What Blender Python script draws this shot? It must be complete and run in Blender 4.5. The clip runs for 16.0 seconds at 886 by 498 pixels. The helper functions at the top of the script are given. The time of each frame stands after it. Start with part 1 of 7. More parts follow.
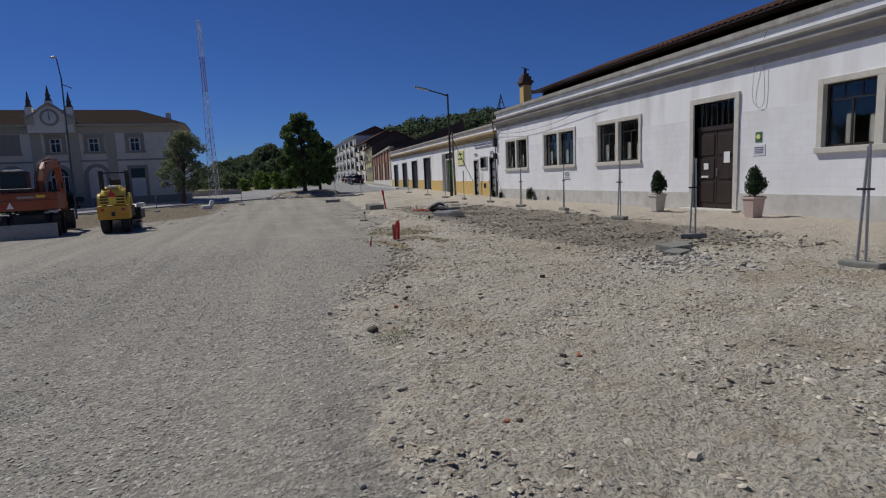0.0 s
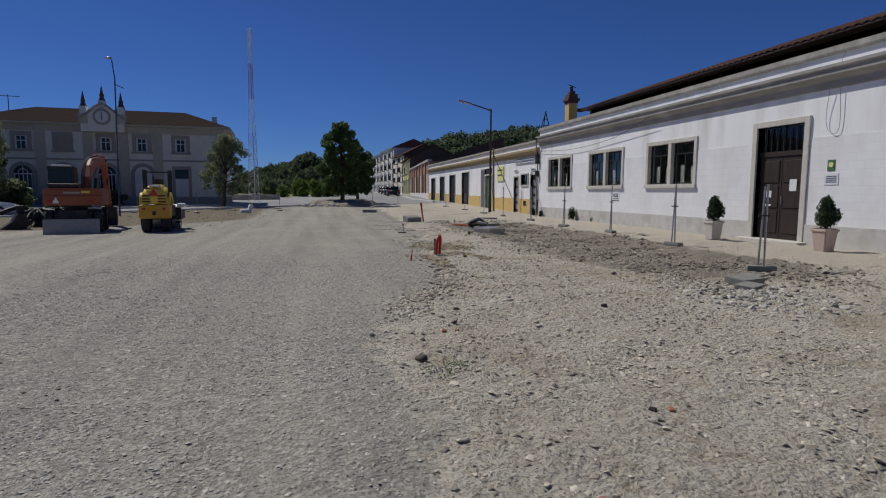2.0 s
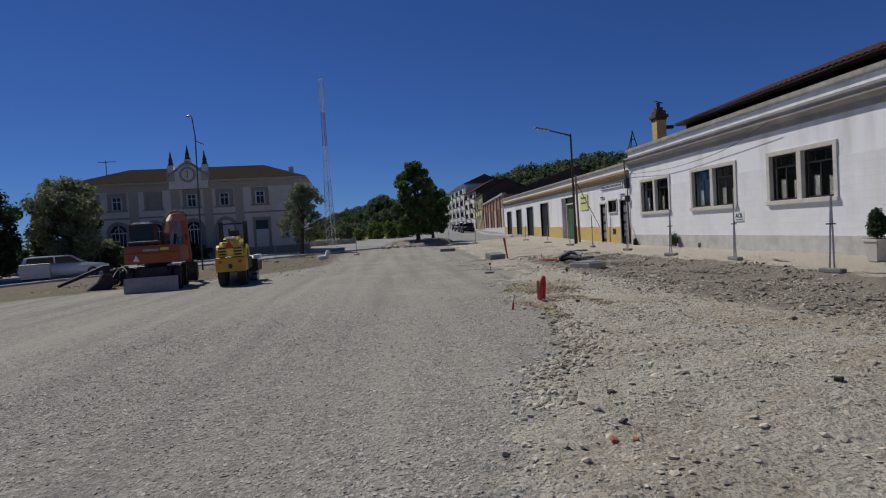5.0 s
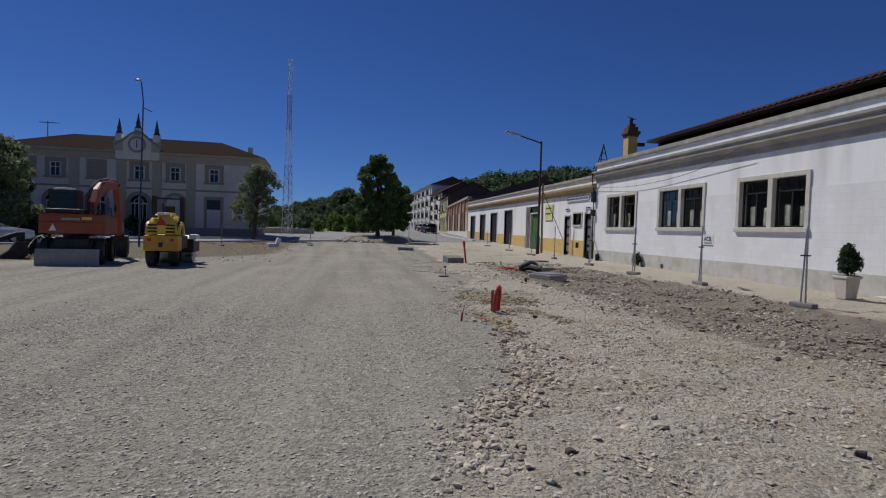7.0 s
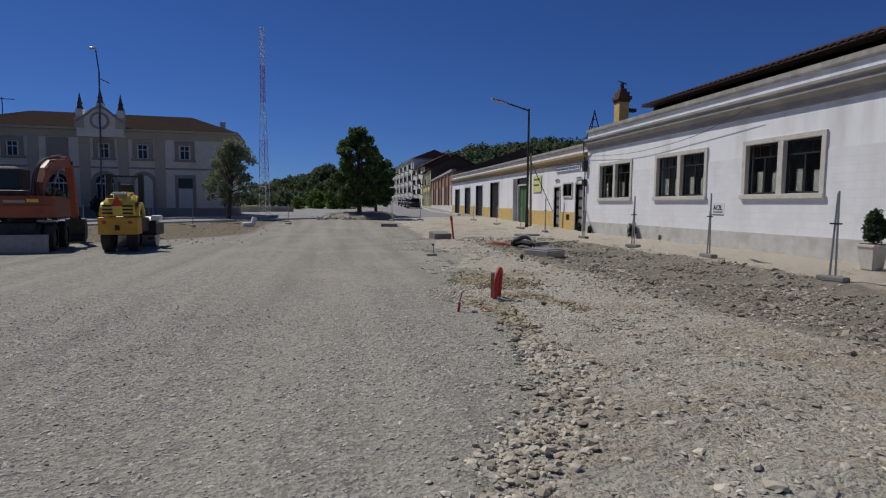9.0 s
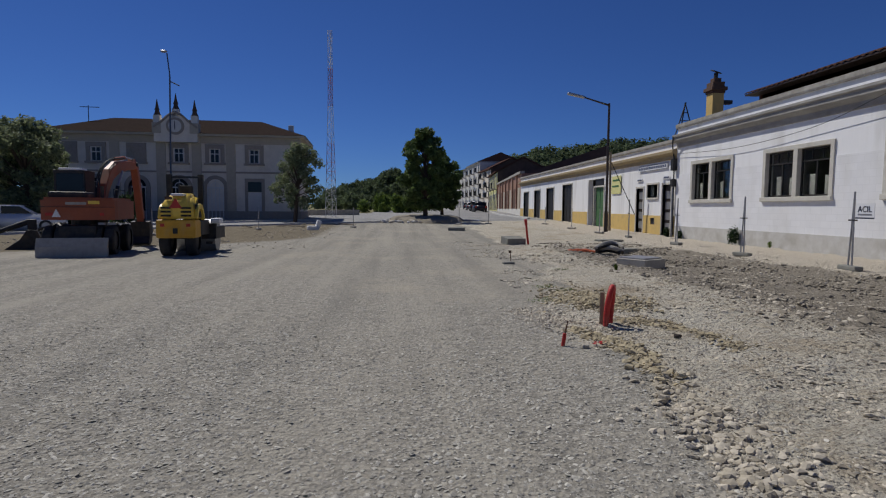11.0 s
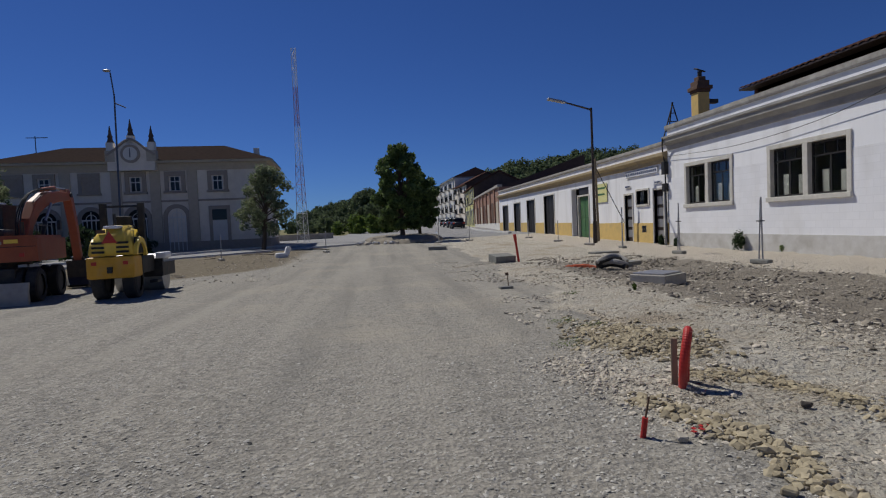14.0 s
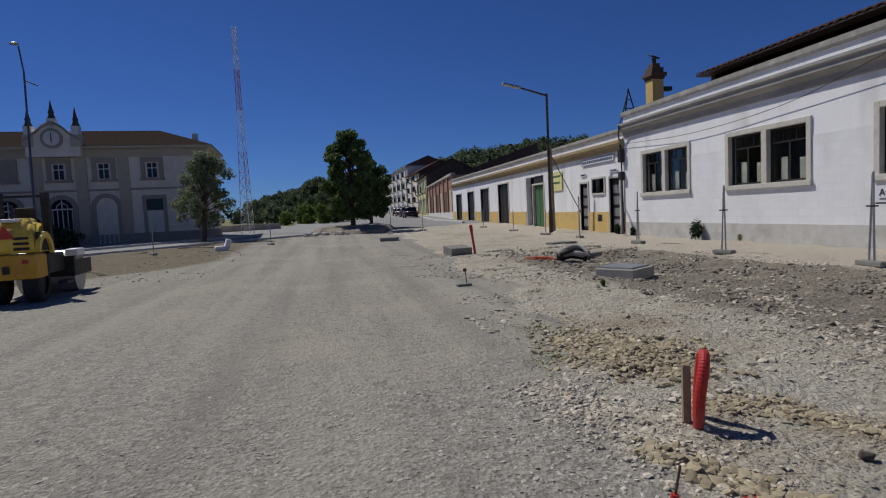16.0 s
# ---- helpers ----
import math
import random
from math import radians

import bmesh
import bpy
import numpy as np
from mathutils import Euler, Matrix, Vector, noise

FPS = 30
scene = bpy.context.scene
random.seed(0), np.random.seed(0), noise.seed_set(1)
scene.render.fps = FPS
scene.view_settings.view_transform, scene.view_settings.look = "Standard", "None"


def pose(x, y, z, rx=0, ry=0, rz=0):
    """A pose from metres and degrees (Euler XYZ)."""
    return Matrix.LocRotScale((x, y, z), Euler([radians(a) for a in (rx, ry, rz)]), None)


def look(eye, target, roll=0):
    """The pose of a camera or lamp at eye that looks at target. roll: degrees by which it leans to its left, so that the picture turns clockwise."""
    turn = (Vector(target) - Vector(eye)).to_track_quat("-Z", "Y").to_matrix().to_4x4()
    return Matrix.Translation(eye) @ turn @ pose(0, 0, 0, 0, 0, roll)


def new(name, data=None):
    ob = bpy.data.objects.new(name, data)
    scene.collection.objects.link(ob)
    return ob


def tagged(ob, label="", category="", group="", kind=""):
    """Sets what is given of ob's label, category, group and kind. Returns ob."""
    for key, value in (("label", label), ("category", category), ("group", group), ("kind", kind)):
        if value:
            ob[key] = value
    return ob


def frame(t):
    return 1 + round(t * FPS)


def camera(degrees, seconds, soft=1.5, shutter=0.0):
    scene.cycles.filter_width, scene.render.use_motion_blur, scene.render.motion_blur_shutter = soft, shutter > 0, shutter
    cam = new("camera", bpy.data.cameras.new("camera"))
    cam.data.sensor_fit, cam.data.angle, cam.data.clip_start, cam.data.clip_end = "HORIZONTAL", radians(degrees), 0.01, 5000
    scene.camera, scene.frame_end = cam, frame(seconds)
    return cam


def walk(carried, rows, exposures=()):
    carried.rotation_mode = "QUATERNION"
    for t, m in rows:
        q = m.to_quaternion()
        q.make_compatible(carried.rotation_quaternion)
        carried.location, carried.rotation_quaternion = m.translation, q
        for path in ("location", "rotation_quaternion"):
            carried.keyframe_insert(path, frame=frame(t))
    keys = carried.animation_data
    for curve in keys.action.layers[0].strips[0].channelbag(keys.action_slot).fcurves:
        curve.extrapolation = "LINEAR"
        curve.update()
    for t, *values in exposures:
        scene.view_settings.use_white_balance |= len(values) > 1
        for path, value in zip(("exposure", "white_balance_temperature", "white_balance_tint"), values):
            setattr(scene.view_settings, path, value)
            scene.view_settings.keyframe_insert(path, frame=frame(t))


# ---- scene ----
cam = camera(78.0, 16.0, soft=1.15)
PATH = [
    (0, (-1.290, -1.377, 1.510), (-0.724, 0.523, 1.248), -2.56),
    (0.5, (-1.248, -1.328, 1.525), (-0.709, 0.587, 1.321), 1.24),
    (1, (-1.246, -1.089, 1.492), (-0.774, 0.847, 1.318), 4.19),
    (1.5, (-1.315, -0.876, 1.478), (-0.853, 1.060, 1.282), -0.33),
    (2, (-1.378, -0.676, 1.481), (-0.919, 1.259, 1.275), 0.18),
    (2.5, (-1.324, -0.302, 1.464), (-0.901, 1.645, 1.297), -1.34),
    (3, (-1.345, 0.040, 1.463), (-0.966, 1.997, 1.304), -1.39),
    (3.5, (-1.442, 0.472, 1.441), (-1.119, 2.445, 1.374), -5.72),
    (4, (-1.490, 0.813, 1.422), (-1.299, 2.804, 1.383), -6.55),
    (4.5, (-1.502, 1.125, 1.472), (-1.370, 3.119, 1.395), -4.22),
    (4.7, (-1.516, 1.221, 1.506), (-1.339, 3.212, 1.439), -4.31),
    (6.8, (-1.076, 2.454, 1.444), (-0.795, 4.432, 1.339), 1.70),
    (7, (-1.085, 2.602, 1.419), (-0.749, 4.573, 1.351), 1.72),
    (7.5, (-1.090, 2.937, 1.429), (-0.725, 4.900, 1.310), 0.75),
    (8, (-1.043, 3.352, 1.429), (-0.725, 5.323, 1.312), 2.49),
    (8.5, (-0.996, 3.691, 1.411), (-0.681, 5.662, 1.277), 0.59),
    (9, (-0.955, 4.009, 1.413), (-0.560, 5.963, 1.253), 0.43),
    (9.5, (-0.931, 4.484, 1.395), (-0.624, 6.455, 1.243), 0.44),
    (10, (-0.912, 4.951, 1.351), (-0.737, 6.939, 1.221), 2.21),
    (10.2, (-0.912, 5.103, 1.350), (-0.734, 7.088, 1.176), 1.90),
    (12.3, (-1.090, 6.759, 1.347), (-0.974, 8.753, 1.257), -2.99),
    (12.5, (-1.100, 6.846, 1.352), (-0.967, 8.838, 1.231), -3.99),
    (13, (-1.011, 7.193, 1.376), (-0.825, 9.182, 1.276), -0.72),
    (13.5, (-0.961, 7.475, 1.360), (-0.746, 9.460, 1.251), -2.11),
    (14, (-0.929, 7.830, 1.376), (-0.682, 9.813, 1.291), -2.54),
    (14.5, (-0.837, 8.155, 1.383), (-0.617, 10.143, 1.367), -3.25),
    (15, (-0.733, 8.465, 1.387), (-0.572, 10.458, 1.319), -1.35),
    (15.5, (-0.704, 8.735, 1.375), (-0.479, 10.720, 1.286), -2.20),
    (16, (-0.755, 8.915, 1.429), (-0.342, 10.867, 1.295), -2.82),
]
walk(cam, [(t, look(eye, target, roll)) for t, eye, target, roll in PATH])

# ---- world, sun ----
SUN_EL, SUN_AZ = radians(52), math.atan2(-0.62, 0.785)
world = bpy.data.worlds.new("sky_world")
scene.world = world
world.use_nodes = True
wn = world.node_tree.nodes
sky = wn.new("ShaderNodeTexSky")
sky.sky_type = "NISHITA"
sky.sun_disc = False
sky.sun_elevation, sky.sun_rotation = SUN_EL, SUN_AZ
sky.altitude, sky.air_density, sky.dust_density, sky.ozone_density = 1800, 1.0, 0.15, 5.0
wn["Background"].inputs["Strength"].default_value = 0.05
tint = wn.new("ShaderNodeMix")
tint.data_type, tint.blend_type = "RGBA", "MULTIPLY"
tint.inputs["Factor"].default_value = 1.0
tint.inputs["B"].default_value = (0.375, 0.59, 1.05, 1)
world.node_tree.links.new(sky.outputs[0], tint.inputs["A"])
world.node_tree.links.new(tint.outputs["Result"], wn["Background"].inputs["Color"])
sun = new("sun", bpy.data.lights.new("sun", "SUN"))
sun.data.energy, sun.data.angle, sun.data.color = 3.35, radians(0.5), (0.985, 0.955, 0.89)
sun.matrix_world = look((-30 * 0.62, 30 * 0.785, 30 * math.tan(SUN_EL)), (0, 0, 0))


# ---- materials ----
def surface(name, c1, c2, scale=3.0, rough=0.8, bump=0.0, bump_scale=60.0, metal=0.0, c3=None, stain=0.35, stain_scale=0.6, stretch=None, spread=0.0, distance=0.01):
    """Two colours mixed by fine grain, a third as stains at a larger scale, and a fine relief."""
    m = bpy.data.materials.new(name)
    m.use_nodes = True
    n, ln = m.node_tree.nodes, m.node_tree.links
    b = n["Principled BSDF"]
    tc = n.new("ShaderNodeTexCoord")
    mp = n.new("ShaderNodeMapping")
    ln.new(tc.outputs["Object"], mp.inputs["Vector"])
    if stretch:
        mp.inputs["Scale"].default_value = stretch
    g = n.new("ShaderNodeTexNoise")
    g.inputs["Scale"].default_value, g.inputs["Detail"].default_value, g.inputs["Roughness"].default_value = scale, 6, 0.65
    ln.new(mp.outputs[0], g.inputs["Vector"])
    ramp = n.new("ShaderNodeMapRange")
    ramp.inputs["From Min"].default_value, ramp.inputs["From Max"].default_value = 0.3, 0.7
    ln.new(g.outputs["Fac"], ramp.inputs["Value"])
    mix = n.new("ShaderNodeMix")
    mix.data_type = "RGBA"
    mix.inputs["A"].default_value, mix.inputs["B"].default_value = (*c1, 1), (*c2, 1)
    ln.new(ramp.outputs[0], mix.inputs["Factor"])
    col = mix.outputs["Result"]
    if c3:
        s = n.new("ShaderNodeTexNoise")
        s.inputs["Scale"].default_value, s.inputs["Detail"].default_value = stain_scale, 8
        ln.new(mp.outputs[0], s.inputs["Vector"])
        r2 = n.new("ShaderNodeMapRange")
        r2.inputs["From Min"].default_value, r2.inputs["From Max"].default_value = 0.5, 0.75
        r2.inputs["To Max"].default_value = stain
        ln.new(s.outputs["Fac"], r2.inputs["Value"])
        m2 = n.new("ShaderNodeMix")
        m2.data_type = "RGBA"
        m2.inputs["B"].default_value = (*c3, 1)
        ln.new(r2.outputs[0], m2.inputs["Factor"])
        ln.new(col, m2.inputs["A"])
        col = m2.outputs["Result"]
    if spread:
        rnd = n.new("ShaderNodeNewGeometry")
        oi = n.new("ShaderNodeObjectInfo")
        ad = n.new("ShaderNodeMath")
        ad.operation = "ADD"
        ln.new(rnd.outputs["Random Per Island"], ad.inputs[0])
        ln.new(oi.outputs["Random"], ad.inputs[1])
        fr = n.new("ShaderNodeMath")
        fr.operation = "FRACT"
        ln.new(ad.outputs[0], fr.inputs[0])
        r3 = n.new("ShaderNodeMapRange")
        r3.inputs["To Min"].default_value, r3.inputs["To Max"].default_value = 1 - spread, 1 + spread
        ln.new(fr.outputs[0], r3.inputs["Value"])
        hs = n.new("ShaderNodeHueSaturation")
        ln.new(r3.outputs[0], hs.inputs["Value"])
        ln.new(col, hs.inputs["Color"])
        col = hs.outputs[0]
    ln.new(col, b.inputs["Base Color"])
    b.inputs["Roughness"].default_value, b.inputs["Metallic"].default_value = rough, metal
    b.inputs["Specular IOR Level"].default_value = 0.3
    if bump:
        bn = n.new("ShaderNodeTexNoise")
        bn.inputs["Scale"].default_value, bn.inputs["Detail"].default_value = bump_scale, 4
        ln.new(mp.outputs[0], bn.inputs["Vector"])
        bp = n.new("ShaderNodeBump")
        bp.inputs["Strength"].default_value, bp.inputs["Distance"].default_value = bump, distance
        ln.new(bn.outputs["Fac"], bp.inputs["Height"])
        ln.new(bp.outputs[0], b.inputs["Normal"])
    return m


M_WHITE = surface("white_limewash", (0.86, 0.86, 0.865), (0.80, 0.80, 0.80), 2.2, 0.85, 0.25, 25, c3=(0.48, 0.46, 0.42), stain=0.5, stain_scale=1.1, stretch=(1, 1, 0.14))


def add_blocks(m, joint):
    """Faint courses of painted blocks in a wall that faces x."""
    n, ln = m.node_tree.nodes, m.node_tree.links
    b = n["Principled BSDF"]
    tc, sep, com = n.new("ShaderNodeTexCoord"), n.new("ShaderNodeSeparateXYZ"), n.new("ShaderNodeCombineXYZ")
    ln.new(tc.outputs["Object"], sep.inputs[0])
    ln.new(sep.outputs["Y"], com.inputs["X"])
    ln.new(sep.outputs["Z"], com.inputs["Y"])
    br = n.new("ShaderNodeTexBrick")
    br.inputs["Scale"].default_value = 1.0
    br.inputs["Brick Width"].default_value, br.inputs["Row Height"].default_value = 0.42, 0.21
    br.inputs["Mortar Size"].default_value, br.inputs["Mortar Smooth"].default_value = 0.012, 0.4
    br.inputs["Color1"].default_value, br.inputs["Color2"].default_value, br.inputs["Mortar"].default_value = (1, 1, 1, 1), (0.96, 0.96, 0.96, 1), (joint, joint, joint, 1)
    ln.new(com.outputs[0], br.inputs["Vector"])
    src = b.inputs["Base Color"].links[0].from_socket
    mx = n.new("ShaderNodeMix")
    mx.data_type, mx.blend_type = "RGBA", "MULTIPLY"
    mx.inputs["Factor"].default_value = 1.0
    ln.new(src, mx.inputs["A"])
    ln.new(br.outputs["Color"], mx.inputs["B"])
    ln.new(mx.outputs["Result"], b.inputs["Base Color"])


M_WHITETILE = surface("white_painted_blocks", (0.84, 0.84, 0.85), (0.78, 0.78, 0.785), 2.2, 0.8, 0.2, 25, c3=(0.6, 0.58, 0.53), stain=0.4, stain_scale=0.9, stretch=(1, 1, 0.5))
add_blocks(M_WHITETILE, 0.93)
M_PLINTH = surface("damp_plinth", (0.60, 0.59, 0.56), (0.48, 0.46, 0.42), 3, 0.9, 0.3, 30, c3=(0.33, 0.30, 0.25), stain=0.6, stain_scale=1.6)
M_CORNICE = surface("weathered_cornice", (0.37, 0.355, 0.33), (0.25, 0.24, 0.225), 4, 0.9, 0.5, 40, c3=(0.48, 0.45, 0.40), stain=0.6, stain_scale=1.2, stretch=(1, 0.4, 1))
M_OCHRE = surface("ochre_cornice", (0.42, 0.33, 0.19), (0.30, 0.235, 0.14), 4, 0.9, 0.4, 40, c3=(0.22, 0.19, 0.15), stain=0.6, stain_scale=1.5)
M_COPING = surface("stained_coping", (0.40, 0.38, 0.34), (0.27, 0.25, 0.22), 5, 0.9, 0.4, 40, c3=(0.6, 0.58, 0.54), stain=0.6, stain_scale=1.5)
M_STONE = surface("limestone_surround", (0.62, 0.595, 0.53), (0.51, 0.485, 0.43), 6, 0.8, 0.3, 60, c3=(0.40, 0.36, 0.29), stain=0.4, stain_scale=2)
M_YELLOW = surface("yellow_dado_paint", (0.68, 0.48, 0.17), (0.58, 0.41, 0.15), 3, 0.85, 0.3, 30, c3=(0.42, 0.33, 0.18), stain=0.5, stain_scale=1.5)
M_DARKWOOD = surface("dark_stained_wood", (0.05, 0.034, 0.029), (0.03, 0.021, 0.018), 8, 0.55, 0.3, 50, stretch=(1, 1, 0.15))
M_FRAME = surface("dark_window_timber", (0.035, 0.03, 0.027), (0.02, 0.018, 0.016), 8, 0.5, 0.2, 50)
M_GREEN = surface("green_door_paint", (0.075, 0.17, 0.07), (0.05, 0.13, 0.055), 4, 0.6, 0.2, 40, c3=(0.12, 0.14, 0.08), stain=0.4, stain_scale=2)
M_TILE = surface("old_clay_tile", (0.14, 0.075, 0.058), (0.085, 0.052, 0.044), 5, 0.9, 0.4, 40, c3=(0.07, 0.06, 0.05), stain=0.6, stain_scale=2, spread=0.2)
# Interior colour darkened so that rooms behind the panes look unlit.
M_INSIDE = surface("darkened_interior_plaster", (0.25, 0.23, 0.2), (0.2, 0.18, 0.16), 2, 0.9)
M_STATION = surface("station_render", (0.80, 0.73, 0.62), (0.70, 0.63, 0.53), 2, 0.9, 0.2, 30, c3=(0.45, 0.41, 0.34), stain=0.35, stain_scale=0.5)
M_STATION_TRIM = surface("station_ochre_trim", (0.50, 0.435, 0.335), (0.42, 0.365, 0.28), 3, 0.9, 0.2, 30)
M_STATION_STONE = surface("station_grey_stone", (0.37, 0.315, 0.26), (0.30, 0.255, 0.205), 5, 0.9, 0.2, 40)
M_PALE = surface("pale_plaster", (0.72, 0.70, 0.65), (0.62, 0.60, 0.55), 2, 0.9, c3=(0.5, 0.46, 0.4), stain_scale=0.4)
M_BRICK = surface("old_red_brick", (0.34, 0.19, 0.13), (0.26, 0.14, 0.10), 2.5, 0.9, 0.4, 20, c3=(0.45, 0.36, 0.29), stain=0.5, stain_scale=0.5)
M_SLATE = surface("dark_brown_gable", (0.12, 0.09, 0.075), (0.085, 0.065, 0.055), 1.5, 0.9)
M_STEEL = surface("galvanised_steel", (0.42, 0.42, 0.43), (0.33, 0.33, 0.34), 10, 0.45, 0.1, 80, metal=0.7, c3=(0.3, 0.24, 0.18), stain=0.3, stain_scale=5)
M_DARKSTEEL = surface("dark_steel", (0.05, 0.05, 0.05), (0.03, 0.03, 0.03), 10, 0.55, 0.1, 60, metal=0.4, c3=(0.12, 0.09, 0.06), stain=0.5, stain_scale=4)
M_RUST = surface("brown_iron", (0.14, 0.08, 0.05), (0.09, 0.055, 0.04), 8, 0.8, 0.2, 60)
M_CONCRETE = surface("grey_concrete", (0.42, 0.395, 0.35), (0.32, 0.30, 0.265), 6, 0.9, 0.5, 60, c3=(0.5, 0.45, 0.38), stain=0.5, stain_scale=2)
M_KERB = surface("pale_kerb_stone", (0.55, 0.54, 0.52), (0.45, 0.44, 0.42), 4, 0.9, 0.3, 40)
M_RED = surface("red_ribbed_plastic", (0.50, 0.035, 0.03), (0.40, 0.03, 0.025), 10, 0.5, 0.1, 60, c3=(0.42, 0.2, 0.15), stain=0.35, stain_scale=6)
M_ORANGE = surface("faded_orange_paint", (0.36, 0.10, 0.045), (0.28, 0.08, 0.04), 4, 0.5, 0.1, 40, c3=(0.28, 0.14, 0.08), stain=0.5, stain_scale=2)
M_ORANGENET = surface("orange_plastic", (0.72, 0.20, 0.10), (0.6, 0.15, 0.07), 10, 0.6)
M_MYELLOW = surface("machine_yellow", (0.84, 0.60, 0.10), (0.76, 0.52, 0.08), 4, 0.45, 0.05, 40, c3=(0.5, 0.36, 0.14), stain=0.4, stain_scale=3)
M_BLACK = surface("black_rubber", (0.025, 0.025, 0.025), (0.04, 0.038, 0.035), 12, 0.8, 0.3, 60, c3=(0.13, 0.11, 0.09), stain=0.5, stain_scale=4)
M_WHITEPAINT = surface("white_gloss", (0.8, 0.8, 0.8), (0.74, 0.74, 0.74), 4, 0.35)
M_CARSILVER = surface("silver_car_paint", (0.72, 0.73, 0.74), (0.66, 0.67, 0.68), 3, 0.3, metal=0.1)
M_CARDARK = surface("dark_car_paint", (0.03, 0.032, 0.04), (0.025, 0.027, 0.035), 3, 0.25)
M_CARGREY = surface("grey_car_paint", (0.2, 0.2, 0.21), (0.17, 0.17, 0.18), 3, 0.25, metal=0.4)
M_BARK = surface("bark", (0.13, 0.095, 0.065), (0.08, 0.06, 0.045), 12, 0.95, 0.6, 40)
M_LEAF = surface("plane_tree_leaf", (0.14, 0.20, 0.065), (0.09, 0.135, 0.043), 2, 0.6, spread=0.4)
M_OLIVE = surface("grey_green_leaf", (0.25, 0.285, 0.155), (0.17, 0.20, 0.105), 2, 0.65, spread=0.4)
M_PINE = surface("dark_woodland_leaf", (0.13, 0.165, 0.085), (0.08, 0.11, 0.055), 0.2, 0.8, spread=0.45)
M_SHRUB = surface("dark_evergreen_leaf", (0.055, 0.085, 0.035), (0.035, 0.06, 0.024), 4, 0.6, spread=0.4)
M_MEADOW = surface("bright_scrub_leaf", (0.14, 0.20, 0.04), (0.09, 0.14, 0.03), 0.5, 0.8, spread=0.35)
M_GRAVEL = surface("limestone_chips", (0.49, 0.466, 0.41), (0.33, 0.312, 0.272), 20, 0.9, spread=0.4)
M_RUBBLE = surface("tan_rubble", (0.575, 0.52, 0.425), (0.42, 0.37, 0.295), 12, 0.95, 0.4, 50, spread=0.25)
M_CLAY = surface("yellow_clay_lumps", (0.42, 0.36, 0.24), (0.30, 0.25, 0.165), 10, 0.95, 0.4, 50, spread=0.25)
M_DARKROCK = surface("dark_broken_asphalt", (0.10, 0.085, 0.07), (0.06, 0.052, 0.045), 12, 0.95, 0.5, 60, spread=0.2)
M_TERRACOTTA = surface("broken_terracotta", (0.42, 0.17, 0.10), (0.32, 0.13, 0.08), 10, 0.9, 0.3, 60)
M_TIMBER = surface("grey_brown_timber", (0.30, 0.24, 0.16), (0.2, 0.16, 0.11), 10, 0.85, 0.3, 60, stretch=(1, 1, 0.2))
M_POT = surface("pale_cast_pot", (0.60, 0.56, 0.50), (0.5, 0.46, 0.4), 6, 0.85, 0.2, 50)
M_POTPINK = surface("pinkish_cast_pot", (0.55, 0.42, 0.36), (0.46, 0.35, 0.3), 6, 0.85, 0.2, 50)
M_SIGN = surface("white_sign_board", (0.75, 0.75, 0.76), (0.7, 0.7, 0.71), 3, 0.5)
M_INK = surface("dark_sign_lettering", (0.03, 0.035, 0.06), (0.03, 0.035, 0.06), 3, 0.6)
M_BLUE = surface("faded_blue_lettering", (0.06, 0.08, 0.16), (0.05, 0.07, 0.14), 3, 0.6)
M_SIGNYELLOW = surface("pale_yellow_board", (0.72, 0.70, 0.32), (0.66, 0.63, 0.28), 3, 0.6)
M_PAPER = surface("paper", (0.78, 0.78, 0.76), (0.72, 0.72, 0.70), 5, 0.8)
M_SLABGREY = surface("weathered_grey_slab", (0.25, 0.25, 0.225), (0.18, 0.18, 0.16), 7, 0.9, 0.5, 60, c3=(0.36, 0.33, 0.27), stain=0.5, stain_scale=3)
M_EDGE = surface("earthy_broken_stone", (0.46, 0.41, 0.325), (0.31, 0.27, 0.205), 12, 0.95, 0.4, 50, spread=0.3)
M_LAMPDARK = surface("dark_brown_lamp_paint", (0.065, 0.05, 0.043), (0.045, 0.036, 0.032), 6, 0.6, 0.2, 60, c3=(0.13, 0.085, 0.055), stain=0.5, stain_scale=1.5)
# Paper with the dimness behind the window glass put into its colour.
M_DIMPAPER = surface("dimmed_paper", (0.30, 0.29, 0.27), (0.22, 0.21, 0.195), 6, 0.9)
M_LENS = surface("red_reflector", (0.5, 0.05, 0.03), (0.42, 0.04, 0.03), 5, 0.3)


def leafy(m, amount=0.42):
    """Lets light through thin leaves."""
    n, ln = m.node_tree.nodes, m.node_tree.links
    b, out = n["Principled BSDF"], n["Material Output"]
    tr = n.new("ShaderNodeBsdfTranslucent")
    src = b.inputs["Base Color"].links[0].from_socket
    ln.new(src, tr.inputs["Color"])
    mx = n.new("ShaderNodeMixShader")
    mx.inputs[0].default_value = amount
    ln.new(b.outputs[0], mx.inputs[1])
    ln.new(tr.outputs[0], mx.inputs[2])
    ln.new(mx.outputs[0], out.inputs["Surface"])


for leaf_material in (M_LEAF, M_OLIVE, M_PINE, M_SHRUB, M_MEADOW):
    leafy(leaf_material)


def glass(name, tint, rough=0.03):
    m = bpy.data.materials.new(name)
    m.use_nodes = True
    b = m.node_tree.nodes["Principled BSDF"]
    b.inputs["Base Color"].default_value = (*tint, 1)
    b.inputs["Roughness"].default_value = rough
    b.inputs["Transmission Weight"].default_value = 1.0
    b.inputs["IOR"].default_value = 1.45
    return m


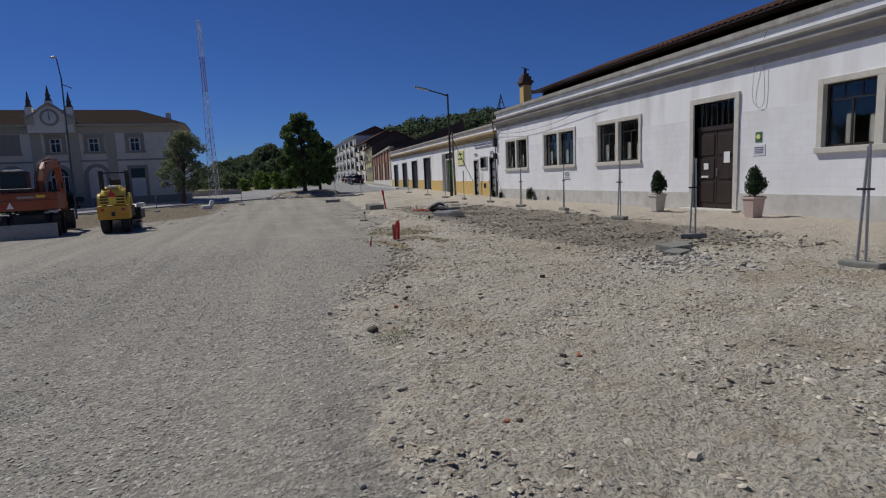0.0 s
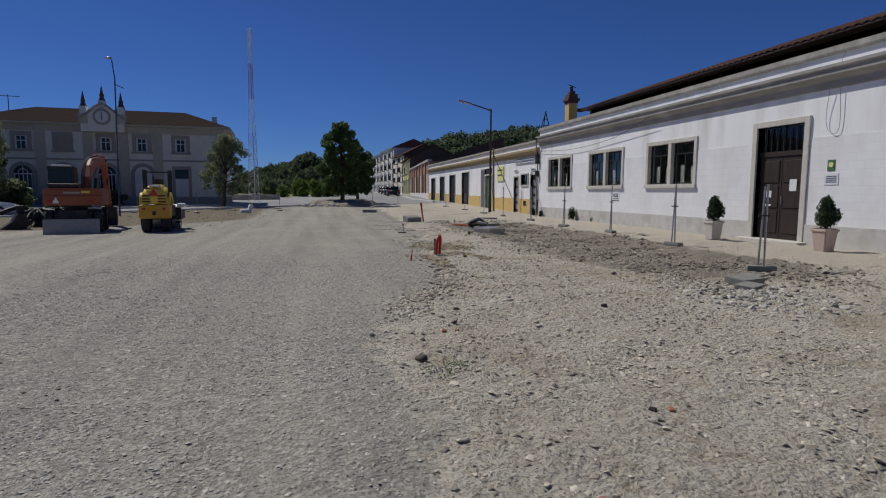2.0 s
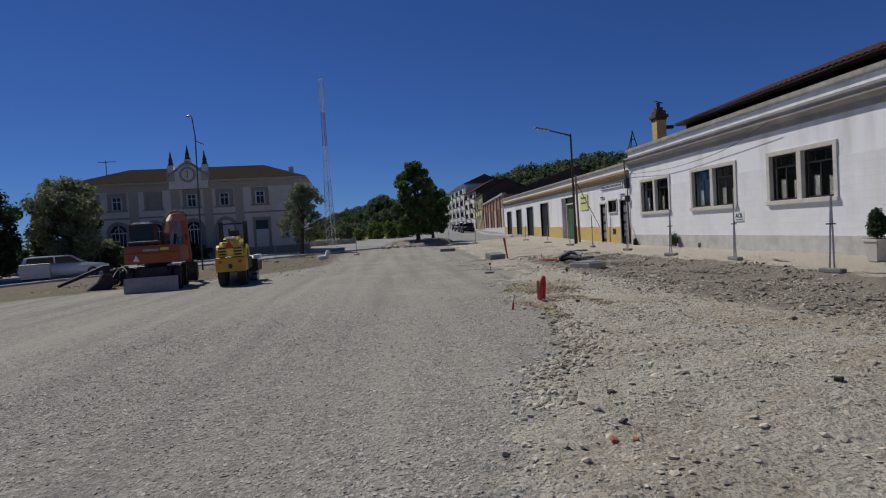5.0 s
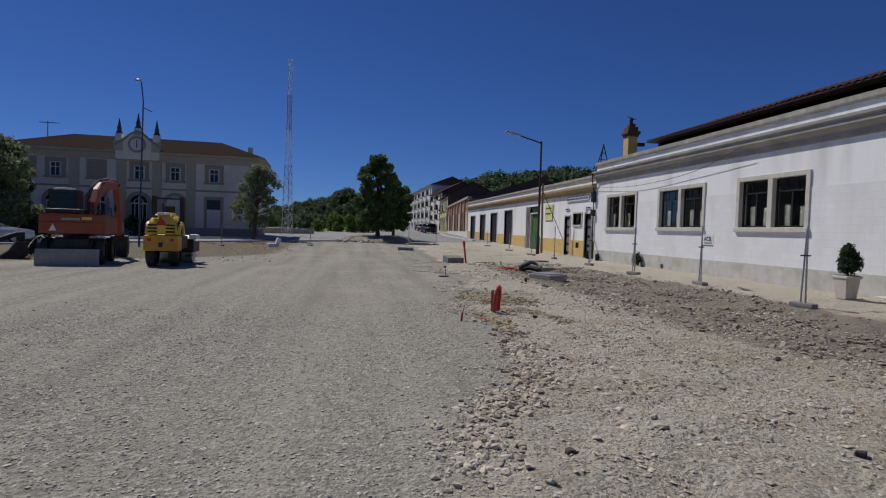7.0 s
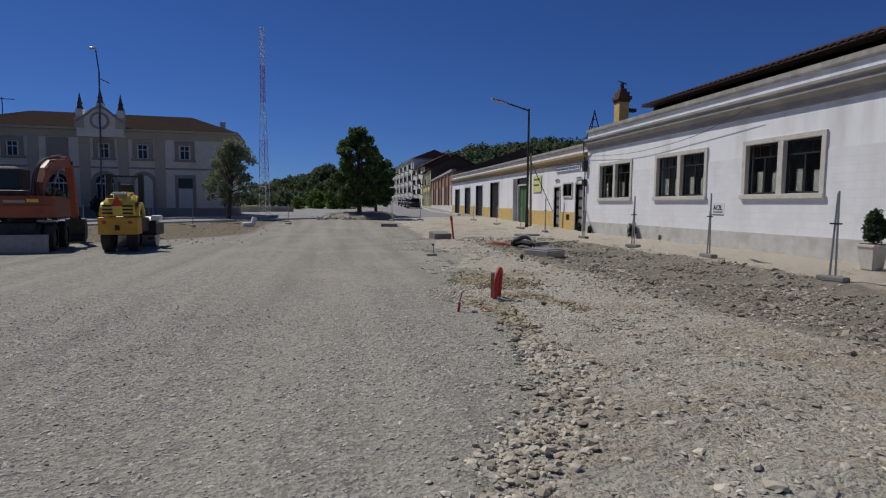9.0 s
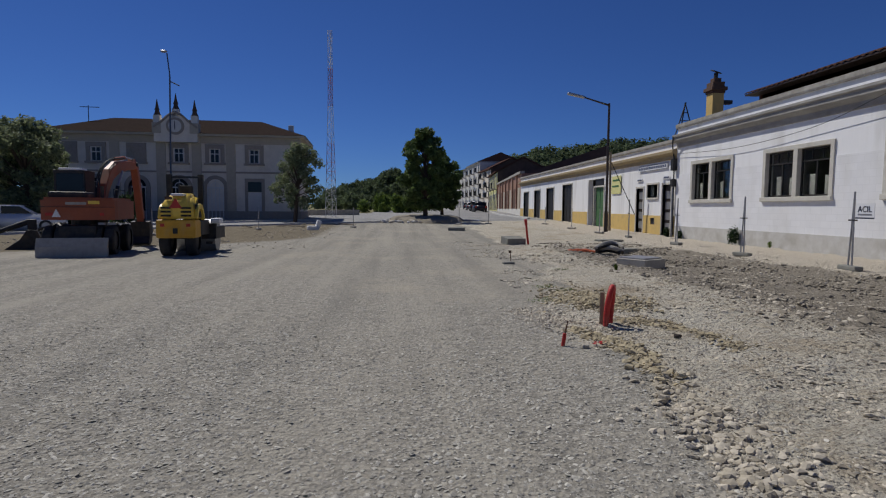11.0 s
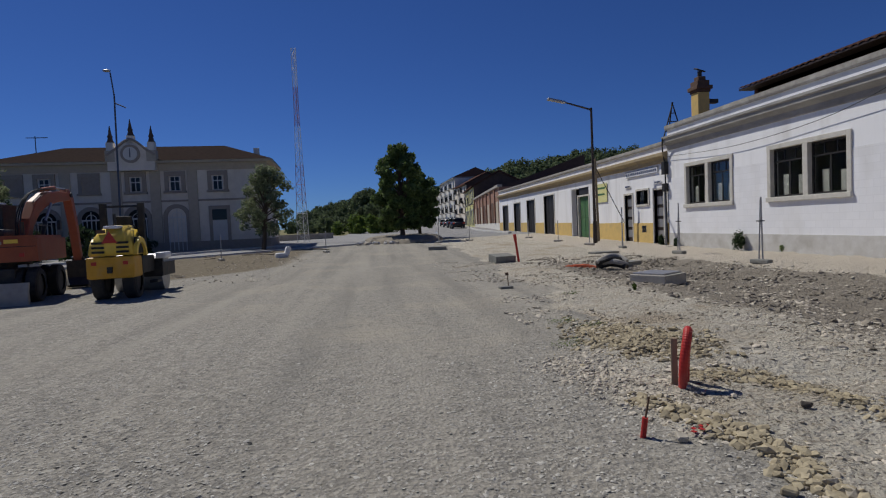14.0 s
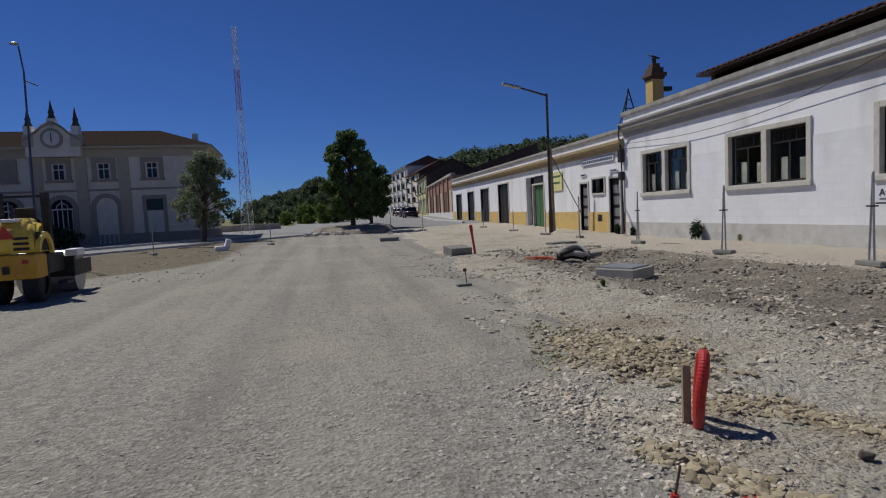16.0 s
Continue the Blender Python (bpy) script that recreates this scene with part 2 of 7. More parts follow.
M_GLASS = glass("window_glass", (0.85, 0.9, 0.9))
M_CARGLASS = surface("tinted_car_glass", (0.015, 0.018, 0.02), (0.015, 0.018, 0.02), 3, 0.08)


M_STATIONTILE = surface("dark_brown_station_tile", (0.062, 0.046, 0.039), (0.036, 0.028, 0.025), 5, 1.0, 0.4, 40, c3=(0.05, 0.04, 0.036), stain=0.6, stain_scale=1)
for matt in (M_STATIONTILE, M_TILE, M_SLATE):
    matt.node_tree.nodes["Principled BSDF"].inputs["Specular IOR Level"].default_value = 0.0
M_CLOD = surface("brown_earth_clods", (0.32, 0.28, 0.22), (0.21, 0.185, 0.145), 10, 0.95, 0.4, 50, spread=0.25)


# ---- building helpers ----
def link(name, bm, material, smooth=False):
    me = bpy.data.meshes.new(name)
    bm.to_mesh(me)
    bm.free()
    if smooth:
        me.shade_smooth()
    for m in (material if isinstance(material, (list, tuple)) else (material,)):
        me.materials.append(m)
    return new(name, me)


def part(name, bm, material, parent, label="", smooth=False):
    ob = link(name, bm, material, smooth)
    ob.parent = parent
    if label:
        tagged(ob, label)
    return ob


def thing(name, m, label, category, group="", kind=""):
    ob = new(name)
    ob.empty_display_size = 0.2
    ob.matrix_world = m
    return tagged(ob, label, category, group, kind)


def box(bm, x0, x1, y0, y1, z0, z1, bevel=0.0, m=None):
    r = bmesh.ops.create_cube(bm, size=1.0)
    vs = r["verts"]
    for v in vs:
        v.co = Vector((x0 + (v.co.x + 0.5) * (x1 - x0), y0 + (v.co.y + 0.5) * (y1 - y0), z0 + (v.co.z + 0.5) * (z1 - z0)))
    if m is not None:
        bmesh.ops.transform(bm, matrix=m, verts=vs)
    if bevel:
        es = list({e for v in vs for e in v.link_edges})
        bmesh.ops.bevel(bm, geom=es, offset=bevel, segments=2, affect="EDGES", profile=0.6)
    return bm


def boxes(*rows, bevel=0.0):
    bm = bmesh.new()
    for r in rows:
        box(bm, *r, bevel=bevel)
    return bm


def rod(bm, a, b, r0, r1=None, n=10, caps=True):
    a, b = Vector(a), Vector(b)
    d = b - a
    m = Matrix.Translation((a + b) / 2) @ d.to_track_quat("Z", "Y").to_matrix().to_4x4()
    bmesh.ops.create_cone(bm, cap_ends=caps, segments=n, radius1=r0, radius2=r0 if r1 is None else r1, depth=d.length, matrix=m)
    return bm


def tube(bm, points, r, n=10, ribs=0.0):
    """A tube along a smooth line of points."""
    pts = [Vector(p) for p in points]
    rings = []
    for i, p in enumerate(pts):
        d = (pts[min(i + 1, len(pts) - 1)] - pts[max(i - 1, 0)]).normalized()
        side = d.orthogonal().normalized() if not rings else (last - last.dot(d) * d).normalized()
        last = side
        up = d.cross(side)
        rr = r * (1 + (ribs if i % 2 else -ribs))
        rings.append([bm.verts.new(p + rr * (math.cos(2 * math.pi * k / n) * side + math.sin(2 * math.pi * k / n) * up)) for k in range(n)])
    for a, b in zip(rings, rings[1:]):
        for k in range(n):
            bm.faces.new((a[k], a[(k + 1) % n], b[(k + 1) % n], b[k]))
    bm.faces.new(rings[0][::-1])
    bm.faces.new(rings[-1])
    return bm


def curve_points(ctrl, steps=8):
    """A Catmull-Rom line through the control points."""
    c = [Vector(p) for p in ctrl]
    c = [2 * c[0] - c[1]] + c + [2 * c[-1] - c[-2]]
    out = []
    for i in range(1, len(c) - 2):
        for s in range(steps):
            t = s / steps
            p0, p1, p2, p3 = c[i - 1 : i + 3]
            out.append(0.5 * (2 * p1 + (p2 - p0) * t + (2 * p0 - 5 * p1 + 4 * p2 - p3) * t * t + (3 * p1 - p0 - 3 * p2 + p3) * t**3))
    return out + [c[-2]]


def extrude(bm, outline, axis, a, b):
    """A prism: the outline (pairs) in the plane across the axis, from a to b along it."""
    def put(u, v, w):
        return {"x": (w, u, v), "y": (u, w, v), "z": (u, v, w)}[axis]
    lo = [bm.verts.new(put(u, v, a)) for u, v in outline]
    hi = [bm.verts.new(put(u, v, b)) for u, v in outline]
    k = len(outline)
    bm.faces.new(lo)
    bm.faces.new(hi[::-1])
    for i in range(k):
        bm.faces.new((lo[i], hi[i], hi[(i + 1) % k], lo[(i + 1) % k]))
    bmesh.ops.recalc_face_normals(bm, faces=bm.faces)
    return bm


def smooth01(v):
    v = min(max(v, 0.0), 1.0)
    return v * v * (3 - 2 * v)


def road_edge(x):
    """Where the site ends and the street begins, for a place across the site."""
    return float(np.interp(x, [-60, -30, -20, -14, -8, -2, 4, 12, 60], [16, 24, 30, 36.5, 41.5, 46, 49, 50, 50]))


def swell(x, y):
    """The lie of the land without its small bumps."""
    z = 0.018 * max(0.0, min(y, 75.0) - 28) + 0.008 * max(0.0, min(y, 400.0) - 75)
    return z - 0.04 * smooth01((-4.5 - x) / 3) * smooth01((34 - y) / 8)


def gravel_edge(y):
    """The line between the grey gravel and the dug-up earth."""
    return float(np.interp(y, [-10, 0, 2, 3.5, 5.0, 5.8, 6.8, 7.4, 8.4, 9.3, 10.4, 11.6, 12.4, 13.2, 14.9, 18, 24, 30, 40, 60], [-1.2, -1.0, -0.92, -0.95, -0.7, -0.3, -0.05, 0.6, 0.92, 1.05, 1.1, 0.85, 0.8, 1.2, 1.9, 2.3, 2.7, 3.0, 3.4, 4]))


def earthy(x, y):
    """How far the ground is dug-up earth and no longer gravel, along a ragged line."""
    v = Vector((x, y, 3.0))
    return smooth01((x - gravel_edge(y) + 0.55 * noise.noise(v * 0.8) + 0.25 * noise.noise(v * 2.6)) / 0.9 + 0.4)


def ground(x, y):
    z = swell(x, y)
    if y < 60 and -25 < x < 16:
        d = earthy(x, y)
        v = Vector((x, y, 0))
        z += (0.012 + 0.028 * d) * noise.fractal(v * 1.3, 1.0, 2.0, 4)
        z += 0.026 * d * noise.fractal(v * 5.0, 0.8, 2.1, 3)
        rut = math.sin((x * 0.55 - y) * 5.5 + 2.5 * noise.noise(v * 0.7))
        z += 0.014 * d * rut * smooth01(0.5 + 1.8 * noise.noise(v * 0.45 + Vector((0, 0, 5))))
        wheel_line = abs(x + 2.6 + 0.02 * y + 0.5 * math.sin(y * 0.13))
        z -= 0.012 * (1 - d) * (math.exp(-(((wheel_line - 0.8) / 0.22) ** 2)))
        pave = smooth01((x - 8.6) / 0.8)
        verge = smooth01((road_edge(x) - y) / 1.5) * smooth01((y - road_edge(x) + 11) / 3) * smooth01((-3.5 - x) / 3)
        z += 0.09 * verge * (0.4 + noise.fractal(v * 0.9 + Vector((0, 0, 7)), 0.8, 2.1, 4))
        trench = smooth01((x - 4.6) / 1.2) * smooth01((8.4 - x) / 0.7) * smooth01((y - 5) / 4) * smooth01((27 - y) / 5)
        z -= 0.10 * trench
        rim = math.exp(-(((x - 8.2 + 0.35 * math.sin(y * 0.7)) / 0.35) ** 2)) * smooth01((y - 6) / 3) * smooth01((26 - y) / 4)
        z += 0.10 * rim * (0.6 + 0.8 * noise.noise(v * 2.2))
        heap = math.exp(-(((x - 1.8) / 0.6) ** 2) - ((y - 13.2) / 1.1) ** 2)
        z += 0.05 * heap
        z += 0.05 * pave
    return z


# ---- ground ----
def ground_material():
    m = bpy.data.materials.new("site_ground")
    m.use_nodes = True
    n, ln = m.node_tree.nodes, m.node_tree.links
    b = n["Principled BSDF"]
    b.inputs["Roughness"].default_value = 0.95
    b.inputs["Specular IOR Level"].default_value = 0.15
    tc = n.new("ShaderNodeTexCoord")

    def tex(scale, detail=6, kind="ShaderNodeTexNoise"):
        t = n.new(kind)
        t.inputs["Scale"].default_value = scale
        if kind == "ShaderNodeTexNoise":
            t.inputs["Detail"].default_value, t.inputs["Roughness"].default_value = detail, 0.65
        ln.new(tc.outputs["Object"], t.inputs["Vector"])
        return t

    def ramp(src, a, c, lo=0.0, hi=1.0):
        r = n.new("ShaderNodeMapRange")
        r.inputs["From Min"].default_value, r.inputs["From Max"].default_value = a, c
        r.inputs["To Min"].default_value, r.inputs["To Max"].default_value = lo, hi
        ln.new(src, r.inputs["Value"])
        return r.outputs[0]

    def mix(f, a, c):
        x = n.new("ShaderNodeMix")
        x.data_type = "RGBA"
        ln.new(f, x.inputs["Factor"])
        for v, s in ((a, "A"), (c, "B")):
            if isinstance(v, tuple):
                x.inputs[s].default_value = (*v, 1)
            else:
                ln.new(v, x.inputs[s])
        return x.outputs["Result"]

    def att(name):
        a = n.new("ShaderNodeAttribute")
        a.attribute_name = name
        return a.outputs["Fac"]

    def math2(op, a, c):
        x = n.new("ShaderNodeMath")
        x.operation = op
        for i, v in enumerate((a, c)):
            if isinstance(v, float):
                x.inputs[i].default_value = v
            else:
                ln.new(v, x.inputs[i])
        return x.outputs[0]

    chips = tex(26, kind="ShaderNodeTexVoronoi")
    chips.feature = "F1"
    chipcol = n.new("ShaderNodeSeparateColor")
    ln.new(chips.outputs["Color"], chipcol.inputs[0])
    fine, mid, big = tex(45, 5), tex(5, 8), tex(0.45, 6)
    grit = tex(70, kind="ShaderNodeTexVoronoi")
    gritcol = n.new("ShaderNodeSeparateColor")
    ln.new(grit.outputs["Color"], gritcol.inputs[0])
    gravel = mix(ramp(chipcol.outputs[0], 0.1, 0.9), (0.18, 0.167, 0.142), (0.455, 0.422, 0.36))
    gravel = mix(ramp(gritcol.outputs[0], 0.0, 1.0, 0.15, 0.6), gravel, (0.33, 0.307, 0.262))
    gravel = mix(ramp(gritcol.outputs[1], 0.8, 0.95, 0, 0.7), gravel, (0.50, 0.485, 0.445))
    gravel = mix(ramp(gritcol.outputs[2], 0.82, 0.95, 0, 0.7), gravel, (0.085, 0.082, 0.076))
    gravel = mix(ramp(mid.outputs["Fac"], 0.45, 0.75, 0, 0.45), gravel, (0.32, 0.296, 0.25))
    gravel = mix(ramp(big.outputs["Fac"], 0.45, 0.65, 0, 0.5), gravel, (0.325, 0.30, 0.25))
    dirt = mix(ramp(fine.outputs["Fac"], 0.35, 0.65), (0.485, 0.445, 0.36), (0.64, 0.595, 0.495))
    dirt = mix(ramp(mid.outputs["Fac"], 0.45, 0.7, 0, 0.5), dirt, (0.42, 0.355, 0.265))
    patch, patch2 = tex(0.9, 8), tex(1.7, 8)
    dirt = mix(ramp(patch.outputs["Fac"], 0.5, 0.62, 0, 0.75), dirt, (0.55, 0.51, 0.43))
    dirt = mix(ramp(patch2.outputs["Fac"], 0.53, 0.66, 0, 0.8), dirt, (0.455, 0.38, 0.275))
    dirt = mix(ramp(patch2.outputs["Fac"], 0.45, 0.33, 0, 0.7), dirt, (0.56, 0.51, 0.425))
    dirt = mix(ramp(gritcol.outputs[0], 0.72, 0.95, 0, 0.75), dirt, (0.52, 0.475, 0.40))
    dirt = mix(ramp(gritcol.outputs[1], 0.78, 0.95, 0, 0.75), dirt, (0.17, 0.14, 0.105))
    brown, worn = tex(0.38, 7), tex(0.6, 7)
    dirt = mix(ramp(brown.outputs["Fac"], 0.52, 0.64, 0, 0.7), dirt, (0.385, 0.315, 0.225))
    dirt = mix(ramp(worn.outputs["Fac"], 0.46, 0.36, 0, 0.6), dirt, (0.60, 0.56, 0.475))
    wet = mix(ramp(mid.outputs["Fac"], 0.35, 0.7), (0.212, 0.184, 0.145), (0.30, 0.266, 0.213))
    sand = mix(ramp(fine.outputs["Fac"], 0.3, 0.7), (0.50, 0.44, 0.355), (0.58, 0.52, 0.43))
    earth = mix(ramp(mid.outputs["Fac"], 0.35, 0.7), (0.15, 0.124, 0.084), (0.215, 0.183, 0.13))
    tar = mix(ramp(mid.outputs["Fac"], 0.3, 0.7), (0.26, 0.255, 0.25), (0.33, 0.325, 0.32))
    tar = mix(ramp(big.outputs["Fac"], 0.5, 0.6, 0, 0.5), tar, (0.38, 0.365, 0.34))
    wet = mix(ramp(gritcol.outputs[0], 0.75, 0.95, 0, 0.7), wet, (0.42, 0.385, 0.33))
    sand = mix(ramp(gritcol.outputs[1], 0.8, 0.95, 0, 0.6), sand, (0.33, 0.28, 0.21))
    wob = math2("MULTIPLY", math2("SUBTRACT", mid.outputs["Fac"], 0.5), 1.1)

    def edge(name):
        return ramp(math2("ADD", att(name), wob), 0.35, 0.65)

    packed = mix(ramp(fine.outputs["Fac"], 0.35, 0.65), (0.26, 0.24, 0.20), (0.385, 0.36, 0.305))
    packed = mix(ramp(chipcol.outputs[1], 0.75, 0.95, 0, 0.7), packed, (0.13, 0.124, 0.11))
    packed = mix(ramp(gritcol.outputs[0], 0.75, 0.95, 0, 0.6), packed, (0.42, 0.41, 0.38))
    packed = mix(ramp(big.outputs["Fac"], 0.5, 0.65, 0, 0.6), packed, (0.42, 0.375, 0.30))
    lumps = tex(9, 4)
    gravel = mix(ramp(lumps.outputs["Fac"], 0.5, 0.38, 0, 0.45), gravel, (0.17, 0.163, 0.146))
    packed = mix(ramp(lumps.outputs["Fac"], 0.5, 0.36, 0, 0.5), packed, (0.21, 0.195, 0.165))
    dirt = mix(ramp(lumps.outputs["Fac"], 0.46, 0.34, 0, 0.6), dirt, (0.32, 0.27, 0.20))
    gravel = mix(edge("packed_share"), gravel, packed)
    # streaks left by wheels along the site
    mp = n.new("ShaderNodeMapping")
    mp.inputs["Scale"].default_value, mp.inputs["Rotation"].default_value = (1.5, 0.07, 1), (0, 0, 0.12)
    ln.new(tc.outputs["Object"], mp.inputs["Vector"])
    streak = n.new("ShaderNodeTexNoise")
    streak.inputs["Scale"].default_value, streak.inputs["Detail"].default_value = 1.0, 5
    ln.new(mp.outputs[0], streak.inputs["Vector"])
    gravel = mix(ramp(streak.outputs["Fac"], 0.52, 0.68, 0, 0.5), gravel, (0.40, 0.37, 0.31))
    gravel = mix(ramp(streak.outputs["Fac"], 0.48, 0.34, 0, 0.45), gravel, (0.19, 0.182, 0.162))
    clay = mix(ramp(mid.outputs["Fac"], 0.35, 0.7), (0.26, 0.205, 0.12), (0.40, 0.33, 0.21))
    col = mix(edge("earth_share"), gravel, dirt)
    col = mix(edge("clay_share"), col, clay)
    col = mix(edge("damp_share"), col, wet)
    col = mix(edge("sand_share"), col, sand)
    col = mix(edge("soil_share"), col, earth)
    col = mix(ramp(att("road_share"), 0.4, 0.6), col, tar)
    grass = mix(ramp(mid.outputs["Fac"], 0.3, 0.7), (0.16, 0.16, 0.07), (0.24, 0.21, 0.11))
    col = mix(edge("grass_share"), col, grass)
    ln.new(col, b.inputs["Base Color"])
    rough_relief = tex(11, 8)
    h = math2("ADD", math2("ADD", math2("MULTIPLY", chips.outputs["Distance"], 0.5), math2("MULTIPLY", fine.outputs["Fac"], 0.5)), math2("MULTIPLY", rough_relief.outputs["Fac"], math2("ADD", math2("MULTIPLY", att("earth_share"), 3.0), 0.7)))
    bp = n.new("ShaderNodeBump")
    bp.inputs["Strength"].default_value, bp.inputs["Distance"].default_value = 0.95, 0.032
    ln.new(h, bp.inputs["Height"])
    ln.new(bp.outputs[0], b.inputs["Normal"])
    return m


def spaced(cuts):
    out = []
    for a, c, step in cuts:
        out += list(np.arange(a, c - 1e-6, step))
    return out + [cuts[-1][1]]


def build_ground():
    xs = spaced([(-600, -100, 50), (-100, -30, 7), (-30, -10, 0.7), (-10, -4, 0.25), (-4, 5, 0.09), (5, 13, 0.16), (13, 30, 2), (30, 100, 14), (100, 600, 50)])
    ys = spaced([(-120, -20, 10), (-20, -2, 1.2), (-2, 14, 0.09), (14, 28, 0.18), (28, 60, 0.6), (60, 120, 4), (120, 400, 20), (400, 1500, 100)])
    nx, ny = len(xs), len(ys)
    co = np.zeros((ny, nx, 3))
    shares = {k: np.zeros((ny, nx)) for k in ("earth_share", "damp_share", "sand_share", "soil_share", "road_share", "grass_share", "clay_share", "packed_share")}
    for j, y in enumerate(ys):
        ge = gravel_edge(y)
        for i, x in enumerate(xs):
            co[j, i] = x, y, ground(x, y)
            re = road_edge(x)
            shares["clay_share"][j, i] = 0.85 * math.exp(-(((x - 1.95) / 0.6) ** 2) - ((y - 13.6) / 0.95) ** 2) + 0.6 * math.exp(-(((x - 2.25) / 0.4) ** 2) - ((y - 11.7) / 0.6) ** 2)
            shares["packed_share"][j, i] = smooth01((y - 10) / 12) * 0.75 * smooth01((x + 8) / 5) + 0.35 * smooth01((x + 3.2) / 2.5)
            shares["road_share"][j, i] = 1.0 if y > re + 0.2 and x < 13 + 0.12 * max(0.0, y - 60) and (y < 400) else 0.0
            shares["earth_share"][j, i] = earthy(x, y)
            shares["damp_share"][j, i] = smooth01((x - 3.2) / 2.0) * smooth01((8.9 - x) / 0.8) * smooth01((y - 5) / 5) * smooth01((28 - y) / 6) * 0.95
            shares["sand_share"][j, i] = smooth01((x - 8.3) / 0.9) * smooth01((50 - y) / 4)
            shares["soil_share"][j, i] = smooth01((re - y + 0.3) / 0.6) * smooth01((y - re + 16) / 3) * smooth01((-3.2 - x) / 3)
            shares["grass_share"][j, i] = 1.0 if (x < -30 and y > 52) or x > 40 or y > 420 or (x < -4 and y > 70) else 0.0
    idx = np.arange(nx * ny).reshape(ny, nx)
    faces = np.stack([idx[:-1, :-1], idx[:-1, 1:], idx[1:, 1:], idx[1:, :-1]], -1).reshape(-1, 4)
    me = bpy.data.meshes.new("ground")
    me.from_pydata(co.reshape(-1, 3).tolist(), [], faces.tolist())
    for k, v in shares.items():
        a = me.attributes.new(k, "FLOAT", "POINT")
        a.data.foreach_set("value", v.reshape(-1).astype(np.float32))
    me.shade_smooth()
    me.materials.append(ground_material())
    tagged(new("ground", me), "grey gravel and dug-up tan earth of the building site", "ground", kind="structure")


build_ground()


# ---- long white building beside the site ----
XF = 12.0


def wall_strips(bm, x0, x1, y0, y1, z0, z1, holes):
    """A wall across x, one solid, with openings (ya, yb, za, zb) cut through it."""
    ys = sorted({y0, y1, *[v for h in holes for v in h[:2]]})
    zs = sorted({z0, z1, *[max(z0, v) for h in holes for v in h[2:]]})
    full = {(i, j) for i in range(len(ys) - 1) for j in range(len(zs) - 1)
            if not any(h[0] < (ys[i] + ys[i + 1]) / 2 < h[1] and h[2] < (zs[j] + zs[j + 1]) / 2 < h[3] for h in holes)}
    made = {}

    def v(k, i, j):
        if (k, i, j) not in made:
            made[k, i, j] = bm.verts.new(((x0, x1)[k], ys[i], zs[j]))
        return made[k, i, j]

    for i, j in full:
        bm.faces.new((v(0, i, j), v(0, i, j + 1), v(0, i + 1, j + 1), v(0, i + 1, j)))
        bm.faces.new((v(1, i, j), v(1, i + 1, j), v(1, i + 1, j + 1), v(1, i, j + 1)))
        for di, dj, p, q in ((-1, 0, (i, j), (i, j + 1)), (1, 0, (i + 1, j + 1), (i + 1, j)), (0, -1, (i + 1, j), (i, j)), (0, 1, (i, j + 1), (i + 1, j + 1))):
            if (i + di, j + dj) not in full:
                bm.faces.new((v(0, *p), v(1, *p), v(1, *q), v(0, *q)))
    bmesh.ops.recalc_face_normals(bm, faces=bm.faces)
    return bm


def band_profile(bm, y0, y1, rows):
    """A moulded strip along y: the outline as pairs of x and z."""
    return extrude(bm, rows, "y", y0, y1)


def window_part(parent, ya, yb, za, zb, papers):
    """A double window: stone surround with a middle post, dark sashes with bars, panes, papers behind the glass."""
    w, mid = 0.15, (ya + yb) / 2
    x0, x1 = XF - 0.05, XF + 0.22
    bm = boxes((x0, x1, ya, ya + w, za, zb), (x0, x1, yb - w, yb, za, zb), (x0, x1, ya + w, yb - w, zb - w, zb), (x0, x1, mid - 0.1, mid + 0.1, za + w, zb - w), bevel=0.012)
    win = part("window", bm, M_STONE, parent, "double window with a pale stone surround and dark sashes")
    part("window_sill", boxes((x0 - 0.05, x1, ya - 0.02, yb + 0.02, za, za + w), bevel=0.015), M_STONE, win)
    for k, (a, c) in enumerate(((ya + w, mid - 0.1), (mid + 0.1, yb - w))):
        b0, b1 = za + w, zb - w
        f, xs0, xs1 = 0.06, XF + 0.10, XF + 0.15
        rows = [(xs0, xs1, a, a + f, b0, b1), (xs0, xs1, c - f, c, b0, b1), (xs0, xs1, a + f, c - f, b0, b0 + f), (xs0, xs1, a + f, c - f, b1 - f, b1)]
        h = b0 + (b1 - b0) * 0.72
        rows.append((xs0, xs1, a + f, c - f, h, h + 0.045))
        rows.append((xs0 + 0.005, xs1 - 0.005, (a + c) / 2 - 0.025, (a + c) / 2 + 0.025, b0 + f, h))
        for q in (0.33, 0.66):
            rows.append((xs0 + 0.005, xs1 - 0.005, a + (c - a) * q - 0.015, a + (c - a) * q + 0.015, h + 0.045, b1 - f))
        part("sash", boxes(*rows), M_FRAME, win)
        pane = part("pane", boxes((XF + 0.122, XF + 0.128, a + 0.03, c - 0.03, b0 + 0.03, b1 - 0.03)), M_GLASS, win)
        pane.visible_shadow = False
        for q0, q1, hh in papers:
            part("paper", boxes((XF + 0.2, XF + 0.205, a + (c - a) * q0, a + (c - a) * q1, b0 + 0.02, b0 + (b1 - b0) * hh)), M_DIMPAPER, win, "paper sheet behind the glass, coloured grey for the dark of the room")
    return win


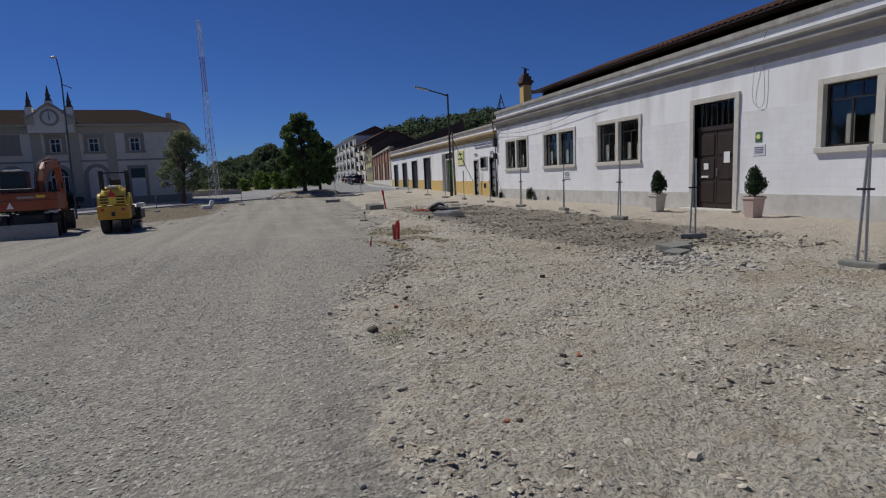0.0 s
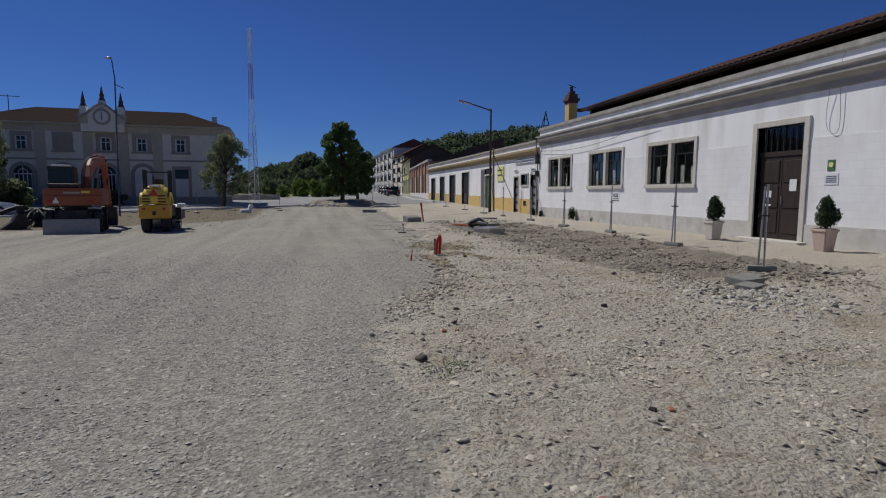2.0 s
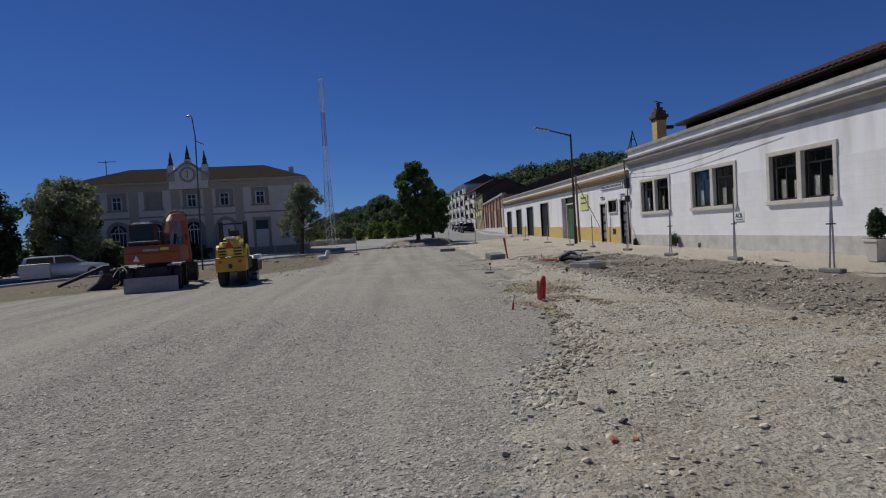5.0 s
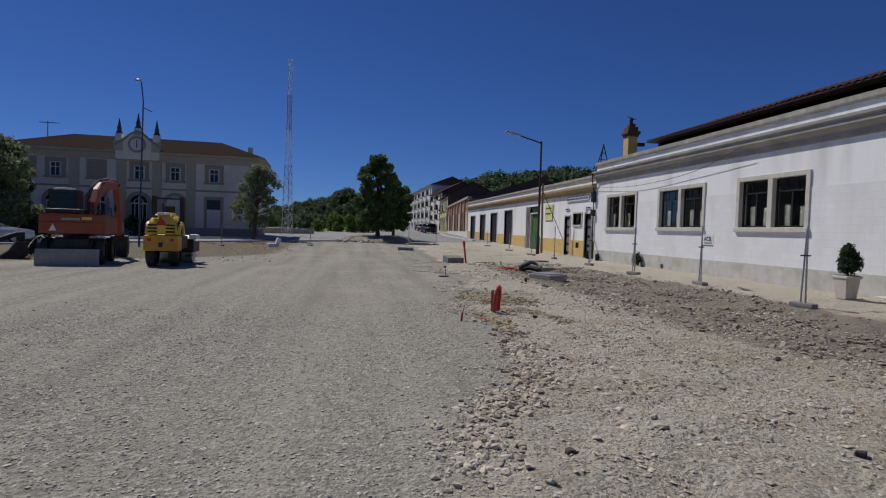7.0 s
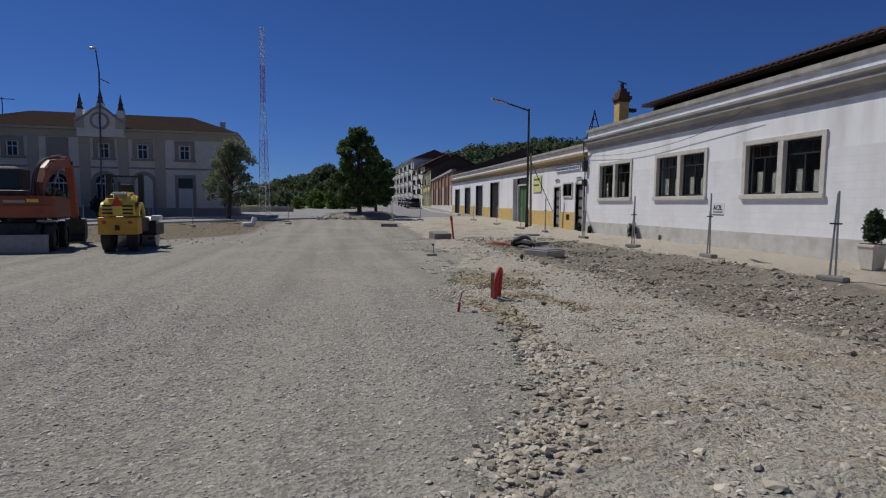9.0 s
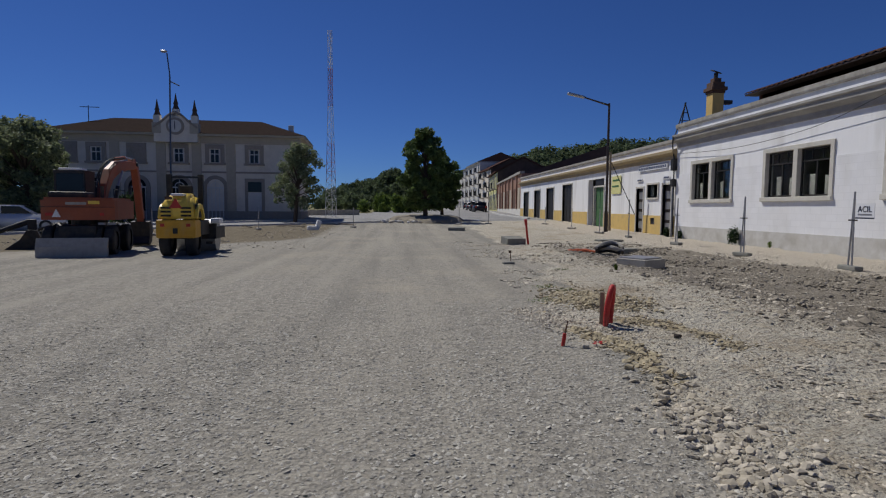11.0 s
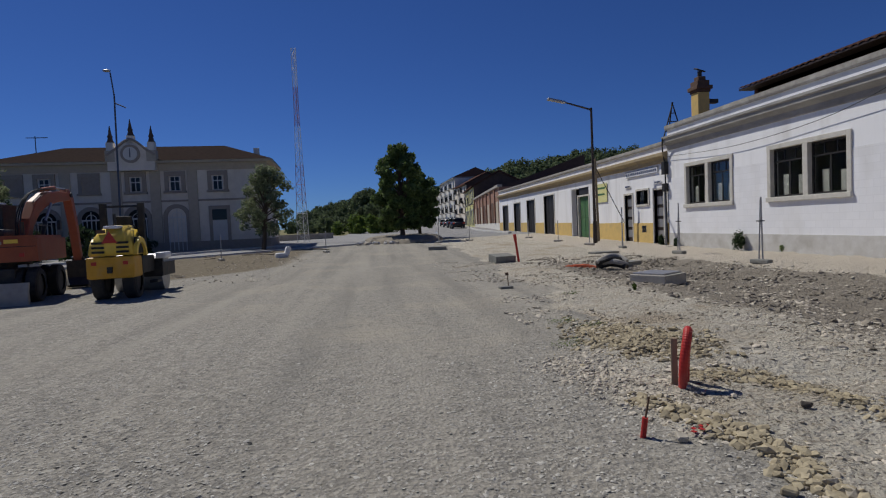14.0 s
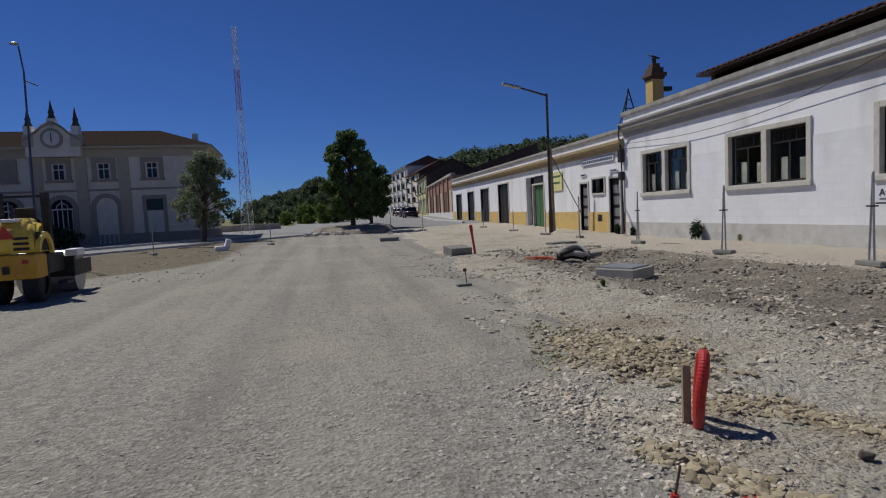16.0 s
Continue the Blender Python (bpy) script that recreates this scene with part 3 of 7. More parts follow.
def tile_course(y0, y1, a, c, pitch=0.26):
    """One course of curved roof tiles from its lower edge a to its upper edge c (pairs of x and z)."""
    bm = bmesh.new()
    n = int((y1 - y0) / (pitch / 4))
    prev = None
    for k in range(n + 1):
        y = y0 + (y1 - y0) * k / n
        w = (0.045, 0.03, 0.0, 0.03)[k % 4] + 0.012 * math.sin(y * 1.7) * math.sin(y * 0.31 + a[0])
        v = (bm.verts.new((a[0], y, a[1] + w)), bm.verts.new((c[0], y, c[1] + w)), bm.verts.new((a[0], y, a[1] + w - 0.03)))
        if prev:
            bm.faces.new((prev[0], prev[1], v[1], v[0]))
            bm.faces.new((prev[2], prev[0], v[0], v[2]))
        prev = v
    return bm


def near_building():
    b = thing("white_building", pose(XF, 10, 0), "long single-storey white building with stone window surrounds and a tiled roof", "building")
    b.matrix_world = Matrix.Identity(4)
    wins = [(-3.7, -0.5), (1.3, 4.5), (6.3, 9.47), (16.4, 19.55), (21.15, 24.45), (26.1, 29.28)]
    holes = [(a + 0.07, c - 0.07, 1.68, 3.5) for a, c in wins] + [(12.05, 13.72, -0.3, 3.45)]
    part("wall", wall_strips(bmesh.new(), XF, XF + 0.35, -25, 30.55, -0.4, 5.1, holes), M_WHITE, b)
    low = [(max(a, -25), c, 0.62, 2.0) for a, c in ((-25, 11.87), (13.9, 30.5))]
    for a, c, z0, z1 in low:
        part("block_facing", wall_strips(bmesh.new(), XF - 0.012, XF - 0.001, a, c, z0, z1, [(w0 + 0.05, w1 - 0.05, 1.67, 3.0) for w0, w1 in wins if a < w0 < c]), M_WHITETILE, b, "white painted block facing")
    for a, c in ((-25, 11.87), (13.9, 30.5)):
        part("plinth", boxes((XF - 0.035, XF - 0.002, a, c, -0.4, 0.62)), M_PLINTH, b, "damp-stained grey plinth")
    part("cornice", band_profile(bmesh.new(), -25, 30.5, [(XF, 4.22), (XF - 0.05, 4.24), (XF - 0.07, 4.42), (XF - 0.20, 4.52), (XF - 0.24, 4.55), (XF - 0.24, 4.68), (XF - 0.30, 4.72), (XF - 0.30, 4.80), (XF, 4.86)]), M_CORNICE, b, "weathered grey moulded cornice")
    part("coping", band_profile(bmesh.new(), -25, 30.6, [(XF - 0.07, 5.1), (XF - 0.09, 5.16), (XF - 0.09, 5.3), (XF + 0.15, 5.36), (XF + 0.42, 5.3), (XF + 0.42, 5.1)]), M_COPING, b, "stained parapet coping")
    # The shade under the overhanging roof is put into this wall's dark colour.
    part("attic_wall", boxes((13.0, 13.2, -25, 26.1, 5.0, 5.95)), M_DARKWOOD, b, "set-back wall coloured dark for the shade under the eaves")
    for r in range(12):
        t0, t1 = r / 12, (r + 1) / 12 + 0.012
        part("tile_course", tile_course(-25, 26.4, (12.45 + 4.95 * t0, 5.855 + 1.68 * t0), (12.45 + 4.95 * t1, 5.82 + 1.68 * t1)), M_TILE, b, "old brown clay roof tiles" if r == 0 else "")
    # Underside of the eaves, coloured dark as shade too.
    part("eaves_board", boxes((12.47, 13.0, -25, 26.4, 5.78, 5.84)), M_DARKWOOD, b)
    part("back_roof", extrude(bmesh.new(), [(17.4, 7.48), (23.0, 5.2), (23.0, 5.1), (13.0, 5.1), (13.0, 5.85)], "y", -25, 26.3), M_TILE, b)
    # Unseen floor, back and ceiling close the rooms so the windows stay dark.
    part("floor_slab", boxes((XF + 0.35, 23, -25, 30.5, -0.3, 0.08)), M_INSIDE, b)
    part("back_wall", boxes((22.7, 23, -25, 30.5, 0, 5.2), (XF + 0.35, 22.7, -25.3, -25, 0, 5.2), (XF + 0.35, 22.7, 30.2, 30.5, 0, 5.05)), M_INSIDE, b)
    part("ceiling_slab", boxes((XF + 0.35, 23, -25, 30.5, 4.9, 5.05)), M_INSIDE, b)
    for k, (a, c) in enumerate(wins):
        window_part(b, a + 0.05, c - 0.05, 1.67, 3.51, [(0.16, 0.32, 0.42), (0.62, 0.80, 0.46)] if k != 2 else [(0.5, 0.66, 0.5), (0.1, 0.22, 0.45)])
    # entrance
    x0, x1 = XF - 0.06, XF + 0.25
    part("door_surround", boxes((x0, x1, 11.88, 12.05, -0.1, 3.62), (x0, x1, 13.72, 13.89, -0.1, 3.62), (x0, x1, 12.05, 13.72, 3.45, 3.62), bevel=0.012), M_STONE, b, "pale stone door surround")
    part("door_step", boxes((XF - 0.35, XF + 0.3, 11.75, 14.02, -0.1, 0.12), bevel=0.02), M_STONE, b)
    leaf = part("door", boxes((XF + 0.13, XF + 0.18, 12.07, 12.87, 0.12, 2.58), (XF + 0.13, XF + 0.18, 12.89, 13.70, 0.12, 2.58), (XF + 0.10, XF + 0.2, 12.05, 13.72, 2.58, 2.72)), M_DARKWOOD, b, "closed dark brown double door with a barred fanlight")
    for y in (12.15, 12.97):
        for z0, z1 in ((0.3, 0.95), (1.05, 1.7), (1.8, 2.45)):
            part("door_panel", boxes((XF + 0.108, XF + 0.131, y, y + 0.64, z0, z1), bevel=0.015), M_DARKWOOD, leaf)
    for k in range(7):
        bm = rod(bmesh.new(), (XF + 0.12, 12.2 + 0.225 * k, 2.72), (XF + 0.12, 12.2 + 0.225 * k, 3.45), 0.018, n=8)
        part("bar", bm, M_DARKSTEEL, leaf)
    part("fanlight", boxes((XF + 0.16, XF + 0.166, 12.05, 13.72, 2.72, 3.45)), M_GLASS, leaf)
    part("handle", rod(bmesh.new(), (XF + 0.08, 12.82, 1.15), (XF + 0.08, 12.82, 1.4), 0.015, n=8), M_STEEL, leaf, "metal pull handle")
    for y, z, w, h in ((12.33, 1.55, 0.24, 0.34), (13.2, 1.36, 0.2, 0.2), (13.2, 1.1, 0.3, 0.06)):
        part("notice", boxes((XF + 0.098, XF + 0.103, y, y + w, z, z + h)), M_PAPER, leaf, "white paper notice")
    # utility strip: hanging cable by the door
    cab = tube(bmesh.new(), curve_points([(XF - 0.1, 11.3, 4.3), (XF - 0.06, 11.4, 3.6), (XF - 0.05, 11.35, 3.2), (XF - 0.05, 11.1, 3.05), (XF - 0.05, 11.0, 3.4), (XF - 0.1, 11.05, 4.7), (XF - 0.12, 10.9, 5.1)], 6), 0.007, 6)
    part("cable", cab, M_STEEL, b, "loose cable hanging from the cornice")
    cab = tube(bmesh.new(), curve_points([(XF - 0.1, 30.4, 3.95), (XF - 0.12, 26, 3.75), (XF - 0.12, 22, 3.95), (XF - 0.28, 19.0, 4.5)], 8), 0.009, 6)
    part("cable", cab, M_DARKSTEEL, b, "sagging cable along the wall")
    return b


def plate(y0, y1, z0, z1, material, label, name="wall_plate"):
    t = thing(name, pose(XF - 0.02, (y0 + y1) / 2, z0), label, "sign")
    part("board", boxes((-0.006, 0.018, -(y1 - y0) / 2, (y1 - y0) / 2, 0, z1 - z0), bevel=0.004), material, t)
    return t


def bars(parent, x, rows, material):
    for y0, y1, z0, z1 in rows:
        part("writing", boxes((x - 0.003, x + 0.002, y0, y1, z0, z1)), material, parent)


near_building()
p = plate(11.07, 11.29, 2.08, 2.37, M_GREEN, "small green enamel plate with a yellow emblem on the wall")
bmm = bmesh.new()
bmesh.ops.create_cone(bmm, cap_ends=True, segments=16, radius1=0.07, radius2=0.07, depth=0.01, matrix=Matrix.Translation((-0.012, 0, 0.16)) @ Matrix.Rotation(radians(90), 4, "Y"))
part("emblem", bmm, M_SIGNYELLOW, p)
p = plate(10.95, 11.36, 1.71, 2.02, M_SIGN, "small white notice plate with lines of print beside the door")
bars(p, -0.012, [(-0.15, 0.15, 0.22 - 0.05 * k, 0.235 - 0.05 * k) for k in range(4)], M_BLUE)


# ---- lower annex with doors and a yellow dado ----
def plain_door(parent, ya, yb, za, zb, material, frame=0.1, label=""):
    x = XF + 0.05
    sur = part("door_frame", boxes((x - 0.06, x + 0.15, ya - frame, ya, za, zb + frame), (x - 0.06, x + 0.15, yb, yb + frame, za, zb + frame), (x - 0.06, x + 0.15, ya, yb, zb, zb + frame), bevel=0.01), M_STONE, parent)
    d = part("door", boxes((x + 0.1, x + 0.15, ya, yb, za, zb)), material, parent, label)
    n = max(1, round((yb - ya) / 0.7))
    for k in range(n):
        a, c = ya + (yb - ya) * k / n + 0.07, ya + (yb - ya) * (k + 1) / n - 0.07
        for q0, q1 in ((0.04, 0.45), (0.5, 0.96)):
            part("door_panel", boxes((x + 0.082, x + 0.101, a, c, za + (zb - za) * q0, za + (zb - za) * q1), bevel=0.012), material, d)
    return d


def annex():
    b = thing("annex_building", Matrix.Identity(4), "lower white annex with yellow dado and tall doors", "building")
    y0, y1 = 30.56, 63.3
    doors = [(31.0, 31.85, 0.1, 2.58), (34.0, 34.8, 0.12, 2.5), (39.6, 42.5, 0.2, 3.35), (46.0, 48.3, 0.35, 3.25), (50.8, 53.0, 0.45, 3.15), (55.2, 57.3, 0.5, 3.1), (59.6, 61.7, 0.6, 3.05)]
    small = (32.35, 33.5, 1.98, 2.65)
    vent = (32.6, 33.05, 0.62, 0.95)
    part("wall", wall_strips(bmesh.new(), XF + 0.03, XF + 0.38, y0, y1, -0.4, 4.5, [(a, c, -0.3, d) for a, c, _, d in doors] + [small, vent]), M_WHITE, b)
    cuts = [y0] + [v for d in doors for v in (d[0] - 0.1, d[1] + 0.1)] + [y1]
    for a, c in zip(cuts[::2], cuts[1::2]):
        part("dado", wall_strips(bmesh.new(), XF, XF + 0.028, a, c, -0.3, 1.05 + 0.012 * max(0, a - 30), [vent] if a < 33 < c else []), M_YELLOW, b, "yellow painted dado")
    part("cornice", band_profile(bmesh.new(), y0, y1, [(XF + 0.03, 3.74), (XF - 0.04, 3.76), (XF - 0.06, 3.92), (XF - 0.18, 4.0), (XF - 0.24, 4.04), (XF - 0.24, 4.16), (XF + 0.03, 4.24)]), M_OCHRE, b, "ochre moulded cornice")
    part("coping", band_profile(bmesh.new(), y0, y1 + 0.05, [(XF - 0.05, 4.5), (XF - 0.07, 4.56), (XF - 0.07, 4.68), (XF + 0.2, 4.74), (XF + 0.45, 4.68), (XF + 0.45, 4.5)]), M_COPING, b, "stained parapet coping")
    part("roof", boxes((XF + 0.38, 23, y0, y1, 4.2, 4.35)), M_TILE, b)
    part("back_wall", boxes((22.7, 23, y0, y1, 0, 4.2), (XF + 0.38, 22.7, y1 - 0.3, y1, -0.3, 4.7), (XF + 0.38, 22.7, y0, y0 + 0.3, 0, 4.2)), M_WHITE, b)
    part("floor_slab", boxes((XF + 0.38, 22.7, y0, y1, -0.4, 0.1)), M_INSIDE, b)
    for k, (a, c, z0, z1) in enumerate(doors):
        if k == 2:
            plain_door(b, a, a + 1.7, z0, z1 - 0.55, M_GREEN, label="tall green painted door leaf")
            part("lintel_panel", boxes((XF + 0.1, XF + 0.16, a, a + 1.7, z1 - 0.55, z1)), M_FRAME, b)
            part("door_leaf", boxes((XF + 0.35, XF + 1.2, c - 0.08, c - 0.02, z0, z1)), M_FRAME, b, "dark door leaf folded inward")
        else:
            plain_door(b, a, c, z0, z1, M_FRAME if k > 1 else M_DARKWOOD, label="tall dark timber door")
            if k < 2:
                for q in range(4):
                    part("door_pane", boxes((XF + 0.10, XF + 0.128, a + 0.14, c - 0.14, z0 + 0.25 + 0.52 * q, z0 + 0.62 + 0.52 * q)), M_STEEL, b, "grey glazed panel")
    a, c, z0, z1 = small
    win = part("window", boxes((XF - 0.02, XF + 0.2, a - 0.08, a, z0 - 0.08, z1 + 0.08), (XF - 0.02, XF + 0.2, c, c + 0.08, z0 - 0.08, z1 + 0.08), (XF - 0.02, XF + 0.2, a, c, z1, z1 + 0.08), (XF - 0.04, XF + 0.2, a, c, z0 - 0.08, z0)), M_STONE, b)
    part("pane", boxes((XF + 0.14, XF + 0.146, a, c, z0, z1)), M_GLASS, win)
    part("vent_grille", boxes(*[(XF + 0.04, XF + 0.06, vent[0], vent[1], vent[2] + 0.06 * k, vent[2] + 0.06 * k + 0.03) for k in range(6)]), M_DARKSTEEL, b)
    # cables and boxes at the joint between the two buildings
    part("cable_drop", tube(bmesh.new(), curve_points([(XF - 0.3, 30.4, 4.75), (XF - 0.2, 30.6, 4.3), (XF - 0.08, 30.65, 3.6), (XF - 0.08, 30.62, 2.4), (XF - 0.06, 30.6, 0.2)], 6), 0.03, 8), M_DARKSTEEL, b)
    for z0, z1 in ((3.2, 3.75), (2.45, 2.8)):
        part("junction_box", boxes((XF - 0.2, XF + 0.02, 30.5, 30.75, z0, z1), bevel=0.02), M_DARKSTEEL, b)
    part("down_pipe", rod(bmesh.new(), (XF - 0.06, 30.72, -0.1), (XF - 0.06, 30.72, 2.4), 0.045), M_STEEL, b)
    return b


annex()
p = plate(31.4, 34.5, 3.36, 3.66, M_SIGN, "long white name board with a dark border above the doors", "name_board")
bars(p, -0.012, [(-1.6, 1.6, 0.275, 0.29), (-1.6, 1.6, 0.01, 0.025)] + [(-1.45 + 0.19 * k, -1.32 + 0.19 * k, 0.09, 0.21) for k in range(16)], M_BLUE)
for y in (31.45, 34.4):
    p = plate(y - 0.3, y + 0.3, 2.86, 3.0, M_SIGN, "small white plate over a door", "door_plate")
    bars(p, -0.012, [(-0.25 + 0.1 * k, -0.18 + 0.1 * k, 0.035, 0.105) for k in range(5)], M_BLUE)
p = plate(36.9, 38.3, 2.3, 3.35, M_SIGNYELLOW, "pale yellow sign board on the white wall", "sign_board")
bars(p, -0.012, [(-0.5, 0.5, 0.75, 0.85), (-0.4, 0.55, 0.4, 0.5)], M_GREEN)


def chimney():
    t = thing("chimney", pose(15.3, 33.2, 4.2) @ Matrix.Diagonal((0.74, 0.74, 1.04, 1.0)), "square yellow chimney with a dark cap and a metal cowl", "chimney")
    part("chimney_shaft", boxes((-0.4, 0.4, -0.4, 0.4, 0, 3.0), bevel=0.02), M_YELLOW, t)
    part("cap", boxes((-0.46, 0.46, -0.46, 0.46, 3.0, 3.12), (-0.56, 0.56, -0.56, 0.56, 3.12, 3.3), (-0.42, 0.42, -0.42, 0.42, 3.3, 3.55), (-0.26, 0.26, -0.26, 0.26, 3.55, 3.75), bevel=0.03), M_RUST, t, "brown stepped brick cap")
    part("cowl", rod(bmesh.new(), (0, 0, 3.75), (0, 0, 4.02), 0.14, 0.14), M_DARKSTEEL, t)
    tilt = Matrix.Translation((0, 0, 4.08)) @ Matrix.Rotation(0.25, 4, "X") @ Matrix.Rotation(0.2, 4, "Y")
    bm = bmesh.new()
    box(bm, -0.3, 0.3, -0.22, 0.22, -0.03, 0.03, bevel=0.01, m=tilt)
    part("cowl_hood", bm, M_DARKSTEEL, t)
    part("rear_vent", boxes((0.45, 1.1, -0.3, 0.1, 2.5, 2.68)), M_DARKSTEEL, t)


chimney()


def roof_aerial(x, y, z, h, label):
    t = thing("roof_frame", pose(x, y, z), label, "antenna")
    for a, c in (((-0.5, 0), (0.02, 0.0)), ((0.5, 0), (-0.02, 0.0)), ((0.0, 0.5), (0.0, 0.02))):
        part("leg", rod(bmesh.new(), (a[0], a[1], 0), (c[0], c[1], h), 0.03, n=6), M_DARKSTEEL, t)
    for q in (0.25, 0.5, 0.72):
        w = 0.5 * (1 - q)
        part("brace", rod(bmesh.new(), (-w, 0, h * q), (w, 0, h * q), 0.02, n=6), M_DARKSTEEL, t)
    return t


roof_aerial(12.5, 30.9, 4.7, 1.7, "small dark lattice frame carrying cables on the roof edge")


# ---- street, kerbs ----
def kerb(name, pts, w, h, material, label):
    bm = bmesh.new()
    pts = [Vector((x, y, ground(x, y))) for x, y in pts]
    rings = []
    for i, p in enumerate(pts):
        d = (pts[min(i + 1, len(pts) - 1)] - pts[max(i - 1, 0)]).normalized()
        s = Vector((-d.y, d.x, 0)).normalized() * w / 2
        up = Vector((0, 0, h))
        rings.append([bm.verts.new(q) for q in (p - s - up, p - s * 0.9 + up, p + s * 0.9 + up, p + s - up)])
    for a, c in zip(rings, rings[1:]):
        for k in range(4):
            bm.faces.new((a[k], a[(k + 1) % 4], c[(k + 1) % 4], c[k]))
    bm.faces.new(rings[0])
    bm.faces.new(rings[-1][::-1])
    bmesh.ops.recalc_face_normals(bm, faces=bm.faces)
    return tagged(link(name, bm, material), label, "kerb", kind="structure")


kerb("kerb_site", [(x, road_edge(x)) for x in np.linspace(-45, -1, 40)], 0.35, 0.11, M_KERB, "pale stone kerb along the street")
kerb("kerb_station", [(x, road_edge(x) + 6.2) for x in np.linspace(-45, -6, 36)], 0.4, 0.13, M_KERB, "pale stone kerb before the station")
kerb("kerb_street", [(10.2 + 0.093 * max(0, y - 66), y) for y in np.linspace(52, 160, 30)], 0.3, 0.12, M_KERB, "pale stone kerb of the far street")


# ---- station ----
def arch(bm, x0, x1, z0, zs, y0, y1, ring):
    """A round-headed surround of the given thickness."""
    c, r = (x0 + x1) / 2, (x1 - x0) / 2
    inner = [(x0, z0), (x0, zs)] + [(c - r * math.cos(a), zs + r * math.sin(a)) for a in np.linspace(0, math.pi, 15)[1:-1]] + [(x1, zs), (x1, z0)]
    R = r + ring
    outer = [(x0 - ring, z0), (x0 - ring, zs)] + [(c - R * math.cos(a), zs + R * math.sin(a)) for a in np.linspace(0, math.pi, 15)[1:-1]] + [(x1 + ring, zs), (x1 + ring, z0)]
    rings = [[bm.verts.new((x, y, z)) for x, z in line] for line, y in ((inner, y0), (outer, y0), (outer, y1), (inner, y1))]
    for a, c2 in zip(rings, rings[1:] + rings[:1]):
        for k in range(len(inner) - 1):
            bm.faces.new((a[k], a[k + 1], c2[k + 1], c2[k]))
    bmesh.ops.recalc_face_normals(bm, faces=bm.faces)
    return bm


def disc(bm, c, r, depth, n=28, axis="y"):
    rot = Matrix.Rotation(radians(90), 4, "X") if axis == "y" else Matrix.Rotation(radians(90), 4, "Y")
    bmesh.ops.create_cone(bm, cap_ends=True, segments=n, radius1=r, radius2=r, depth=depth, matrix=Matrix.Translation(c) @ rot)
    return bm


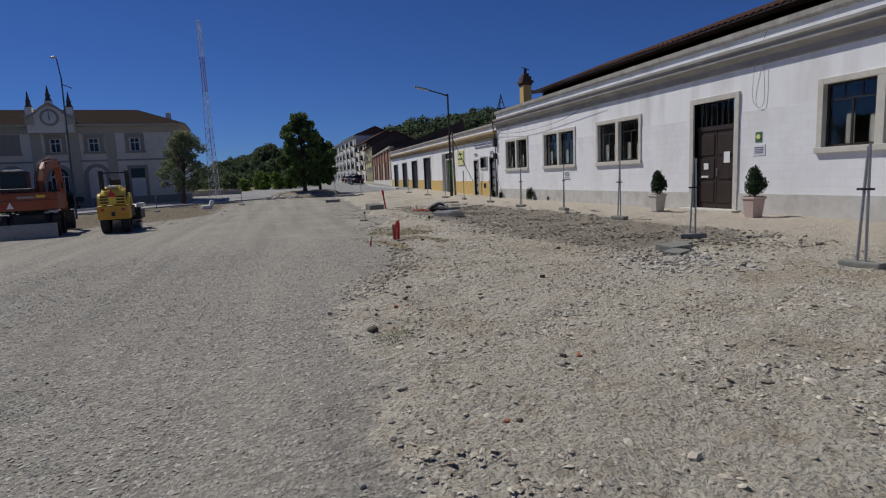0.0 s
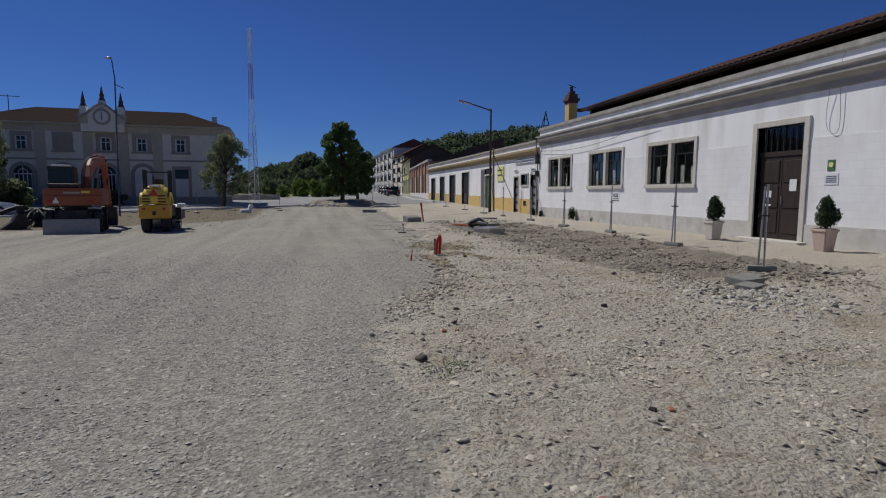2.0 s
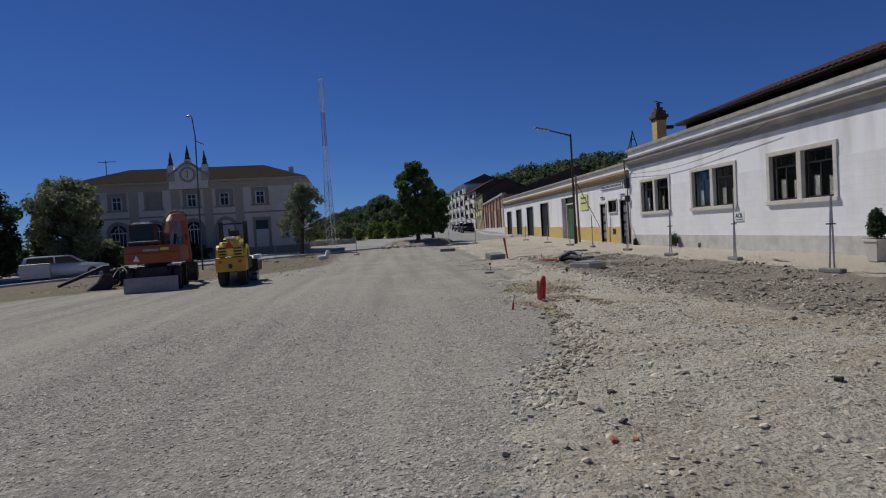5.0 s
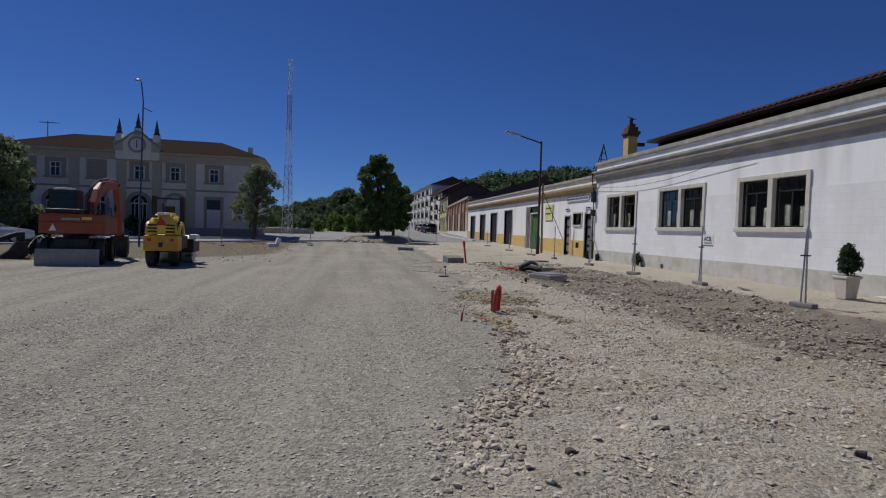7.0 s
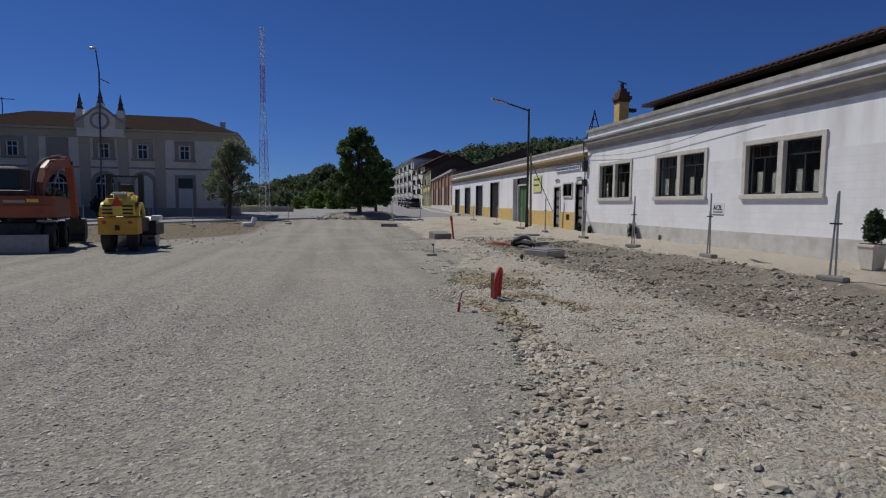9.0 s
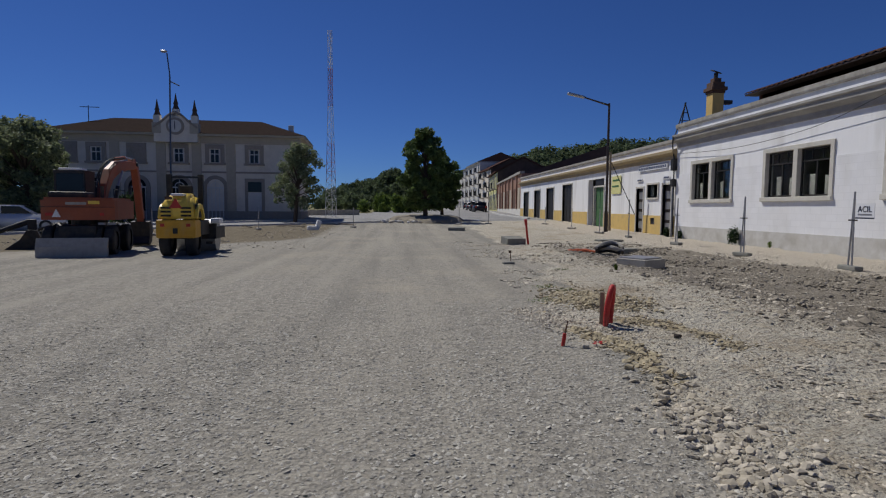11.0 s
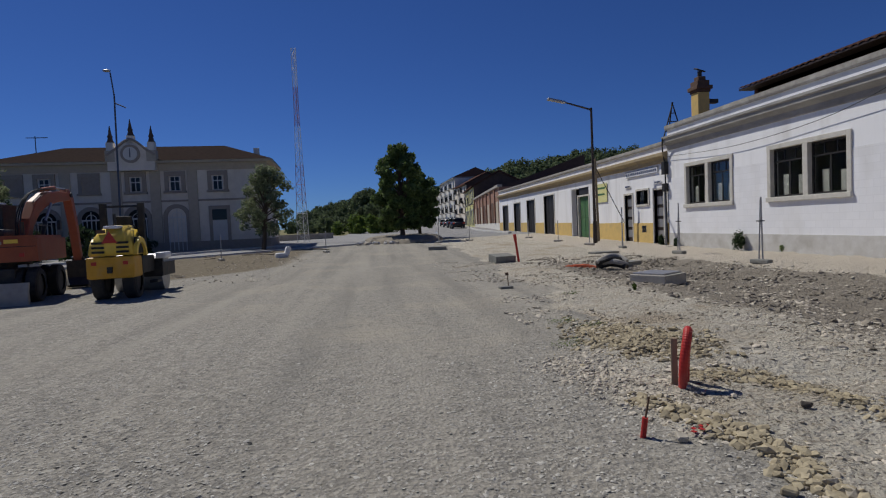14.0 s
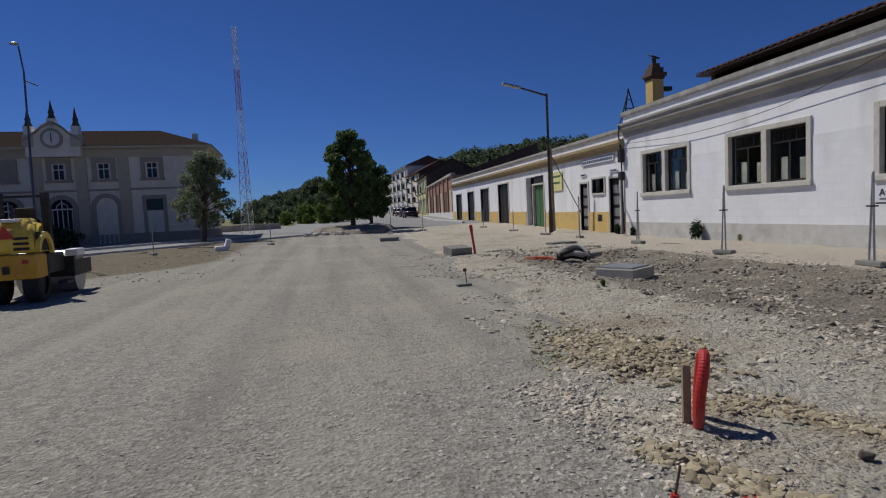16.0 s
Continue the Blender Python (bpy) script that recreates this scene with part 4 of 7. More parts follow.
def station():
    yf, xl, xr, zg, ze = 49.5, -27.2, -9.2, 0.3, 6.5
    xc = -17.95
    turn = Matrix.Translation((-17.7, 49.7, 0)) @ Matrix.Rotation(radians(3.5), 4, "Z") @ Matrix.Diagonal((1.03, 1.0, 1.04, 1.0)) @ Matrix.Translation((-xc, -yf, 0))
    b = thing("railway_station", turn, "two-storey cream station building with a clock gable and tiled hip roof", "building")
    part("wall", boxes((xl, xr, yf, yf + 6, -0.5, ze)), M_STATION, b)
    part("plinth", boxes((xl - 0.05, xr + 0.05, yf - 0.06, yf + 6.05, -0.5, 1.0)), M_STATION_STONE, b)
    part("frieze", boxes((xl - 0.06, xr + 0.06, yf - 0.08, yf + 6.06, 6.0, 6.5)), M_STATION_TRIM, b)
    part("string_course", boxes((xl - 0.04, xr + 0.04, yf - 0.07, yf + 6.04, 3.82, 3.95)), M_STATION_STONE, b)
    part("eaves_moulding", boxes((xl - 0.45, xr + 0.45, yf - 0.5, yf + 6.5, 6.5, 6.66)), M_STATION_TRIM, b)
    bm = bmesh.new()
    a = [bm.verts.new(v) for v in ((xl - 0.5, yf - 0.55, 6.66), (xr + 0.5, yf - 0.55, 6.66), (xr + 0.5, yf + 6.5, 6.66), (xl - 0.5, yf + 6.5, 6.66), (xl + 3.4, yf + 3.6, 8.2), (xr - 3.4, yf + 3.6, 8.2))]
    for f in ((0, 1, 5, 4), (1, 2, 5), (2, 3, 4, 5), (3, 0, 4), (3, 2, 1, 0)):
        bm.faces.new([a[k] for k in f])
    part("roof", bm, M_STATIONTILE, b, "brown tiled hip roof")
    for x in (xl + 0.35, -22.4, xc - 1.25, xc + 1.25, -14.25, xr - 0.35):
        part("pilaster", boxes((x - 0.33, x + 0.33, yf - 0.12, yf + 0.02, 1.0, 6.0)), M_STATION_TRIM, b)
    # clock gable
    yg = yf - 0.5
    g = part("gable", extrude(bmesh.new(), [(xc - 1.5, 6.0), (xc + 1.5, 6.0), (xc + 1.5, 6.95), (xc + 1.0, 7.35), (xc + 0.45, 7.85), (xc, 8.05), (xc - 0.45, 7.85), (xc - 1.0, 7.35), (xc - 1.5, 6.95)], "y", yg - 0.16, yg + 1.2), M_STATION, b, "curved gable with a clock")
    for sx in (-1, 1):
        bm = tube(bmesh.new(), curve_points([(xc + sx * 1.55, yg - 0.18, 7.02), (xc + sx * 1.0, yg - 0.18, 7.4), (xc + sx * 0.45, yg - 0.18, 7.9), (xc, yg - 0.18, 8.12)], 4), 0.09, 6)
        part("moulding", bm, M_STATION_STONE, g)
    clock = part("clock", disc(bmesh.new(), (xc, yg - 0.20, 7.12), 0.62, 0.12), M_STATION_STONE, b, "round stone clock with a pale dial")
    part("dial", disc(bmesh.new(), (xc, yg - 0.27, 7.12), 0.45, 0.03), M_PALE, clock)
    part("hand_hour", boxes((xc - 0.03, xc + 0.03, yg - 0.31, yg - 0.29, 6.87, 7.17)), M_INK, clock)
    part("hand_minute", boxes((xc - 0.025, xc + 0.025, yg - 0.31, yg - 0.29, 7.12, 7.47)), M_INK, clock)
    for x, z in ((xc - 1.3, 7.0), (xc, 7.95), (xc + 1.3, 7.0)):
        h = 1.05 if x != xc else 0.55
        if x != xc:
            part("shoulder", boxes((x - 0.3, x + 0.3, yg - 0.22, yg + 0.38, z - 0.4, z + 0.35)), M_STATION_TRIM, b)
        p = part("pedestal", boxes((x - 0.22, x + 0.22, yg - 0.16, yg + 0.32, z + (0.35 if x != xc else -0.15), z + h - 0.15)), M_PALE, b)
        q = z + h - 0.15
        bm = bmesh.new()
        for za, zb, ra, rb in ((q, q + 0.12, 0.27, 0.2), (q + 0.12, q + 0.38, 0.2, 0.13), (q + 0.38, q + 0.5, 0.19, 0.15), (q + 0.5, q + 1.15, 0.13, 0.02)):
            rod(bm, (x, yg + 0.08, za), (x, yg + 0.08, zb), ra, rb, 8)
        part("pinnacle", bm, M_SLATE, p, "dark pointed finial")
    # upper windows
    for x in (-25.6, -23.65, -20.9, xc, -15.4, -12.55):
        w = part("window", boxes((x - 0.68, x - 0.42, yf - 0.1, yf + 0.05, 4.55, 5.85), (x + 0.42, x + 0.68, yf - 0.1, yf + 0.05, 4.55, 5.85), (x - 0.68, x + 0.68, yf - 0.12, yf + 0.05, 5.62, 5.93)), M_STATION_STONE, b, "sash window in a grey stone surround")
        part("window_sill", boxes((x - 0.75, x + 0.75, yf - 0.2, yf + 0.02, 4.42, 4.56)), M_STATION_STONE, w)
        closed = x in (-20.9, -25.6)
        if closed:
            part("shutter", boxes((x - 0.42, x + 0.42, yf - 0.05, yf - 0.004, 4.56, 5.62)), M_STATION_STONE, w, "closed grey shutter")
        else:
            part("pane", boxes((x - 0.3, x + 0.3, yf - 0.03, yf - 0.004, 4.62, 5.55)), M_CARGLASS, w)
            part("sash", boxes((x - 0.33, x - 0.28, yf - 0.06, yf - 0.004, 4.56, 5.62), (x + 0.28, x + 0.33, yf - 0.06, yf - 0.004, 4.56, 5.62), (x - 0.025, x + 0.025, yf - 0.06, yf - 0.004, 4.56, 5.62), (x - 0.36, x + 0.36, yf - 0.055, yf - 0.004, 5.2, 5.26)), M_PALE, w)
    # round-headed doors of the ground floor
    for x in (-23.65, -20.9, xc, -15.4):
        w = part("arched_door", arch(bmesh.new(), x - 0.62, x + 0.62, 0.4, 2.75, yf - 0.12, yf + 0.05, 0.28), M_STATION_STONE, b, "round-headed glazed door in a stone arch")
        fill = [(x - 0.62, 0.4), (x + 0.62, 0.4), (x + 0.62, 2.75)] + [(x + 0.62 * math.cos(t), 2.75 + 0.62 * math.sin(t)) for t in np.linspace(0, math.pi, 13)[1:-1]] + [(x - 0.62, 2.75)]
        part("pane", extrude(bmesh.new(), fill, "y", yf - 0.05, yf - 0.01), M_CARGLASS if x != -15.4 else M_STATION, w)
        rows = [(x - 0.03, x + 0.03, yf - 0.08, yf - 0.051, 0.4, 3.3), (x - 0.6, x + 0.6, yf - 0.08, yf - 0.051, 2.68, 2.78)]
        rows += [(x + q - 0.025, x + q + 0.025, yf - 0.08, yf - 0.051, 0.4, 2.7) for q in (-0.55, -0.28, 0.28, 0.55)]
        part("glazing", boxes(*rows), M_PALE, w)
        part("fanlight", arch(bmesh.new(), x - 0.3, x + 0.3, 2.75, 2.78, yf - 0.08, yf - 0.051, 0.05), M_PALE, w)
    x = -12.55
    w = part("side_door", boxes((x - 0.72, x - 0.5, yf - 0.1, yf + 0.05, 0.4, 3.4), (x + 0.5, x + 0.72, yf - 0.1, yf + 0.05, 0.4, 3.4), (x - 0.72, x + 0.72, yf - 0.11, yf + 0.05, 3.2, 3.45)), M_STATION_STONE, b, "plain door with a dark toplight")
    part("leaf", boxes((x - 0.5, x + 0.5, yf - 0.05, yf - 0.005, 0.4, 2.4)), M_PALE, w)
    part("toplight", boxes((x - 0.5, x + 0.5, yf - 0.05, yf - 0.005, 2.45, 3.2)), M_CARGLASS, w)
    part("roof_vent", boxes((xr - 1.2, xr - 0.8, yf + 3.0, yf + 3.4, 7.0, 7.9), bevel=0.03), M_PALE, b)
    part("aerial", rod(bmesh.new(), (xl + 1.8, yf + 3, 7.2), (xl + 1.8, yf + 3, 9.0), 0.03, n=6), M_DARKSTEEL, b)
    part("aerial_arm", boxes((xl + 1.2, xl + 2.6, yf + 2.98, yf + 3.02, 8.85, 8.9)), M_DARKSTEEL, b)


station()


M_MASTRED = surface("faded_mast_red", (0.5, 0.22, 0.2), (0.42, 0.18, 0.16), 3, 0.7)


def lattice_mast(x, y, h):
    t = thing("lattice_mast", pose(x, y, ground(x, y)), "tall slender lattice radio mast with red and white sections", "mast")
    legs = [(-0.5, -0.3), (0.5, -0.3), (0.0, 0.55)]
    def at(k, z):
        f = 1.0 - 0.62 * min(z / 11.0, 1.0)
        return (legs[k][0] * f, legs[k][1] * f, z)
    n = 20
    for s in range(n):
        za, zb = h * s / n, h * (s + 1) / n
        bm = bmesh.new()
        for k in range(3):
            rod(bm, at(k, za), at(k, zb), 0.022, n=4)
            j = (k + 1) % 3
            rod(bm, at(k, za), at(j, zb), 0.011, n=4)
            rod(bm, at(j, za), at(k, zb), 0.011, n=4)
            rod(bm, at(k, zb), at(j, zb), 0.011, n=4)
        part("section", bm, M_MASTRED if (s // 4) % 2 else M_WHITEPAINT, t)
    return t


lattice_mast(-6.9, 55.6, 16.3)


def street_lamp(x, y, h, arm, name, label, material):
    t = thing(name, pose(x, y, ground(x, y)), label, "lamp post")
    part("base", rod(bmesh.new(), (0, 0, -0.1), (0, 0, 1.1), 0.11, 0.1, 12), material, t)
    part("pole", rod(bmesh.new(), (0, 0, 1.1), (0, 0, h), 0.075, 0.055, 10), material, t)
    part("arm", rod(bmesh.new(), (0, 0, h - 0.1), (arm[0] * 0.6, arm[1] * 0.6, h + arm[2] * 0.6), 0.05, 0.04, 8), material, t)
    a = Vector((arm[0] * 0.6, arm[1] * 0.6, h + arm[2] * 0.6))
    b = Vector((arm[0], arm[1], h + arm[2]))
    bm = bmesh.new()
    box(bm, -0.11, 0.11, -0.06, 0.06, 0, (b - a).length, bevel=0.04, m=Matrix.Translation(a) @ (b - a).to_track_quat("Z", "Y").to_matrix().to_4x4())
    part("lantern", bm, M_STEEL, t, "flat grey lamp head")
    return t


street_lamp(10.1, 34.2, 6.75, (-2.3, -0.2, 0.42), "street_lamp", "tall dark street lamp with an angled single arm", M_LAMPDARK)


def wood_pole(x, y, h):
    t = thing("utility_pole", pose(x, y, ground(x, y), 0.6, -1.0, 0), "slim brown utility pole with a stay", "pole")
    part("pole", rod(bmesh.new(), (0, 0, -0.2), (0, 0, h), 0.075, 0.055, 10), M_TIMBER, t)
    part("stay", rod(bmesh.new(), (0.9, -1.2, 0.9), (0.02, 0, h - 0.5), 0.022, n=6), M_DARKSTEEL, t)
    return t


wood_pole(10.7, 35.2, 4.3)


M_LAMPBLUE = surface("blue_grey_lamp_paint", (0.07, 0.09, 0.14), (0.05, 0.065, 0.10), 4, 0.5)


def tall_lamp_left(x, y, h):
    t = thing("tall_lamp", pose(x, y, ground(x, y), 0, 1, 0), "tall thin blue-grey lamp post with a small bent head", "lamp post")
    part("pole", rod(bmesh.new(), (0, 0, -0.1), (0, 0, h), 0.05, 0.035, 8), M_LAMPBLUE, t)
    part("neck", rod(bmesh.new(), (0, 0, h), (-0.12, 0, h + 1.0), 0.03, n=8), M_LAMPBLUE, t)
    bm = bmesh.new()
    bmesh.ops.create_uvsphere(bm, u_segments=12, v_segments=8, radius=0.09, matrix=Matrix.Translation((-0.26, 0, h + 1.08)) @ Matrix.Diagonal((1.9, 1, 0.7, 1)))
    part("lamp_head", bm, M_STEEL, t, "small pale lamp head", True)
    part("bracket", rod(bmesh.new(), (0, 0, h - 0.3), (0.45, 0, h - 0.5), 0.025, n=6), M_LAMPBLUE, t)
    return t


tall_lamp_left(-11.9, 33.3, 7.5)


# ---- site barrier posts, pots, pipes, slabs ----
def barrier(x, y, ry, double=True, sign=False):
    z = ground(x, y)
    t = thing("barrier_post", pose(x, y, z - 0.01, 0, 0, ry), "pair of thin grey fence posts standing in a concrete foot", "fence post", "fence posts along the pavement")
    part("foot", boxes((-0.1, 0.1, -0.27, 0.27, 0, 0.11), bevel=0.03), M_SLABGREY, t)
    part("post", rod(bmesh.new(), (0, -0.05, 0.1), (-0.015, -0.035, 1.74), 0.02, n=8), M_STEEL, t)
    if double:
        part("post", rod(bmesh.new(), (0, 0.06, 0.1), (0.015, 0.0, 1.7), 0.02, n=8), M_STEEL, t)
    part("tie", boxes((-0.03, 0.03, -0.1, 0.1, 1.1, 1.13)), M_DARKSTEEL, t)
    if sign:
        part("sign", boxes((-0.03, -0.022, -0.62, -0.1, 1.15, 1.48)), M_SIGN, t, "white sign with a dark word and grey print")
        part("sign_bar", boxes((-0.036, -0.031, -0.62, -0.1, 1.15, 1.18)), M_INK, t)
        part("sign_print", boxes((-0.036, -0.031, -0.55, -0.18, 1.23, 1.26)), M_STEEL, t)
        cu = bpy.data.curves.new("word", "FONT")
        cu.body, cu.size, cu.align_x, cu.extrude = "ACIL", 0.18, "CENTER", 0.002
        tx = new("sign_word", cu)
        tx.parent = t
        tx.matrix_local = Matrix.Translation((-0.036, -0.36, 1.3)) @ Matrix(((0, 0, -1, 0), (-1, 0, 0, 0), (0, 1, 0, 0), (0, 0, 0, 1)))
        dg = bpy.context.evaluated_depsgraph_get()
        me = bpy.data.meshes.new_from_object(tx.evaluated_get(dg))
        me.materials.append(M_INK)
        w = new("sign_writing", me)
        w.parent, w.matrix_local = t, tx.matrix_local.copy()
        bpy.data.objects.remove(tx)
    return t


for k, (x, y, r) in enumerate(((6.5, 4.2, 8), (7.4, 8.5, 60), (8.5, 12.8, 10), (9.05, 17.1, -4), (9.1, 21.0, 14), (9.4, 25.4, 5), (9.5, 29.9, -8))):
    barrier(x, y, r, True, k == 3)
for x, y in ((9.3, 33.0), (9.3, 37.5), (9.2, 43.0), (5.4, 44.0), (3.2, 43.0), (-3.6, 38.6), (-8.2, 35.0), (-11.8, 31.0)):
    t = thing("fence_stake", pose(x, y, ground(x, y), 1, -1, 30), "single thin fence stake in a small foot", "fence post", "fence stakes round the site")
    part("foot", boxes((-0.1, 0.1, -0.25, 0.25, 0, 0.1), bevel=0.03), M_CONCRETE, t)
    part("post", rod(bmesh.new(), (0, 0, 0.05), (0.02, 0, 1.2), 0.022, n=8), M_STEEL, t)


def leaves(name, blobs, count, size, material, parent=None, seed=1, upright=0.3, pointed=True):
    """Many small separate leaves filling soft blobs (x, y, z, rx, ry, rz), denser towards their skins."""
    rng = np.random.default_rng(seed)
    b = np.array(blobs, float)
    vol = np.cbrt(b[:, 3] * b[:, 4] * b[:, 5]) ** 2
    pick = rng.choice(len(b), count, p=vol / vol.sum())
    d = rng.normal(size=(count, 3))
    d /= np.linalg.norm(d, axis=1)[:, None]
    r = rng.random(count) ** 0.33 * (0.72 + 0.4 * rng.random(count))
    c = b[pick, :3] + d * r[:, None] * b[pick, 3:6]
    s = size * (0.6 + 0.8 * rng.random(count))[:, None]
    u = rng.normal(size=(count, 3))
    u /= np.linalg.norm(u, axis=1)[:, None]
    nrm = d * 0.6 + rng.normal(size=(count, 3)) * 0.6 + (0, 0, upright)
    v = np.cross(nrm, u)
    v /= np.linalg.norm(v, axis=1)[:, None] + 1e-9
    u = np.cross(v, nrm)
    u /= np.linalg.norm(u, axis=1)[:, None] + 1e-9
    bend = nrm / (np.linalg.norm(nrm, axis=1)[:, None] + 1e-9) * s * 0.22
    co = np.stack([c - u * s, c + v * s * 0.55 + bend, c + u * s, c - v * s * 0.55 + bend], 1)
    me = bpy.data.meshes.new(name)
    faces = np.arange(count * 4).reshape(-1, 4)
    tris = np.concatenate([faces[:, [0, 1, 2]], faces[:, [0, 2, 3]]], 0)
    me.from_pydata(co.reshape(-1, 3).tolist(), [], tris.tolist())
    me.materials.append(material)
    ob = new(name, me)
    if parent:
        ob.parent = parent
    return ob


def pot(x, y, material, h, label):
    z = ground(x, y)
    t = thing("potted_shrub", pose(x, y, z - 0.005) @ Matrix.Diagonal((0.78, 0.78, 0.95, 1.0)), label, "plant pot", "pots beside the door")
    bm = bmesh.new()
    bmesh.ops.create_cone(bm, cap_ends=True, segments=4, radius1=0.27, radius2=0.36, depth=0.56, matrix=Matrix.Translation((0, 0, 0.28)) @ Matrix.Rotation(radians(45), 4, "Z"))
    bmesh.ops.bevel(bm, geom=list(bm.edges), offset=0.02, segments=2, affect="EDGES")
    part("pot", bm, material, t)
    part("rim", boxes((-0.28, 0.28, -0.28, 0.28, 0.53, 0.6), bevel=0.02), material, t)
    part("soil", boxes((-0.23, 0.23, -0.23, 0.23, 0.55, 0.615)), M_DARKROCK, t)
    part("stem", rod(bmesh.new(), (0, 0, 0.55), (0.02, 0, 0.9), 0.03, n=6), M_BARK, t)
    leaves("foliage", [(0, 0, 0.9, 0.28, 0.28, 0.3), (0.06, 0.05, 1.1, 0.24, 0.26, 0.25), (-0.05, -0.05, h - 0.22, 0.18, 0.18, 0.2), (0.1, -0.1, 0.95, 0.26, 0.26, 0.26)], 2600, 0.045, M_SHRUB, t, seed=int(x * 10))
    return t


pot(10.75, 13.95, M_POT, 1.45, "clipped dark evergreen shrub in a pale square pot")
pot(11.0, 10.35, M_POTPINK, 1.5, "clipped evergreen shrub in a pinkish square pot")


def weed(x, y, s, seed):
    z = ground(x, y)
    t = thing("weed", pose(x, y, z), "tuft of green weeds growing from the earth", "weed", "weeds")
    leaves("leaves", [(0, 0, 0.45 * s, 0.28 * s, 0.28 * s, 0.5 * s)], int(160 + 300 * s), 0.05 if s > 0.3 else 0.018, M_SHRUB if s > 0.3 else M_MEADOW, t, seed=seed)
    return t


for k, (x, y, s) in enumerate(((11.75, 25.6, 0.75), (11.75, 29.6, 0.4), (11.8, 23.6, 0.25), (11.8, 30.9, 0.5), (3.9, 17.6, 0.14))):
    weed(x, y, s, 40 + k)


def red_pipe():
    x, y = 1.46, 11.93
    z = ground(x, y)
    t = thing("red_conduit", pose(x, y, z, 0, 0, -27) @ Matrix.Scale(1.27, 4), "looped red ribbed plastic conduit beside a timber stake", "pipe")
    pts = curve_points([(0.012, -0.06, -0.1), (0.018, -0.075, 0.12), (0.035, -0.07, 0.25), (0.05, -0.03, 0.325), (0.055, 0.03, 0.33), (0.05, 0.075, 0.25), (0.04, 0.08, 0.12), (0.03, 0.06, -0.1)], 12)
    part("conduit", tube(bmesh.new(), pts, 0.027, 14, ribs=0.025), M_RED, t, smooth=False)
    part("stake", boxes((-0.05, -0.012, -0.03, 0.02, -0.15, 0.29), bevel=0.005), M_TIMBER, t, "grey timber stake")
    x, y = 0.68, 11.03
    t = thing("pipe_stub", pose(x, y, ground(x, y), 4, 6, 0) @ Matrix.Scale(1.08, 4), "short red plastic pipe stub in the gravel", "pipe")
    part("tube", tube(bmesh.new(), [(0, 0, -0.1), (0, 0, 0.0), (0, 0, 0.06), (0, 0, 0.12)], 0.017, 12), M_RED, t)
    part("rod", rod(bmesh.new(), (0, 0, 0.1), (0.015, 0.01, 0.24), 0.006, n=6), M_RUST, t)
    x, y = 1.05, 11.0
    t = thing("plastic_scrap", pose(x, y, ground(x, y) + 0.015, 8, 4, 30), "crumpled red and white scrap of barrier tape", "scrap")
    bm = bmesh.new()
    for k in range(7):
        w = 0.02 * math.sin(k * 1.9)
        box(bm, k * 0.03 - 0.1, k * 0.03 - 0.068, -0.012 + w, 0.012 + w, 0.006 * (k % 3), 0.006 * (k % 3) + 0.004)
    part("tape", bm, M_RED, t)


red_pipe()


def red_post(x, y):
    t = thing("red_marker_post", pose(x, y, ground(x, y), 4, -8, 0), "leaning red marker post with a broad head", "post")
    part("post", boxes((-0.035, 0.035, -0.035, 0.035, -0.1, 0.75), bevel=0.01), M_RED, t)
    part("head", boxes((-0.05, 0.05, -0.05, 0.05, 0.75, 0.98), bevel=0.02), M_RED, t)


red_post(4.0, 26.3)


def slab(x, y, rz, lx, ly, h, label, tilt=0.0, on=0.0, material=M_SLABGREY):
    t = thing("concrete_slab", pose(x, y, ground(x, y) - 0.03 + on, tilt, 0, rz), label, "slab", "concrete slabs on the site")
    part("block", boxes((-lx / 2, lx / 2, -ly / 2, ly / 2, 0, h), bevel=0.015), material, t)
    return t


s = slab(5.0, 18.75, 32, 0.86, 0.8, 0.22, "large pale concrete manhole block on the earth", material=M_CONCRETE)
part("lid", boxes((-0.34, 0.39, -0.32, 0.38, 0.22, 0.255), bevel=0.01), M_STEEL, s, "grey metal lid")
slab(3.5, 26.7, 10, 0.75, 0.7, 0.28, "dark-topped concrete block half sunk in earth", 6)
slab(2.3, 36.0, -10, 0.9, 0.7, 0.2, "low concrete block on the gravel")
slab(6.15, 7.45, 35, 0.6, 0.36, 0.11, "grey concrete slab lying beside rubble")
slab(5.6, 6.95, 15, 0.55, 0.36, 0.13, "tilted grey concrete slab on rubble", 5, 0.04)
slab(5.3, 6.5, 28, 0.5, 0.3, 0.09, "thin grey concrete slab in the rubble", 3)
slab(6.6, 23.6, 30, 0.9, 0.5, 0.14, "grey concrete slab on the earth")
slab(8.0, 28.4, 12, 1.1, 0.5, 0.12, "pale concrete kerb piece lying flat")
slab(1.75, 19.0, 5, 0.28, 0.16, 0.08, "small dark block beside a stick")


